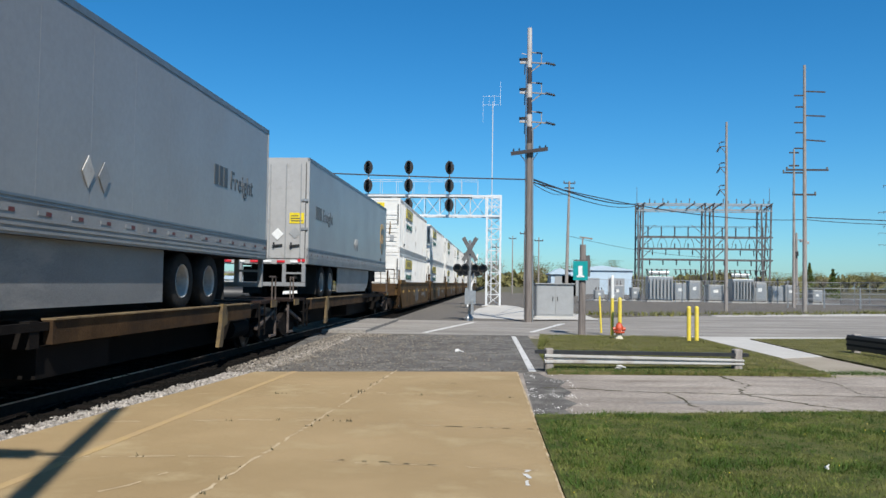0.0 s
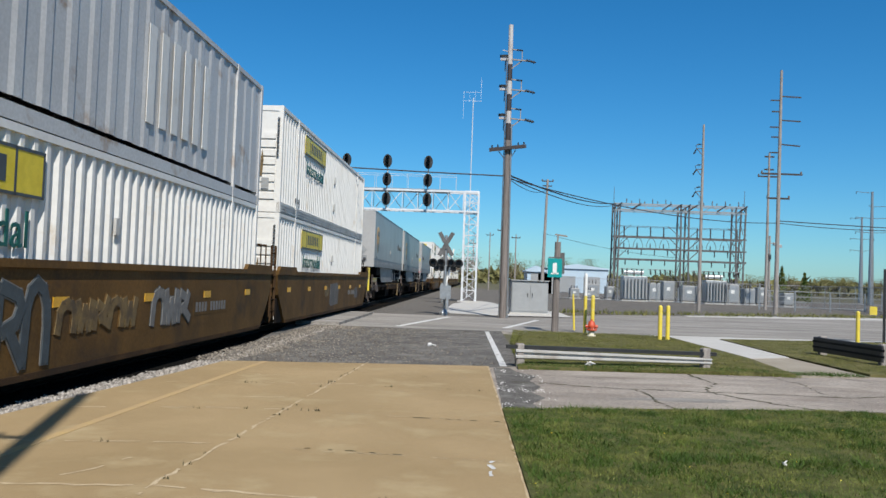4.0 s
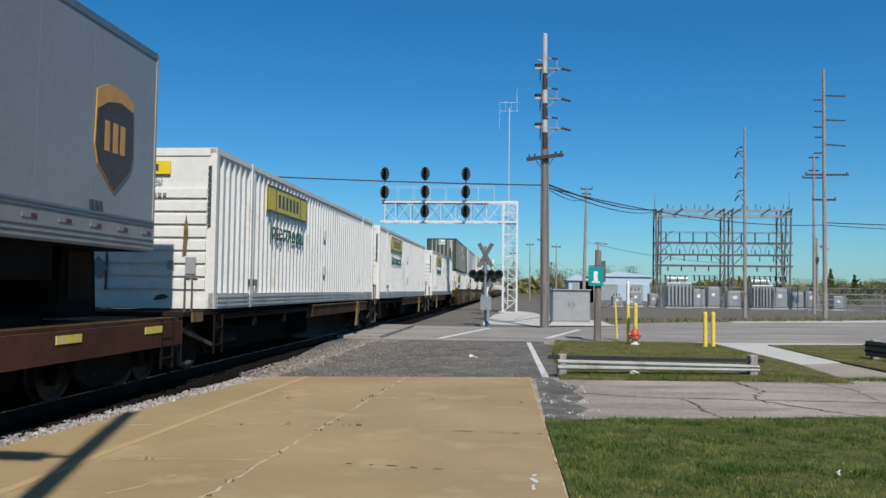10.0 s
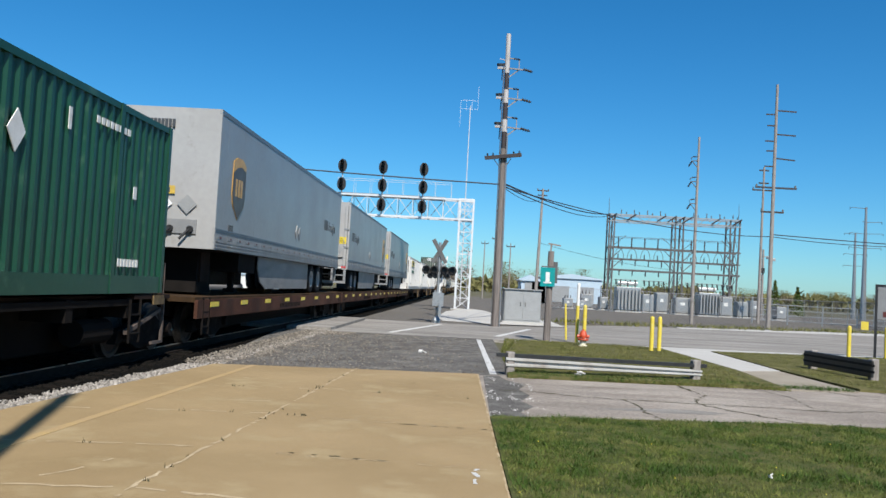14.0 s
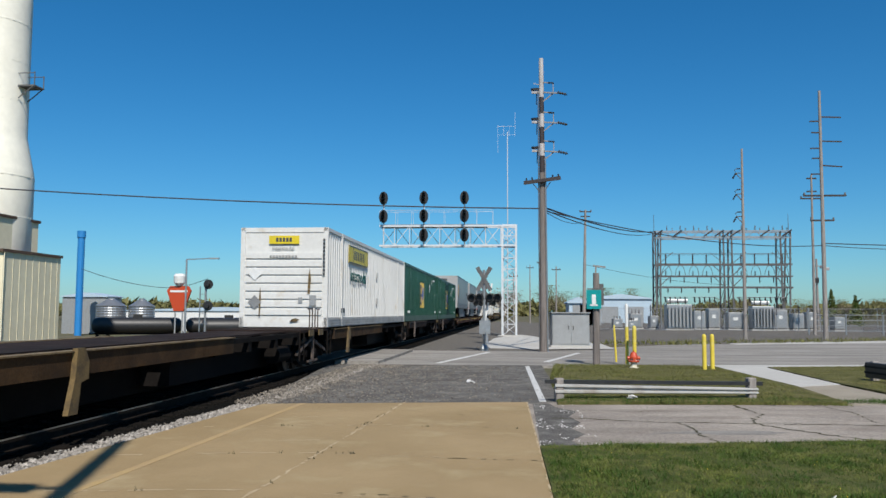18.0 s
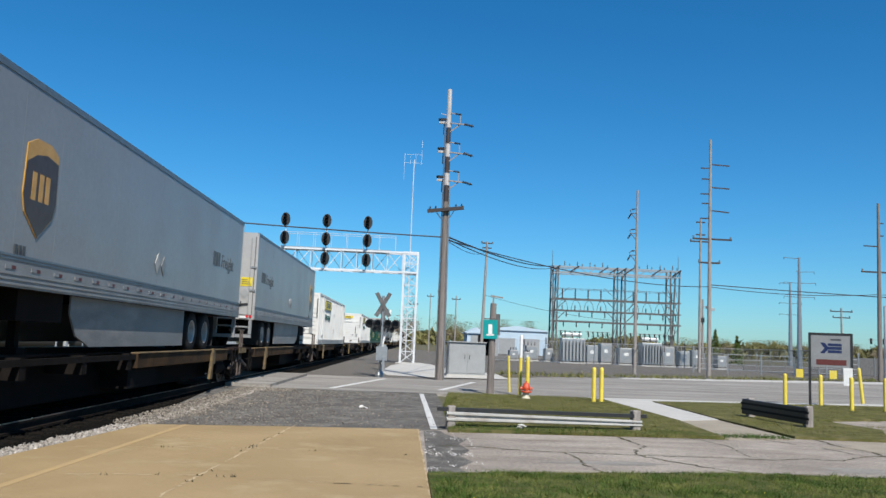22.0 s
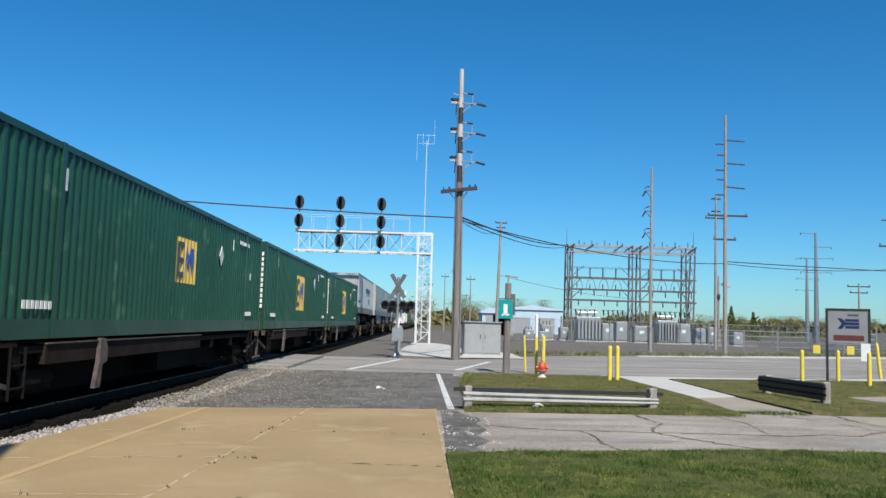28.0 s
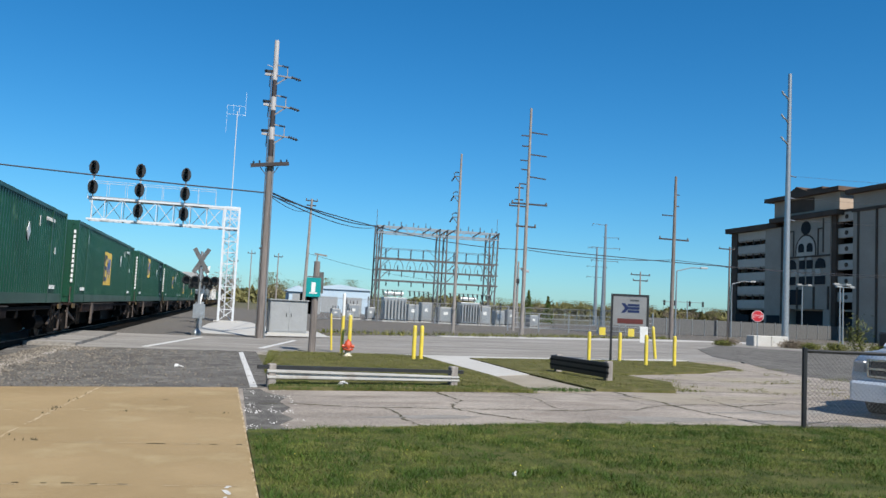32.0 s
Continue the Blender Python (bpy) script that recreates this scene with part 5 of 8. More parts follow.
    tube(bm, (0, 0, 0), (0, 0, 1.7 + 0.3 * (k % 2)), 0.06, None, 8)
    part("post", bm, "galv", bs)
    insulator("insulator", bs, (0, 0, 1.7 + 0.3 * (k % 2)), (0, 0, 2.4 + 0.3 * (k % 2)), 0.11, "porcelain")


def mesh_fence(x0, y0, x1, y1, h, step, label, wire_step=0.0, material="galv", post=0.035, mesh="galv"):
    a, b = Vector((x0, y0, -0.1)), Vector((x1, y1, -0.1))
    L = (b - a).length
    f = thing("chain_link_fence", label, "fence", Matrix.Translation(a) @ Matrix.Rotation(math.atan2(y1 - y0, x1 - x0), 4, "Z"))
    n = max(1, round(L / step))
    for k in range(n + 1):
        bm = B()
        tube(bm, (L * k / n, 0, 0), (L * k / n, 0, h + 0.05), post, None, 8)
        part("post", bm, material, f)
    bm = B()
    for z in (h, h * 0.08):
        tube(bm, (0, 0, z), (L, 0, z), post * 0.7, None, 6)
    part("rail", bm, material, f)
    bm = B()
    w = wire_step or 0.35
    k = -h
    while k < L:
        for s in (1, -1):
            xa, xb = (k, k + h) if s > 0 else (k + h, k)
            za, zb = 0.08, h
            # clip to the panel
            pa, pb = Vector((xa, 0.0, za)), Vector((xb, 0.0, zb))
            lo, hi = min(xa, xb), max(xa, xb)
            if hi <= 0 or lo >= L:
                continue
            t0, t1 = 0.0, 1.0
            dx = xb - xa
            for bound, keep_hi in ((0.0, True), (L, False)):
                tt = (bound - xa) / dx
                if (dx > 0) == keep_hi:
                    t0 = max(t0, tt)
                else:
                    t1 = min(t1, tt)
            if t1 > t0:
                tube(bm, pa.lerp(pb, t0), pa.lerp(pb, t1), 0.0028 if wire_step else 0.008, None, 3, caps=False)
        k += w
    part("mesh", bm, mesh, f)
    return f


mesh_fence(8.68, 10.95, 16.5, 10.2, 1.3, 2.6, "black framed chain link fence beside the lawn", 0.075, "black", 0.04, "subst")
mesh_fence(8.0, 84, 34, 84, 2.3, 3.2, "galvanised chain link fence round the switchyard")
mesh_fence(34, 84, 34, 68, 2.3, 3.2, "galvanised chain link fence at the yard side")
# pipe gate fence along the yard
gate = thing("pipe_gate", "grey pipe rail gate and fence", "gate", pose(24.0, 70, -0.1, 0, 0, 9))
for k in range(6):
    bm = B()
    tube(bm, (k * 3.2, 0, 0), (k * 3.2, 0, 2.3 if k in (0, 5) else 1.7), 0.07, None, 8)
    part("post", bm, "galv", gate)
for z in (0.35, 0.8, 1.25, 1.7):
    bm = B()
    tube(bm, (0, 0, z), (16, 0, z), 0.035, None, 6)
    part("rail", bm, "galv", gate)
gw = thing("fence_wall", "long dark grey slatted fence along the road", "fence", pose(40, 82, -0.1, 0, 0, 14))
for k in range(27):
    if k < 26:
        bm = B()
        box(bm, k * 2.0, k * 2.0 + 1.96, 0, 0.06, 0.1, 1.9)
        part("panel", bm, "subst", gw)
    bm = B()
    box(bm, k * 2.0 - 0.05, k * 2.0 + 0.05, -0.06, 0.0, 0, 2.0)
    part("post", bm, "galv", gw)


blades("weed_strip", 26000, (4, 36, 44, 72), lambda x, y: abs(y - (45.4 + 0.62 * (x - 8) * (x > 8))) < 1.6 + 1.2 * noise.noise((x * 0.5, 3, 0)) and noise.noise((x * 0.8, y * 0.8, 1)) > -0.15, 0.10, 0.32, "rough brown-green weeds along the switchyard edge", 77, "mown", 5.0)
fl = thing("flood_lamp", "wooden post with a pair of flood lamps at the switchyard", "flood lamp", pose(29.9, 84.5, -0.1))
bm = B()
tube(bm, (0, 0, 0), (0, 0, 7.3), 0.14, 0.1, 8)
part("post", bm, "greywood", fl)
for x, z in ((0.55, 6.5), (1.0, 6.3)):
    bm = B()
    bar(bm, (0, 0, 6.6), (x, 0, z + 0.1), 0.06)
    rbox(bm, x - 0.2, x + 0.2, -0.2, 0.2, z - 0.15, z + 0.15, 0.05)
    part("lamp_head", bm, "cabinet", fl)
bm = B()
rbox(bm, -0.25, 0.1, -0.3, -0.1, 4.9, 5.4, 0.03)
part("control_box", bm, "black", fl)
for k, (x, y, h) in enumerate(((43.6, 118, 5.2), (47.2, 119, 4.4))):
    rs = np.random.RandomState(90 + k)
    n = 900
    zz = rs.uniform(0.03, 1, n)
    rr = (1 - zz) * 0.28 * h * np.sqrt(rs.uniform(0, 1, n))
    aa = rs.uniform(0, 6.283, n)
    c = np.stack([rr * np.cos(aa), rr * np.sin(aa), zz * h], 1)
    d1, d2 = rs.normal(0, 0.12, (n, 3)), rs.normal(0, 0.1, (n, 3))
    me = bpy.data.meshes.new("conifer")
    me.from_pydata(np.stack([c - d1, c + d2, c + d1], 1).reshape(-1, 3).tolist(), [], [(3 * i, 3 * i + 1, 3 * i + 2) for i in range(n)])
    me.materials.append(M["blade"])
    ob = new("conifer", me)
    ob.location = (x, y, -0.1)
    tagged(ob, "small dark green conifer beyond the fence", "tree", group="conifers")


# ---------------------------------------------------------------- buildings
def shed(x, y, w, d, h, rz, wall, label, door=True, base=-0.1):
    s = thing("industrial_shed", label, "building", pose(x, y, base, 0, 0, rz))
    bm = B()
    box(bm, -w / 2, w / 2, 0, d, 0, h)
    wl = part("wall", bm, wall, s)
    bm = B()
    v = [(-w / 2 - 0.3, h), (w / 2 + 0.3, h), (w / 2 + 0.3, h + 0.15), (0, h + 0.9), (-w / 2 - 0.3, h + 0.15)]
    lo = [bm.verts.new((a, -0.3, b)) for a, b in v]
    hi = [bm.verts.new((a, d + 0.3, b)) for a, b in v]
    for i in range(5):
        bm.faces.new((lo[i], lo[(i + 1) % 5], hi[(i + 1) % 5], hi[i]))
    bm.faces.new(lo[::-1])
    bm.faces.new(hi)
    part("roof", bm, "metalblue", s)
    bm = B()
    n = int(w / 0.6)
    for k in range(n):
        box(bm, -w / 2 + k * w / n, -w / 2 + k * w / n + 0.08, -0.04, 0, 0.1, h)
    part("siding_rib", bm, wall, wl)
    if door:
        for k in (-0.3, 0.1):
            bm = B()
            box(bm, k * w, k * w + 3, -0.06, -0.045, 0.1, 3)
            part("door", bm, "cabinet", s)
    return s


shed(18.6, 150, 11.2, 20, 4.4, 0, "metalblue", "low white and blue metal shed beyond the switchyard")
shed(8.7, 118, 2.6, 8, 3.2, 0, "metalblue", "small blue metal shed with low roof")
shed(-66, 178, 46, 20, 4.6, 0, "white", "long pale industrial building beyond the tracks", base=-2.8)
shed(-84, 152, 9, 6, 7.2, 0, "cabinet", "grey plant block with flat roof beside the bins", False, -2.8)

# the parking structure
gar = thing("parking_garage", "six-storey taupe parking garage with arched tower front in shade", "building", pose(80, 120.5, -0.1, 0, 0, -90))
# local: x runs along the front towards the viewer, y goes into the building


def gbox(name, mat, xs, zs, y0=0.0, y1=0.5, parent=None, label=""):
    bm = B()
    box(bm, xs[0], xs[1], y0, y1, zs[0], zs[1])
    return part(name, bm, mat, parent or gar, label)


# A solid block; its black colour is the shade between the decks.
gbox("core", "void", (1.5, 60), (0, 17.3), 2.5, 30, label="solid black core, the shade inside the decks as colour")
for k in range(6):
    z = 15.9 - k * 2.2
    gbox("spandrel", "garage_pale", (2.2, 9.9), (z - 0.65, z + 0.65), 0.1, 0.5)
    sp2 = gbox("spandrel", "garage_pale", (25.4, 29.4), (z + 0.35, z + 1.65), -0.2, 0.5)
    bm = B()
    tube(bm, (27.3, -0.26, z + 1.0), (27.3, -0.2, z + 1.0), 0.32, 0.32, 14)
    part("medallion", bm, "garage_trim", sp2)
    gbox("deck", "garage", (1.0, 36), (z - 0.9, z - 0.66), 0.2, 28)
gbox("pier", "garage_trim", (0.6, 2.2), (0, 16.6), -0.1, 0.8)
gbox("pier", "garage", (9.9, 14.1), (0, 16.6), -0.3, 0.8)
gbox("pier", "garage_trim", (14.1, 14.9), (0, 16.6), -0.6, 0.8)
gbox("end_wall", "garage", (0.6, 1.2), (0, 16.6), 0.8, 30)
gbox("cornice", "garage_trim", (-0.4, 13), (16.6, 17.4), -0.7, 1.2)
tower = gbox("tower_wall", "garage", (14.9, 24.9), (4.2, 17.2), -0.8, 1.0)
gbox("tower_leg", "garage", (14.9, 16.2), (0, 4.2), -0.8, 1.0)
gbox("tower_leg", "garage", (23.6, 24.9), (0, 4.2), -0.8, 1.0)
gbox("pier", "garage_trim", (24.9, 25.7), (0, 17.2), -0.6, 0.8)
gbox("tower_cornice", "garage_trim", (12.2, 26.8), (17.2, 17.9), -1.4, 2)
gbox("tower_attic", "garage", (12.7, 26.6), (17.9, 20.4), -0.8, 6)
gbox("attic_panel", "garage_trim", (15.2, 21.6), (18.3, 20.2), -0.86, -0.8)
gbox("attic_cornice", "garage_trim", (11.4, 27.4), (20.4, 21.0), -1.7, 7)
gbox("parapet", "garage_trim", (16.6, 23.4), (21.0, 21.5), -1.0, 4)
bm = B()
v0 = [bm.verts.new((x, -1.2, z)) for x, z in ((15.6, 21.0), (21.0, 21.0), (18.2, 22.1))]
v1 = [bm.verts.new((x, 3, z)) for x, z in ((15.6, 21.0), (21.0, 21.0), (18.2, 22.1))]
bm.faces.new(v0)
bm.faces.new(v1[::-1])
for k in range(3):
    bm.faces.new((v0[k], v0[(k + 1) % 3], v1[(k + 1) % 3], v1[k]))
part("gable", bm, "garage_trim", gar)
bm = B()
tube(bm, (19.9, -0.88, 15.9), (19.9, -0.8, 15.9), 1.0, 1.0, 24)
part("round_window", bm, "void", tower)


def arch(name, mat, cx, w, z0, z1, y, parent, th=0.12):
    bm = B()
    n = 10
    pts = [(cx - w / 2, z0), (cx + w / 2, z0), (cx + w / 2, z1 - w / 2)] + [(cx + w / 2 * math.cos(math.pi * i / n), z1 - w / 2 + w / 2 * math.sin(math.pi * i / n)) for i in range(1, n)] + [(cx - w / 2, z1 - w / 2)]
    lo = [bm.verts.new((a, y, b)) for a, b in pts]
    hi = [bm.verts.new((a, y + th, b)) for a, b in pts]
    bm.faces.new(lo)
    bm.faces.new(hi[::-1])
    for i in range(len(pts)):
        bm.faces.new((lo[i], lo[(i + 1) % len(pts)], hi[(i + 1) % len(pts)], hi[i]))
    return part(name, bm, mat, parent)


arch("niche_surround", "garage_trim", 19.9, 4.4, 11.9, 15.0, -0.83, tower, 0.03)
arch("niche", "garage_pale", 19.9, 3.9, 11.9, 14.75, -0.86, tower, 0.03)
# Openings are black sheets on the wall, painted as inner shade.
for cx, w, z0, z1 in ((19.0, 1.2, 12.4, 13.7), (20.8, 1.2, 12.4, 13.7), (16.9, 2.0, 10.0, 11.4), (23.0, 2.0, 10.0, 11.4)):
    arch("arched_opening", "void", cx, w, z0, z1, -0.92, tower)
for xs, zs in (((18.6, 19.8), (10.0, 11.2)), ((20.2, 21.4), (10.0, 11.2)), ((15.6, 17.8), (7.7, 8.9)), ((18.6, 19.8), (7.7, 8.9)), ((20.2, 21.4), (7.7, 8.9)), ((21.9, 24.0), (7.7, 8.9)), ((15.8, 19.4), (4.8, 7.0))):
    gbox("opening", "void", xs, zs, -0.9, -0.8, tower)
for a in (16.2, 23.4):
    gbox("tower_pilaster", "garage_trim", (a, a + 0.2), (12.2, 17.0), -0.88, -0.8, tower)
for a in (17.2, 22.4):
    gbox("niche_pilaster", "garage_trim", (a, a + 0.18), (11.9, 15.6), -0.9, -0.8, tower)
for a, b in ((16.2, 17.38), (22.4, 23.6)):
    gbox("niche_band", "garage_trim", (a, b), (15.5, 15.68), -0.9, -0.8, tower)
for x, z in ((17.5, 9.4), (19.2, 9.4), (20.8, 9.4), (22.6, 9.4), (19.2, 11.75), (20.8, 11.75)):
    gbox("tile_square", "garage_pale", (x - 0.5, x + 0.5), (z - 0.5, z + 0.5), -0.94, -0.8, tower)
for a in (15.0, 18.1, 21.6, 24.5):
    gbox("base_pilaster", "garage_trim", (a, a + 0.3), (4.2, 7.4), -0.95, -0.8, tower)
for k in range(5):
    z = 14.8 - k * 2.2
    for a in (4.1, 6.0, 7.9):
        gbox("deck_post", "garage_trim", (a, a + 0.25), (z - 0.4, z + 0.45), 0.2, 0.5)
for a in (30.2, 33.4, 36.6, 39.8):
    gbox("corner_pilaster", "garage_trim", (a, a + 0.35), (0, 17.2), -1.1, -1.0)
# Ground floor and entry: more black sheets in place of shaded depth.
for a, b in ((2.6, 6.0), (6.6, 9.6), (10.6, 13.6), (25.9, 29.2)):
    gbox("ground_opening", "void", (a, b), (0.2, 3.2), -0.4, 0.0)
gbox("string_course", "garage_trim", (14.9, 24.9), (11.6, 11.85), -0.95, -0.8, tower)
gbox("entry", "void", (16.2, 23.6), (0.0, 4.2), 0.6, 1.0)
gbox("corner_tower", "garage", (29.4, 41), (0, 19.6), -1.0, 9)
gbox("corner_cornice", "garage_trim", (28.8, 41.6), (19.6, 20.2), -1.8, 9.6)
gbox("corner_band", "garage_trim", (29.2, 41.2), (17.2, 17.6), -1.15, 9.2)
gbox("roof_edge", "garage_trim", (25.4, 29.5), (17.6, 17.9), -0.3, 0.6)

# beyond the tracks: plant with stack, bins and tank wagons
stk = thing("chimney_stack", "tall cream steel chimney with flared base and platform", "chimney", pose(-50.6, 73, -2.8))
bm = B()
lathe(bm, [(4.1, 0), (4.1, 17.2), (4.0, 17.9), (3.45, 20.6), (3.33, 21.2), (3.3, 33), (3.15, 55)], 36)
part("shell", bm, "stack", stk, smooth=True)
for z in (13.2, 17.1, 24.4, 28.2, 32.0):
    bm = B()
    rr = 4.13 if z < 18 else 3.33
    lathe(bm, [(rr, z), (rr, z + 0.12)], 28)
    part("band", bm, "stack", stk)
bm = B()
box(bm, 2.9, 4.9, -0.8, 0.8, 25.8, 25.95)
for y in (-0.75, 0.75):
    tube(bm, (4.85, y, 25.9), (4.85, y, 27.2), 0.05, None, 6)
    tube(bm, (3.0, y, 27.1), (4.85, y, 27.1), 0.04, None, 6)
    bar(bm, (3.3, y, 24.7), (4.7, y, 25.8), 0.08)
part("platform", bm, "subst", stk, "small steel inspection platform")

tb = thing("plant_building", "tan metal-clad plant building with dark roof edge", "building", pose(-49, 67.2, -2.8))
bm = B()
box(bm, -26, 4.3, 0, 9.0, 0, 9.6)
part("wall", bm, "tan_wall", tb)
bm = B()
box(bm, -26.4, 4.45, -0.3, 9.15, 9.6, 9.85)
part("roof", bm, "garage_trim", tb)
bm = B()
box(bm, -26, 2.2, 0.6, 8.4, 9.85, 13.0)
part("upper_wall", bm, "tan_wall", tb)
bm = B()
box(bm, -26.3, 2.35, 0.3, 8.6, 13.0, 13.25)
part("upper_roof", bm, "garage_trim", tb)
bm = B()
for k in range(30):
    box(bm, -25.5 + k * 1.03, -25.42 + k * 1.03, -0.05, 0.0, 0.1, 9.6)
for k in range(9):
    box(bm, 4.3, 4.33, 0.4 + k * 1.0, 0.44 + k * 1.0, 0.1, 9.6)
part("siding_rib", bm, "tan_wall", tb)

for k, (x, y, r, h) in enumerate(((-77.5, 150, 2.7, 7.0), (-71.4, 150, 2.35, 6.9))):
    s = thing("storage_bin", "corrugated steel storage bin with conical roof", "silo", pose(x, y, -2.8), group="storage bins")
    bm = B()
    prof = []
    for i in range(24):
        prof.append((r + (0.06 if i % 2 else 0), h * 0.78 * i / 23))
    lathe(bm, prof, 24)
    part("shell", bm, "silver", s)
    bm = B()
    lathe(bm, [(r + 0.15, h * 0.78), (r * 0.25, h * 0.97), (r * 0.25, h)], 24)
    part("roof", bm, "silver", s)
sk = thing("blue_stack", "slim bright blue vent stack", "chimney", pose(-78.4, 140, -2.8))
bm = B()
lathe(bm, [(0.62, 0), (0.62, 17.6), (0.75, 17.7), (0.75, 18.9)], 16)
part("shell", bm, "cyanblue", sk)


def tank_wagon(x, y, rz):
    w = thing("tank_wagon", "black railway tank wagon in the yard", "tank wagon", pose(x, y, -2.75, 0, 0, rz) @ Matrix.Scale(0.84, 4), group="tank wagons")
    bm = B()
    n = 16
    prof = [(-8, 0.3), (-7.8, 1.0), (-7.3, 1.4), (-6.6, 1.5), (6.6, 1.5), (7.3, 1.4), (7.8, 1.0), (8, 0.3)]
    rows = [[bm.verts.new((a, r * math.cos(2 * math.pi * i / n), 2.6 + r * math.sin(2 * math.pi * i / n))) for i in range(n)] for a, r in prof]
    for p, q in zip(rows, rows[1:]):
        for i in range(n):
            bm.faces.new((p[i], q[i], q[(i + 1) % n], p[(i + 1) % n]))
    bm.faces.new(rows[0])
    bm.faces.new(rows[-1][::-1])
    part("barrel", bm, "black", w, smooth=True)
    bm = B()
    box(bm, -0.8, 0.8, -0.6, 0.6, 4.0, 4.6)
    part("dome", bm, "black", w)
    bm = B()
    box(bm, -8.4, 8.4, -0.5, 0.5, 0.9, 1.2)
    part("underframe", bm, "frame", w)
    for a in (-6, 6):
        bm = B()
        for d in (-0.9, 0.9):
            tube(bm, (a + d, -0.8, 0.5), (a + d, -0.65, 0.5), 0.45, None, 14)
        box(bm, a - 1.2, a + 1.2, -0.95, -0.8, 0.4, 0.75)
        part("bogie", bm, "bogie", w)
    return w


tank_wagon(-59.6, 124, 25)
tank_wagon(-47.0, 130, 25)
tank_wagon(-40.5, 120, 25)

rs_ = thing("advertising_sign", "tall orange-red shaped sign with white emblem on a post", "sign", pose(-52.1, 122, -2.75) @ Matrix.Scale(0.64, 4))
bm = B()
for x in (-0.9, 0.9):
    tube(bm, (x, 0, 0), (x, 0, 9), 0.2, None, 8)
part("post", bm, "cabinet", rs_)
bm = B()
v = [(-3.0, 11.9), (-2.2, 9.6), (-1.2, 7.0), (1.2, 7.0), (2.2, 9.6), (3.0, 11.9), (2.3, 13.0), (-2.3, 13.0)]
lo = [bm.verts.new((a, -0.3, b)) for a, b in v]
hi = [bm.verts.new((a, 0.3, b)) for a, b in v]
bm.faces.new(lo)
bm.faces.new(hi[::-1])
for i in range(8):
    bm.faces.new((lo[i], lo[(i + 1) % 8], hi[(i + 1) % 8], hi[i]))
part("panel", bm, "red", rs_)
bm = B()
lathe(bm, [(0.7, 13.0), (1.3, 13.7), (1.45, 15.4), (1.1, 16.0)], 12)
part("crown", bm, "white", rs_)
bm = B()
box(bm, -2.2, 2.2, -0.34, -0.3, 11.5, 12.0)
part("caption_bar", bm, "white", rs_)
ls = thing("low_signal", "trackside signal post with two black heads", "railway signal", pose(-30.6, 78, -2.4) @ Matrix.Scale(0.96, 4))
bm = B()
tube(bm, (0, 0, 0), (0, 0, 7.4), 0.12, None, 8)
bar(bm, (-0.6, 0, 0), (-0.6, 0, 6.8), 0.1)
for z in (1, 2, 3, 4, 5, 6):
    bar(bm, (-0.6, 0, z), (0, 0, z), 0.05)
part("post", bm, "galv", ls)
for z in (4.8, 7.0):
    bm = B()
    tube(bm, (0.35, -0.3, z), (0.35, -0.2, z), 0.5, 0.5, 16)
    tube(bm, (0.35, -0.6, z), (0.35, -0.3, z), 0.2, 0.2, 12)
    part("signal_head", bm, "black", ls)
sl = thing("street_lamp", "grey lamp post with straight arm", "street lamp", pose(-31.8, 76, -2.75) @ Matrix.Scale(1.07, 4))
bm = B()
tube(bm, (0, 0, 0), (0, 0, 8.8), 0.13, 0.08, 8)
bar(bm, (0, 0, 8.8), (2.4, 0, 8.9), 0.09)
part("post", bm, "galv", sl)
bm = B()
box(bm, 2.2, 3.0, -0.15, 0.15, 8.82, 8.95)
part("lamp_head", bm, "cabinet", sl)
cable([(-44.7, 80, 6.0), (-38, 84, 4.2), (-30.4, 78, 4.9)], 0.3, 0.03)

# roadside at the bend
blk = thing("concrete_barrier", "pair of pale concrete barrier blocks", "barrier", pose(37.8, 53.5, -0.1, 0, 0, 14))
for k in range(2):
    bm = B()
    rbox(bm, k * 1.9, k * 1.9 + 1.86, 0, 0.8, 0, 0.85, 0.05)
    part("block", bm, "walkway", blk)
sst = thing("stop_sign", "red octagonal stop sign on a steel post", "road sign", pose(35.2, 49.5, -0.1, 0, 0, -33))
bm = B()
tube(bm, (0, 0.04, 0), (0, 0.04, 2.6), 0.03, None, 6)
part("post", bm, "galv", sst)
for r, y, mt in ((0.42, -0.02, "white"), (0.385, -0.03, "stop_red")):
    bm = B()
    v = [bm.verts.new((r * math.cos(radians(22.5 + 45 * k)), y, 2.25 + r * math.sin(radians(22.5 + 45 * k)))) for k in range(8)]
    w = [bm.verts.new((q.co.x, y + 0.01, q.co.z)) for q in v]
    bm.faces.new(v)
    bm.faces.new(w[::-1])
    for k in range(8):
        bm.faces.new((v[k], v[(k + 1) % 8], w[(k + 1) % 8], w[k]))
    part("plate" if mt == "stop_red" else "border", bm, mt, sst)
lettering("stop_word", "STOP", 0.29, "white", sst, pose(-0.33, -0.032, 2.15) @ BACK, "white capital letters")
for x, y, h, arm, rz in ((40.8, 70, 6.8, 2.4, -10), (55.9, 83.6, 6.6, 2.2, -10), (72, 92, 7.5, 0, 0), (63, 74, 6.5, 0, 0), (66, 78, 7, 0, 0)):
    s = thing("street_lamp", "slim grey street lamp" + (" with curved arm" if arm else " with paired heads"), "street lamp", pose(x, y, -0.1, 0, 0, rz))
    bm = B()
    tube(bm, (0, 0, 0), (0, 0, h - 0.4), 0.1, 0.06, 8)
    if arm:
        tube(bm, (0, 0, h - 0.4), (arm * 0.6, 0, h), 0.05, None, 6)
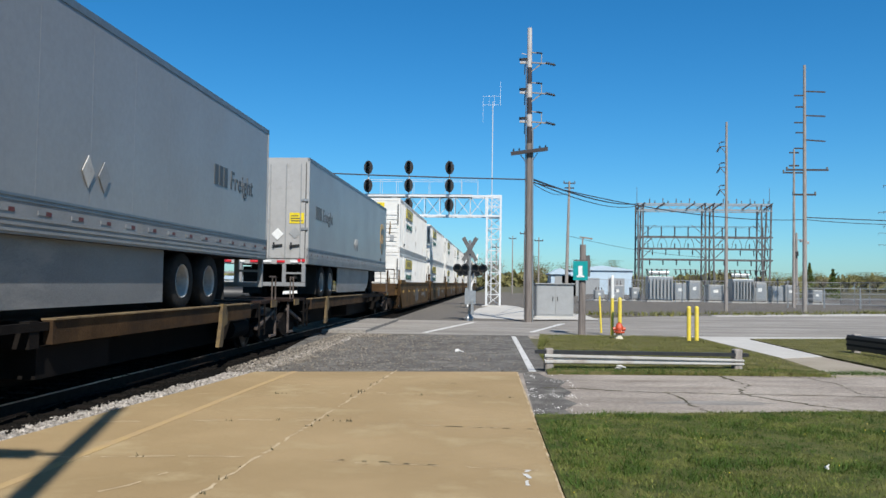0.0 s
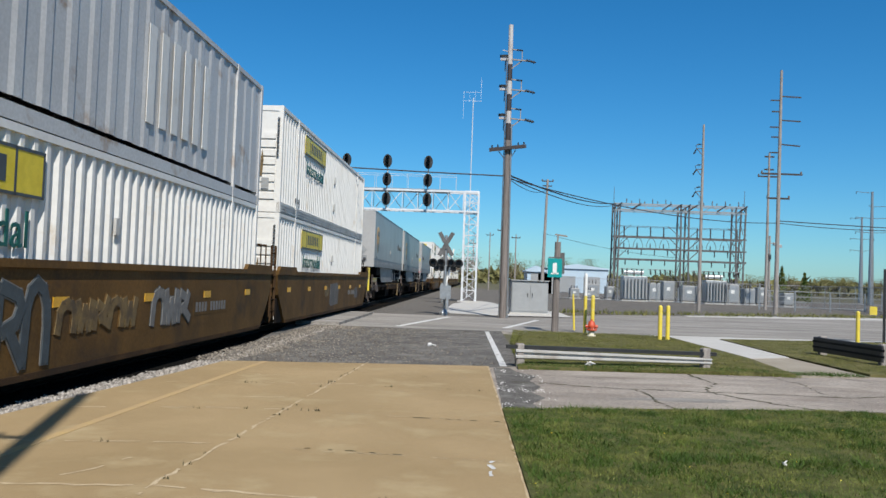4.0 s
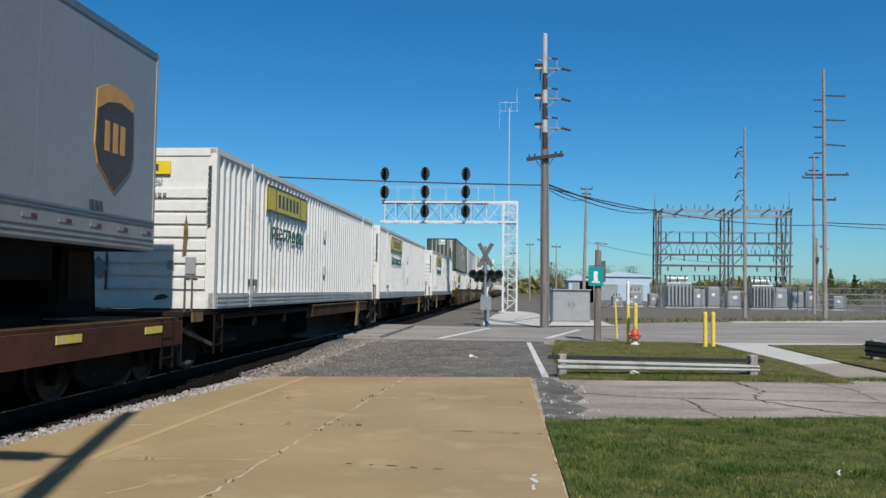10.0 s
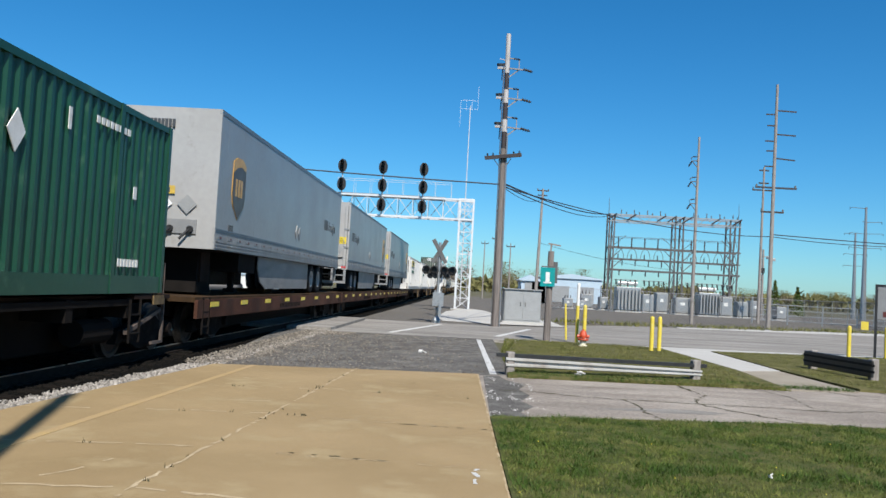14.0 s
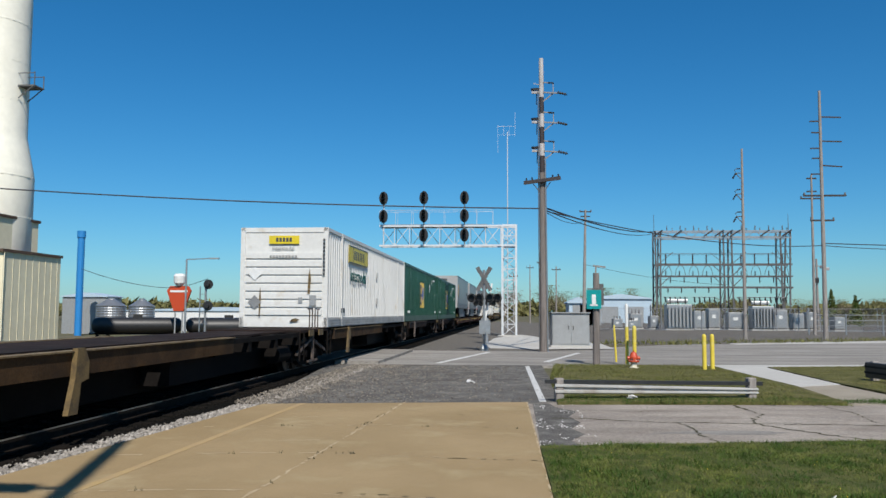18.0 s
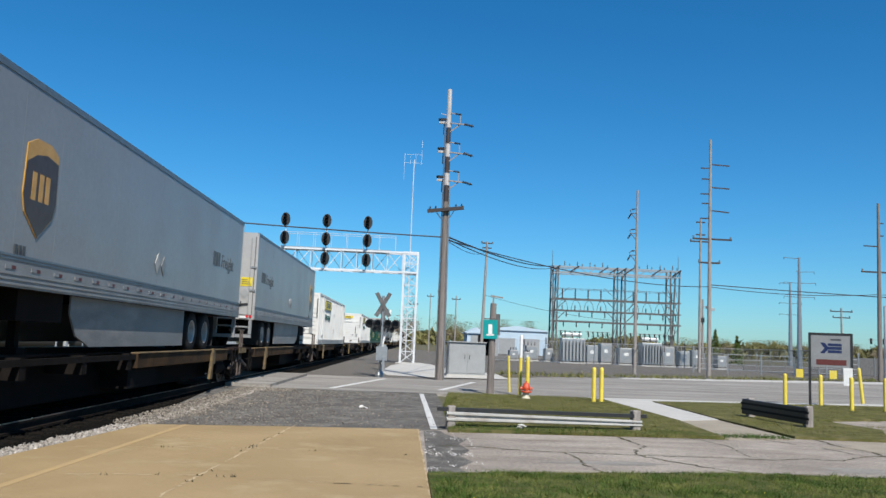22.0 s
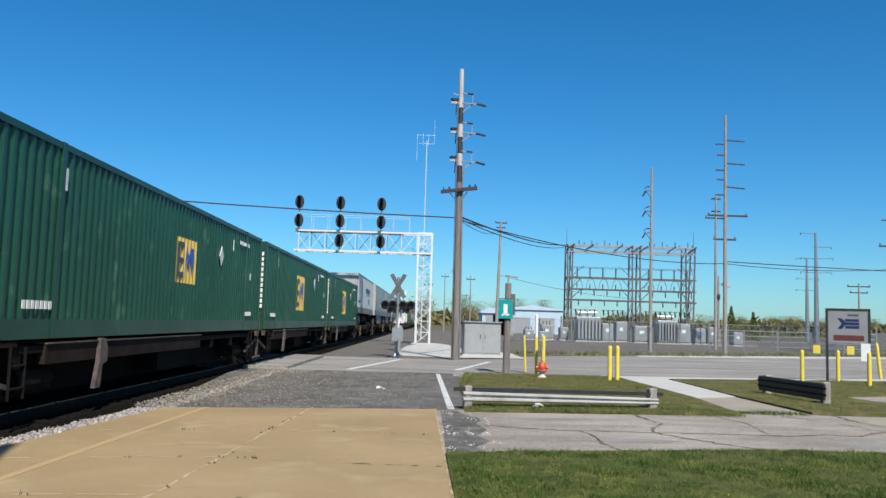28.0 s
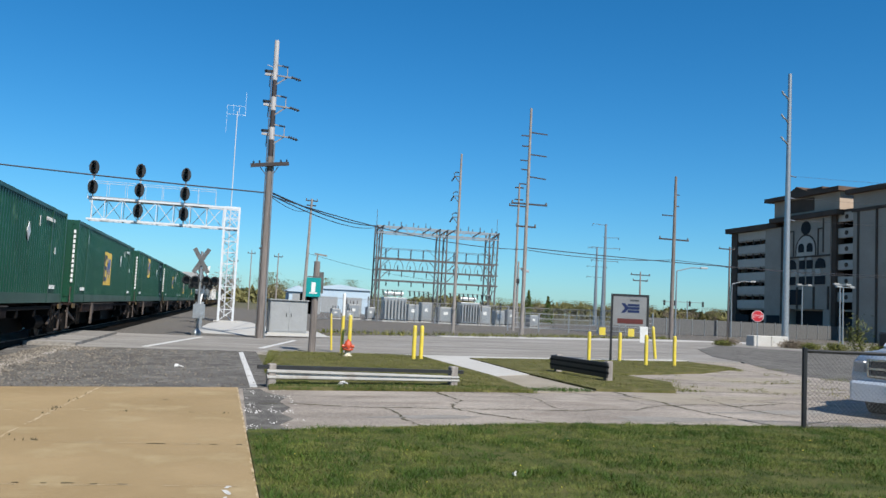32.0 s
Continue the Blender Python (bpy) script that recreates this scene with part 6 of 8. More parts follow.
        tube(bm, (arm * 0.6, 0, h), (arm, 0, h), 0.05, None, 6)
    else:
        bar(bm, (-0.8, 0, h - 0.4), (0.8, 0, h - 0.4), 0.08)
    part("post", bm, "galv", s)
    for e in ((arm,) if arm else (-0.8, 0.8)):
        bm = B()
        rbox(bm, e - 0.1, e + 0.6, -0.16, 0.16, h - (0.06 if arm else 0.46), h + (0.1 if arm else -0.26), 0.04)
        part("lamp_head", bm, "cabinet", s)
tl = thing("traffic_signal", "traffic signals on a long mast arm", "traffic signal", pose(84, 140, -0.1) @ Matrix.Scale(0.9, 4))
bm = B()
tube(bm, (0, 0, 0), (0, 0, 6.2), 0.14, 0.1, 8)
bar(bm, (-6, 0, 5.8), (4, 0, 5.9), 0.1)
part("mast", bm, "galv", tl)
for x in (-5.5, -3, 0.5, 3.6):
    bm = B()
    rbox(bm, x - 0.2, x + 0.2, -0.25, 0.0, 5.0, 6.1, 0.04)
    part("signal_head", bm, "black", tl)


tall_pole(55.8, 84, 10.6, [(10.3, -1.4, 0.6, 0), (8.2, -0.5, 0.5, 0)], "wooden pole beside the parking garage", 0, 0.17, "pole")


def pickup(m):
    """A parked pickup; its front looks to -y, with the front axle near the origin."""
    t = thing("pickup_truck", "silver pickup truck parked behind the chain link fence", "pickup truck", m)
    bm = B()
    prof = [(0.0, 0.45), (-0.02, 0.72), (0.0, 1.08), (0.25, 1.18), (1.35, 1.24), (1.45, 1.26), (1.6, 1.28), (3.9, 1.28), (5.75, 1.26), (5.8, 0.6), (5.7, 0.45)]
    wall_plate(bm, prof, -0.98, 0.98)
    bmesh.ops.bevel(bm, geom=[e for e in bm.edges if abs(e.verts[0].co.x - e.verts[1].co.x) < 1e-4], offset=0.09, segments=3, affect="EDGES")
    body = part("body", bm, "truckpaint", t, smooth=True)
    bm = B()
    v = []
    for x, y0, y1, z in ((0.93, 1.4, 3.95, 1.26), (0.76, 2.15, 3.7, 1.88)):
        v.append([bm.verts.new(p) for p in ((-x, y0, z), (x, y0, z), (x, y1, z), (-x, y1, z))])
    for k in range(4):
        bm.faces.new((v[0][k], v[0][(k + 1) % 4], v[1][(k + 1) % 4], v[1][k]))
    bm.faces.new(v[1])
    part("cab_glass", bm, "glassd", t, "dark windscreen and side glass")
    bm = B()
    box(bm, -0.78, 0.78, 2.1, 3.75, 1.86, 1.92)
    for s in (-1, 1):
        bar(bm, (s * 0.93, 1.38, 1.27), (s * 0.77, 2.12, 1.88), 0.07)
        bar(bm, (s * 0.93, 3.97, 1.27), (s * 0.77, 3.72, 1.88), 0.09)
        bar(bm, (s * 0.94, 2.9, 1.27), (s * 0.77, 2.95, 1.88), 0.08)
    part("roof", bm, "truckpaint", t)
    bm = B()
    rbox(bm, -0.64, 0.64, -0.07, -0.0, 0.72, 1.06, 0.03)
    g = part("grille", bm, "black", t, "black grille with bright surround")
    bm = B()
    for z in (0.735, 1.03):
        box(bm, -0.68, 0.68, -0.09, -0.05, z, z + 0.035)
    for x in (-0.68, 0.645):
        box(bm, x, x + 0.035, -0.09, -0.05, 0.735, 1.065)
    box(bm, -0.02, 0.02, -0.09, -0.05, 0.74, 1.05)
    box(bm, -0.66, 0.66, -0.09, -0.05, 0.87, 0.91)
    part("surround", bm, "chrome", g)
    for s in (-1, 1):
        bm = B()
        a, b = sorted((s * 0.72, s * 0.95))
        rbox(bm, a, b, -0.05, 0.02, 0.82, 1.02, 0.03)
        part("headlight", bm, "silver", t, "clear headlight")
    bm = B()
    rbox(bm, -0.97, 0.97, -0.16, 0.1, 0.30, 0.66, 0.05)
    part("bumper", bm, "truckpaint", t, "bright front bumper")
    bm = B()
    box(bm, -0.3, 0.3, -0.17, -0.16, 0.5, 0.62)
    part("plate_bar", bm, "ink", t)
    for s in (-1, 1):
        for y in (0.95, 4.6):
            bm = B()
            tube(bm, (s * 0.74, y, 0.39), (s * 0.99, y, 0.39), 0.39, 0.39, 24)
            w = part("wheel", bm, "rubber", t)
            bm = B()
            tube(bm, (s * 0.98, y, 0.39), (s * 1.0, y, 0.39), 0.25, 0.22, 18)
            part("rim", bm, "chrome", w)
        bm = B()
        rbox(bm, min(s * 0.98, s * 1.22), max(s * 0.98, s * 1.22), 1.75, 1.9, 1.28, 1.56, 0.03)
        part("mirror", bm, "black", t)
    return t


pickup(Matrix.Translation((11.7, 12.05, -0.02)) @ Matrix.Rotation(radians(-64), 4, "Z"))

for k, (x, y, r) in enumerate(((39.5, 51.5, 0.6), (42.5, 50.5, 0.6), (44.6, 50.8, 1.9), (36.5, 55.0, 0.5), (47.5, 51.0, 0.6), (33.8, 51.5, 0.4), (41.2, 53.0, 0.5), (40.6, 50.8, 0.5), (46.2, 50.2, 0.7))):
    rs = np.random.RandomState(60 + k)
    n = 1600
    c = rs.normal(0, r * 0.42, (n, 3)) * ((1.7, 1.2, 0.55) if r < 1.5 else (0.5, 0.5, 1.0)) + (0, 0, r * 0.4)
    c[:, 2] = np.abs(c[:, 2])
    d1 = rs.normal(size=(n, 3)) * 0.045
    d2 = rs.normal(size=(n, 3)) * 0.04
    v = np.stack([c - d1, c + d2, c + d1], 1).reshape(-1, 3)
    me = bpy.data.meshes.new("shrub")
    me.from_pydata(v.tolist(), [], [(3 * i, 3 * i + 1, 3 * i + 2) for i in range(n)])
    me.materials.append(M["mown" if k % 3 else "twig"])
    ob = new("shrub", me)
    ob.location = (x, y, -0.05)
    tagged(ob, "ragged roadside shrub beside the barrier", "shrub", group="roadside shrubs")


# ---------------------------------------------------------------- trees and scrub
def tree(x, y, h, spread, seed, material, label):
    rn = random.Random(seed)
    t = thing("tree", label, "tree", pose(x, y, -0.1, 0, 0, rn.uniform(0, 360)))
    bm = B()
    tube(bm, (0, 0, 0), (0, 0, h * 0.45), h * 0.022, h * 0.014, 7)
    tips = []
    for k in range(9):
        a = rn.uniform(0, 6.28)
        z0 = h * rn.uniform(0.25, 0.5)
        tip = Vector((spread * rn.uniform(0.3, 0.9) * math.cos(a), spread * rn.uniform(0.3, 0.9) * math.sin(a), h * rn.uniform(0.55, 0.98)))
        tube(bm, (0, 0, z0), tip, h * 0.010, h * 0.003, 5)
        tips.append(tip)
    part("trunk", bm, "bark", t)
    rs = np.random.RandomState(seed)
    n = 1500
    k = rs.randint(0, len(tips), n)
    c = np.array([tuple(q) for q in tips])[k] + rs.normal(0, spread * 0.22, (n, 3)) * (1, 1, 0.8)
    c[:, 2] = np.clip(c[:, 2], h * 0.2, h * 1.02)
    r = rs.uniform(0.02, 0.05, n) * h * 0.55
    d1 = rs.normal(size=(n, 3))
    d1 /= np.linalg.norm(d1, axis=1)[:, None]
    d2 = np.cross(d1, rs.normal(size=(n, 3)))
    d2 /= np.linalg.norm(d2, axis=1)[:, None]
    v = np.stack([c - d1 * r[:, None], c + d2 * r[:, None] * 0.7, c + d1 * r[:, None]], 1).reshape(-1, 3)
    me = bpy.data.meshes.new("crown")
    me.from_pydata(v.tolist(), [], [(3 * i, 3 * i + 1, 3 * i + 2) for i in range(n)])
    me.materials.append(M[material])
    cr = new("crown", me)
    cr.parent = t
    return t


protos = [tree(-3.0, 190, 7, 3.4, 11, "twig", "bare budding tree on the horizon"), tree(6.5, 190, 8, 4.2, 12, "leaf", "young leafing tree beyond the road"),
          tree(17, 260, 8.5, 5, 13, "leaf", "young leafing tree beyond the road"), tree(26, 255, 8, 5, 14, "twig", "bare budding tree on the horizon")]
rt = random.Random(8)
for k in range(70):
    x = rt.uniform(60, 420)
    y = 400 + rt.uniform(-30, 60) - 0.25 * x
    if abs(x - 85) < 14 and y < 120:
        continue
    copy_thing(protos[k % 4], pose(x, y, -0.1, 0, 0, rt.uniform(0, 360)))
for k in range(14):
    copy_thing(protos[k % 4], pose(rt.uniform(-250, -40), rt.uniform(360, 430), -2.8, 0, 0, rt.uniform(0, 360)))
for x, y in ((-1.8, 150), (10, 210), (21, 210), (28.5, 215)):
    copy_thing(protos[0 if x < 12 else 1], pose(x, y, -0.1, 0, 0, rt.uniform(0, 360)))
# a far belt of woods
rs = np.random.RandomState(21)
n = 26000
ang = rs.uniform(radians(-75), radians(75), n)
dist = rs.uniform(420, 520, n)
hgt = np.array([6.0 + 4 * noise.noise((a * 14, 0, 0)) + 2.0 * noise.noise((a * 60, 4, 0)) for a in ang]) * np.sqrt(rs.uniform(0, 1, n))
c = np.stack([dist * np.sin(ang), dist * np.cos(ang), hgt - 0.2], 1)
d1 = rs.normal(size=(n, 3)) * 1.5
d2 = rs.normal(size=(n, 3)) * 1.2
v = np.stack([c - d1, c + d2, c + d1], 1).reshape(-1, 3)
v[:, 2] = np.maximum(v[:, 2], np.where(v[:, 0] < -30, -2.75, -0.1))
me = bpy.data.meshes.new("far_woods")
me.from_pydata(v.tolist(), [], [(3 * i, 3 * i + 1, 3 * i + 2) for i in range(n)])
me.materials.append(M["leaf"])
tagged(new("far_woods", me), "low belt of spring woods on the horizon", "woods", kind="stuff")


# ---------------------------------------------------------------- the train
SPEED = 14.55
LEN, HW = 16.15, 1.295
MOVING = []


def corrugated(bm, x, y0, y1, z0, z1, pitch, depth, out, mi=0, flat=0.5):
    """A sheet with upright trapezoid ribs, in a plane of constant x that looks to out."""
    y, pts = y0, []
    n = max(1, round((y1 - y0) / pitch))
    p = (y1 - y0) / n
    for k in range(n):
        a = y0 + k * p
        pts += [(a, 0), (a + p * flat * 0.5, 0), (a + p * (flat * 0.5 + 0.12), depth), (a + p * (1 - 0.12 - flat * 0.12), depth), (a + p * 0.97, 0)]
    pts.append((y1, 0))
    rows = [[bm.verts.new((x - out * d, yy, z)) for yy, d in pts] for z in (z0, z1)]
    for i in range(len(pts) - 1):
        q = (rows[0][i], rows[0][i + 1], rows[1][i + 1], rows[1][i])
        bm.faces.new(q if out > 0 else q[::-1]).material_index = mi


def mark(name, parent, mat, y0, y1, z0, z1, off=0.012, label=""):
    bm = B()
    box(bm, HW - 0.004, HW + off, y0, y1, z0, z1)
    return part(name, bm, mat, parent, label)


def bars_side(parent, mat, y0, z0, w, h, n, gap=0.35, name="lettering"):
    """Unreadable lettering as plain bars on the near side."""
    bm = B()
    p = w / n
    for k in range(n):
        box(bm, HW, HW + 0.01, y0 + k * p, y0 + k * p + p * (1 - gap), z0, z0 + h)
    return part(name, bm, mat, parent)


def bars_end(parent, mat, x0, z0, w, h, n, gap=0.35, upright=False, name="lettering"):
    bm = B()
    e = -LEN / 2
    for k in range(n):
        if upright:
            box(bm, x0, x0 + w, e - 0.045, e - 0.03, z0 - (k + 1) * h / n, z0 - (k + gap) * h / n)
        else:
            box(bm, x0 + k * w / n, x0 + (k + 1 - gap) * w / n, e - 0.045, e - 0.03, z0, z0 + h)
    return part(name, bm, mat, parent)


def diamond(parent, y, z, r, mat="white"):
    bm = B()
    wall_plate(bm, [(y, z - r), (y + r * 0.75, z), (y, z + r), (y - r * 0.75, z)], HW - 0.002, HW + 0.012)
    return part("placard", bm, mat, parent)


def end_diamond(parent, x, z, r, mat="white", at=-LEN / 2):
    bm = B()
    e = at - 0.03
    v = [bm.verts.new((a, e - 0.012, b)) for a, b in ((x, z - r), (x + r, z), (x, z + r), (x - r, z))]
    w = [bm.verts.new((q.co.x, e, q.co.z)) for q in v]
    bm.faces.new(v)
    bm.faces.new(w[::-1])
    for k in range(4):
        bm.faces.new((v[k], v[(k + 1) % 4], w[(k + 1) % 4], w[k]))
    return part("placard", bm, mat, parent)


def container(kind, label, emblem=(-1.8, 0.72, 1.9, 1.43)):
    """A 53-foot box; its foot is at z = 0, its length along y."""
    c = thing("shipping_container", label, "container")
    H, e = 2.9, LEN / 2
    side, post, pitch, depth = {"white": ("boxwhite", "boxwhite", 0.30, 0.05), "silver": ("boxgrey", "boxwhite", 0.62, 0.022), "green": ("boxgreen", "boxgreen", 0.25, 0.035),
                                "olive": ("boxolive", "faded", 0.60, -0.03)}[kind]
    endmat = {"white": "boxwhite", "silver": "boxwhite", "green": "boxgreen", "olive": "boxolive_end"}[kind]
    for s in (-1, 1):
        bm = B()
        if depth > 0:
            corrugated(bm, s * (HW - 0.015), -e + 0.12, e - 0.12, 0.28, H - 0.1, pitch, depth, s)
        else:
            box(bm, s * HW - s * 0.05, s * HW - s * 0.02, -e + 0.1, e - 0.1, 0.2, H - 0.1)
        part("side_wall", bm, side, c)
        if depth < 0:
            # Ribs are paler than the wall: sunlight on their edges put into colour.
            n = 26
            for k in range(1, n):
                y = -e + LEN * k / n
                bm = B()
                box(bm, s * HW - s * 0.045, s * HW, y - 0.022, y + 0.022, 0.2, H - 0.1)
                part("rib", bm, "faded", c)
        bm = B()
        box(bm, s * HW - (0.1 if s > 0 else -0.0), s * HW + (0.0 if s > 0 else 0.1), -e, e, H - 0.1, H)
        part("top_rail", bm, side, c)
        bm = B()
        box(bm, s * HW - (0.09 if s > 0 else -0.0), s * HW + (0.0 if s > 0 else 0.09), -e, e, 0.0, 0.28 if kind in ("white", "green") else 0.2)
        rl = part("bottom_rail", bm, "railgrey" if kind == "white" else side, c)
        if s > 0 and kind == "white":
            for zz in (0.04, 0.12, 0.2):
                bm = B()
                box(bm, HW, HW + 0.012, -e + 0.2, e - 0.2, zz, zz + 0.03)
                part("groove_bead", bm, "railgrey", rl)
            for k in range(12):
                bm = B()
                y = -e + 0.8 + k * (LEN - 1.6) / 11
                box(bm, HW, HW + 0.014, y - 0.12, y + 0.12, 0.075, 0.115)
                part("reflector", bm, "cabinet", rl)
        for y in (-e, -6.1, 6.1 - 0.12, e - 0.12):
            bm = B()
            box(bm, s * HW - (0.12 if s > 0 else 0.012), s * HW + (0.012 if s > 0 else 0.12), y, y + 0.12, 0, H + 0.005)
            part("post", bm, side, c)
    bm = B()
    box(bm, -HW + 0.1, HW - 0.1, -e + 0.02, e - 0.02, H - 0.06, H - 0.02)
    part("roof", bm, side, c)
    bm = B()
    box(bm, -HW + 0.05, HW - 0.05, -e + 0.05, e - 0.05, 0.05, 0.2)
    part("floor", bm, "frame", c)
    for s in (-1, 1):
        bm = B()
        y = s * e
        box(bm, -HW + 0.1, HW - 0.1, min(y - s * 0.06, y - s * 0.02), max(y - s * 0.06, y - s * 0.02), 0.1, H - 0.08)
        wl = part("end_wall", bm, endmat, c)
        bm = B()
        box(bm, -HW + 0.1, HW - 0.1, min(y, y - s * 0.1), max(y, y - s * 0.1), H - 0.14, H)
        part("header", bm, endmat, c)
        bm = B()
        box(bm, -HW + 0.1, HW - 0.1, min(y, y - s * 0.1), max(y, y - s * 0.1), 0, 0.16)
        part("end_sill", bm, endmat, c)
        if kind == "white":
            for k in range(8):
                z = 0.35 + k * 0.235
                bm = B()
                box(bm, -HW + 0.16, HW - 0.16, min(y - s * 0.02, y + s * 0.015), max(y - s * 0.02, y + s * 0.015), z, z + 0.16)
                part("end_rib", bm, endmat, wl)
        elif kind in ("olive", "silver"):
            for k in range(6):
                x = -HW + 0.42 + k * 0.35
                bm = B()
                box(bm, x, x + 0.11, min(y - s * 0.02, y + s * 0.02), max(y - s * 0.02, y + s * 0.02), 0.2, H - 0.14)
                part("end_rib", bm, "faded" if kind == "olive" else "boxwhite", wl)
        else:
            for k in range(8):
                x = -HW + 0.2 + k * 0.29
                bm = B()
                box(bm, x, x + 0.14, min(y - s * 0.02, y + s * 0.015), max(y - s * 0.02, y + s * 0.015), 0.2, H - 0.14)
                part("end_rib", bm, endmat, wl)
    if kind == "white":
        lg = mark("name_panel", c, "logo_yellow", -5.1, -1.75, 2.06, 2.64, 0.012, "yellow name panel with black border")
        bm = B()
        for yy in (-5.1, -4.45, -2.4, -1.79):
            box(bm, HW + 0.012, HW + 0.018, yy, yy + 0.04, 2.06, 2.64)
        for zz in (2.06, 2.60):
            box(bm, HW + 0.012, HW + 0.018, -5.1, -1.75, zz, zz + 0.04)
        for k in range(6):
            box(bm, HW + 0.012, HW + 0.018, -4.25 + k * 0.3, -4.25 + k * 0.3 + 0.17, 2.2, 2.5)
        part("panel_mark", bm, "ink", lg)
        lettering("word", "Intermodal", 0.64, "tealtext", c, pose(HW + 0.006, -4.85, 1.46) @ SIDE, "teal green lettering")
        ep = None
        bm = B()
        box(bm, -0.45, 0.45, -e - 0.035, -e - 0.02, 2.42, 2.66)
        ep = part("name_panel", bm, "logo_yellow", c)
        bm = B()
        for k in range(5):
            box(bm, -0.24 + k * 0.1, -0.17 + k * 0.1, -e - 0.04, -e - 0.035, 2.48, 2.6)
        part("panel_mark", bm, "ink", ep)
        lettering("word", "Intermodal", 0.15, "cabinet", c, pose(-0.36, -e - 0.02, 2.25) @ BACK)
        bars_end(c, "skirt", -0.42, 2.02, 0.84, 0.06, 9)
        bars_end(c, "ink", HW - 0.13, 2.6, 0.06, 1.1, 10, 0.3, True)
        end_diamond(c, -0.85, 1.55, 0.2)
        end_diamond(c, -0.85, 0.72, 0.2, "skirt")
        for x, z, w, h in ((0.78, 0.62, 0.2, 0.3), (0.45, 0.7, 0.12, 0.16)):
            bm = B()
            box(bm, x, x + w, -e - 0.042, -e - 0.03, z, z + h)
            part("sticker", bm, "cabinet", c, "grey data sticker")
        for x, z, w, h in ((0.72, 0.95, 0.10, 0.75), (-0.72, 0.3, 0.06, 0.9), (0.2, 0.14, 0.3, 0.12)):
            bm = B()
            v = [(x, z), (x + w * 0.7, z + 0.02), (x + w, z + h * 0.6), (x + w * 0.6, z + h), (x + w * 0.2, z + h * 0.7)]
            lo = [bm.verts.new((a, -e - 0.0405, b)) for a, b in v]
            bm.faces.new(lo)
            part("grime_streak", bm, "ochre", c, "brown rust and grime streak")
        bars_side(c, "ink", -6.2, 0.42, 0.6, 0.14, 4)
        bm = B()
        box(bm, HW - 0.02, HW + 0.02, 0.3, 0.42, 0.75, 1.0)
        part("patch", bm, "railgrey", c)
        bm = B()
        box(bm, HW - 0.02, HW + 0.02, 0.3, 0.42, 1.75, 2.0)
        part("patch", bm, "railgrey", c)
    elif kind == "green":
        ey, ez, ew, eh = emblem
        pp = (LEN - 0.24) / round((LEN - 0.24) / pitch)          # the panel follows the ribs
        ey = -e + 0.12 + pp * round((ey + e - 0.12) / pp)
        ew = pp * round(ew / pp)
        bm = B()
        corrugated(bm, HW - 0.010, ey, ey + ew, ez, ez + eh, pp, depth, 1)
        lg = part("emblem_panel", bm, "gold", c, "gold square emblem panel")
        fy, fz = lambda a: ey + ew * a, lambda a: ez + eh * a
        for ya, yb, za, zb in ((0.06, 0.16, 0.12, 0.9), (0.16, 0.38, 0.12, 0.24), (0.16, 0.36, 0.45, 0.56), (0.16, 0.38, 0.78, 0.9)):
            bm = B()
            box(bm, HW - 0.012, HW - 0.004, fy(ya), fy(yb), fz(za), fz(zb))
            part("emblem_mark", bm, "ink", lg)
        bm = B()
        wall_plate(bm, [(fy(a), fz(b)) for a, b in ((0.42, 0.15), (0.52, 0.6), (0.62, 0.3), (0.72, 0.62), (0.8, 0.2), (0.9, 0.55), (0.86, 0.8), (0.7, 0.82), (0.6, 0.62), (0.5, 0.85))], HW - 0.012, HW - 0.004)
        part("emblem_swoosh", bm, "blue", lg)

        bars_side(c, "white", 5.2, 2.45, 1.2, 0.1, 8)
        bars_side(c, "white", -7.0, 0.42, 0.9, 0.12, 7)
        bars_side(c, "white", 6.2, 0.42, 0.8, 0.12, 7)
        bars_side(c, "white", 6.6, 1.5, 0.18, 0.2, 1)
        bars_side(c, "white", -6.0, 2.2, 0.16, 0.34, 1)
        bars_side(c, "white", 4.4, 2.2, 0.12, 0.3, 1)
        diamond(c, 3.2, 1.95, 0.26)
        bars_end(c, "white", HW - 0.14, 2.6, 0.07, 1.9, 11, 0.3, True)
        bars_end(c, "white", -0.9, 0.7, 0.5, 0.16, 4)
    elif kind == "olive":
        lg = mark("emblem_panel", c, "faded", 3.4, 4.8, 1.9, 2.75, 0.014, "faded emblem panel")
        bm = B()
        box(bm, HW + 0.014, HW + 0.018, 3.5, 3.65, 2.0, 2.65)
        for z in (2.0, 2.28, 2.55):
            box(bm, HW + 0.014, HW + 0.018, 3.65, 3.95, z, z + 0.1)
        part("emblem_mark", bm, "ink", lg)
        diamond(c, 0.8, 1.5, 0.28)
        bars_side(c, "white", 0.4, 2.2, 0.6, 0.3, 1)
        bars_side(c, "faded", -4.9, 0.35, 0.7, 0.16, 1)
        bm = B()
        box(bm, -0.25, 0.33, -e - 0.05, -e - 0.04, 2.35, 2.78)
        ep = part("emblem_panel", bm, "white", c)
        bm = B()
        box(bm, -0.2, -0.13, -e - 0.055, -e - 0.05, 2.42, 2.7)
        for z in (2.42, 2.53, 2.64):
            box(bm, -0.13, -0.03, -e - 0.055, -e - 0.05, z, z + 0.06)
        part("emblem_mark", bm, "ink", ep)
        bm = B()
        box(bm, 0.02, 0.27, -e - 0.055, -e - 0.05, 2.46, 2.6)
        part("emblem_swoosh", bm, "cabinet", ep)
        bm = B()
        box(bm, -0.82, -0.36, -e - 0.05, -e - 0.04, 1.2, 1.6)
        box(bm, -0.3, -0.05, -e - 0.05, -e - 0.04, 1.16, 1.32)
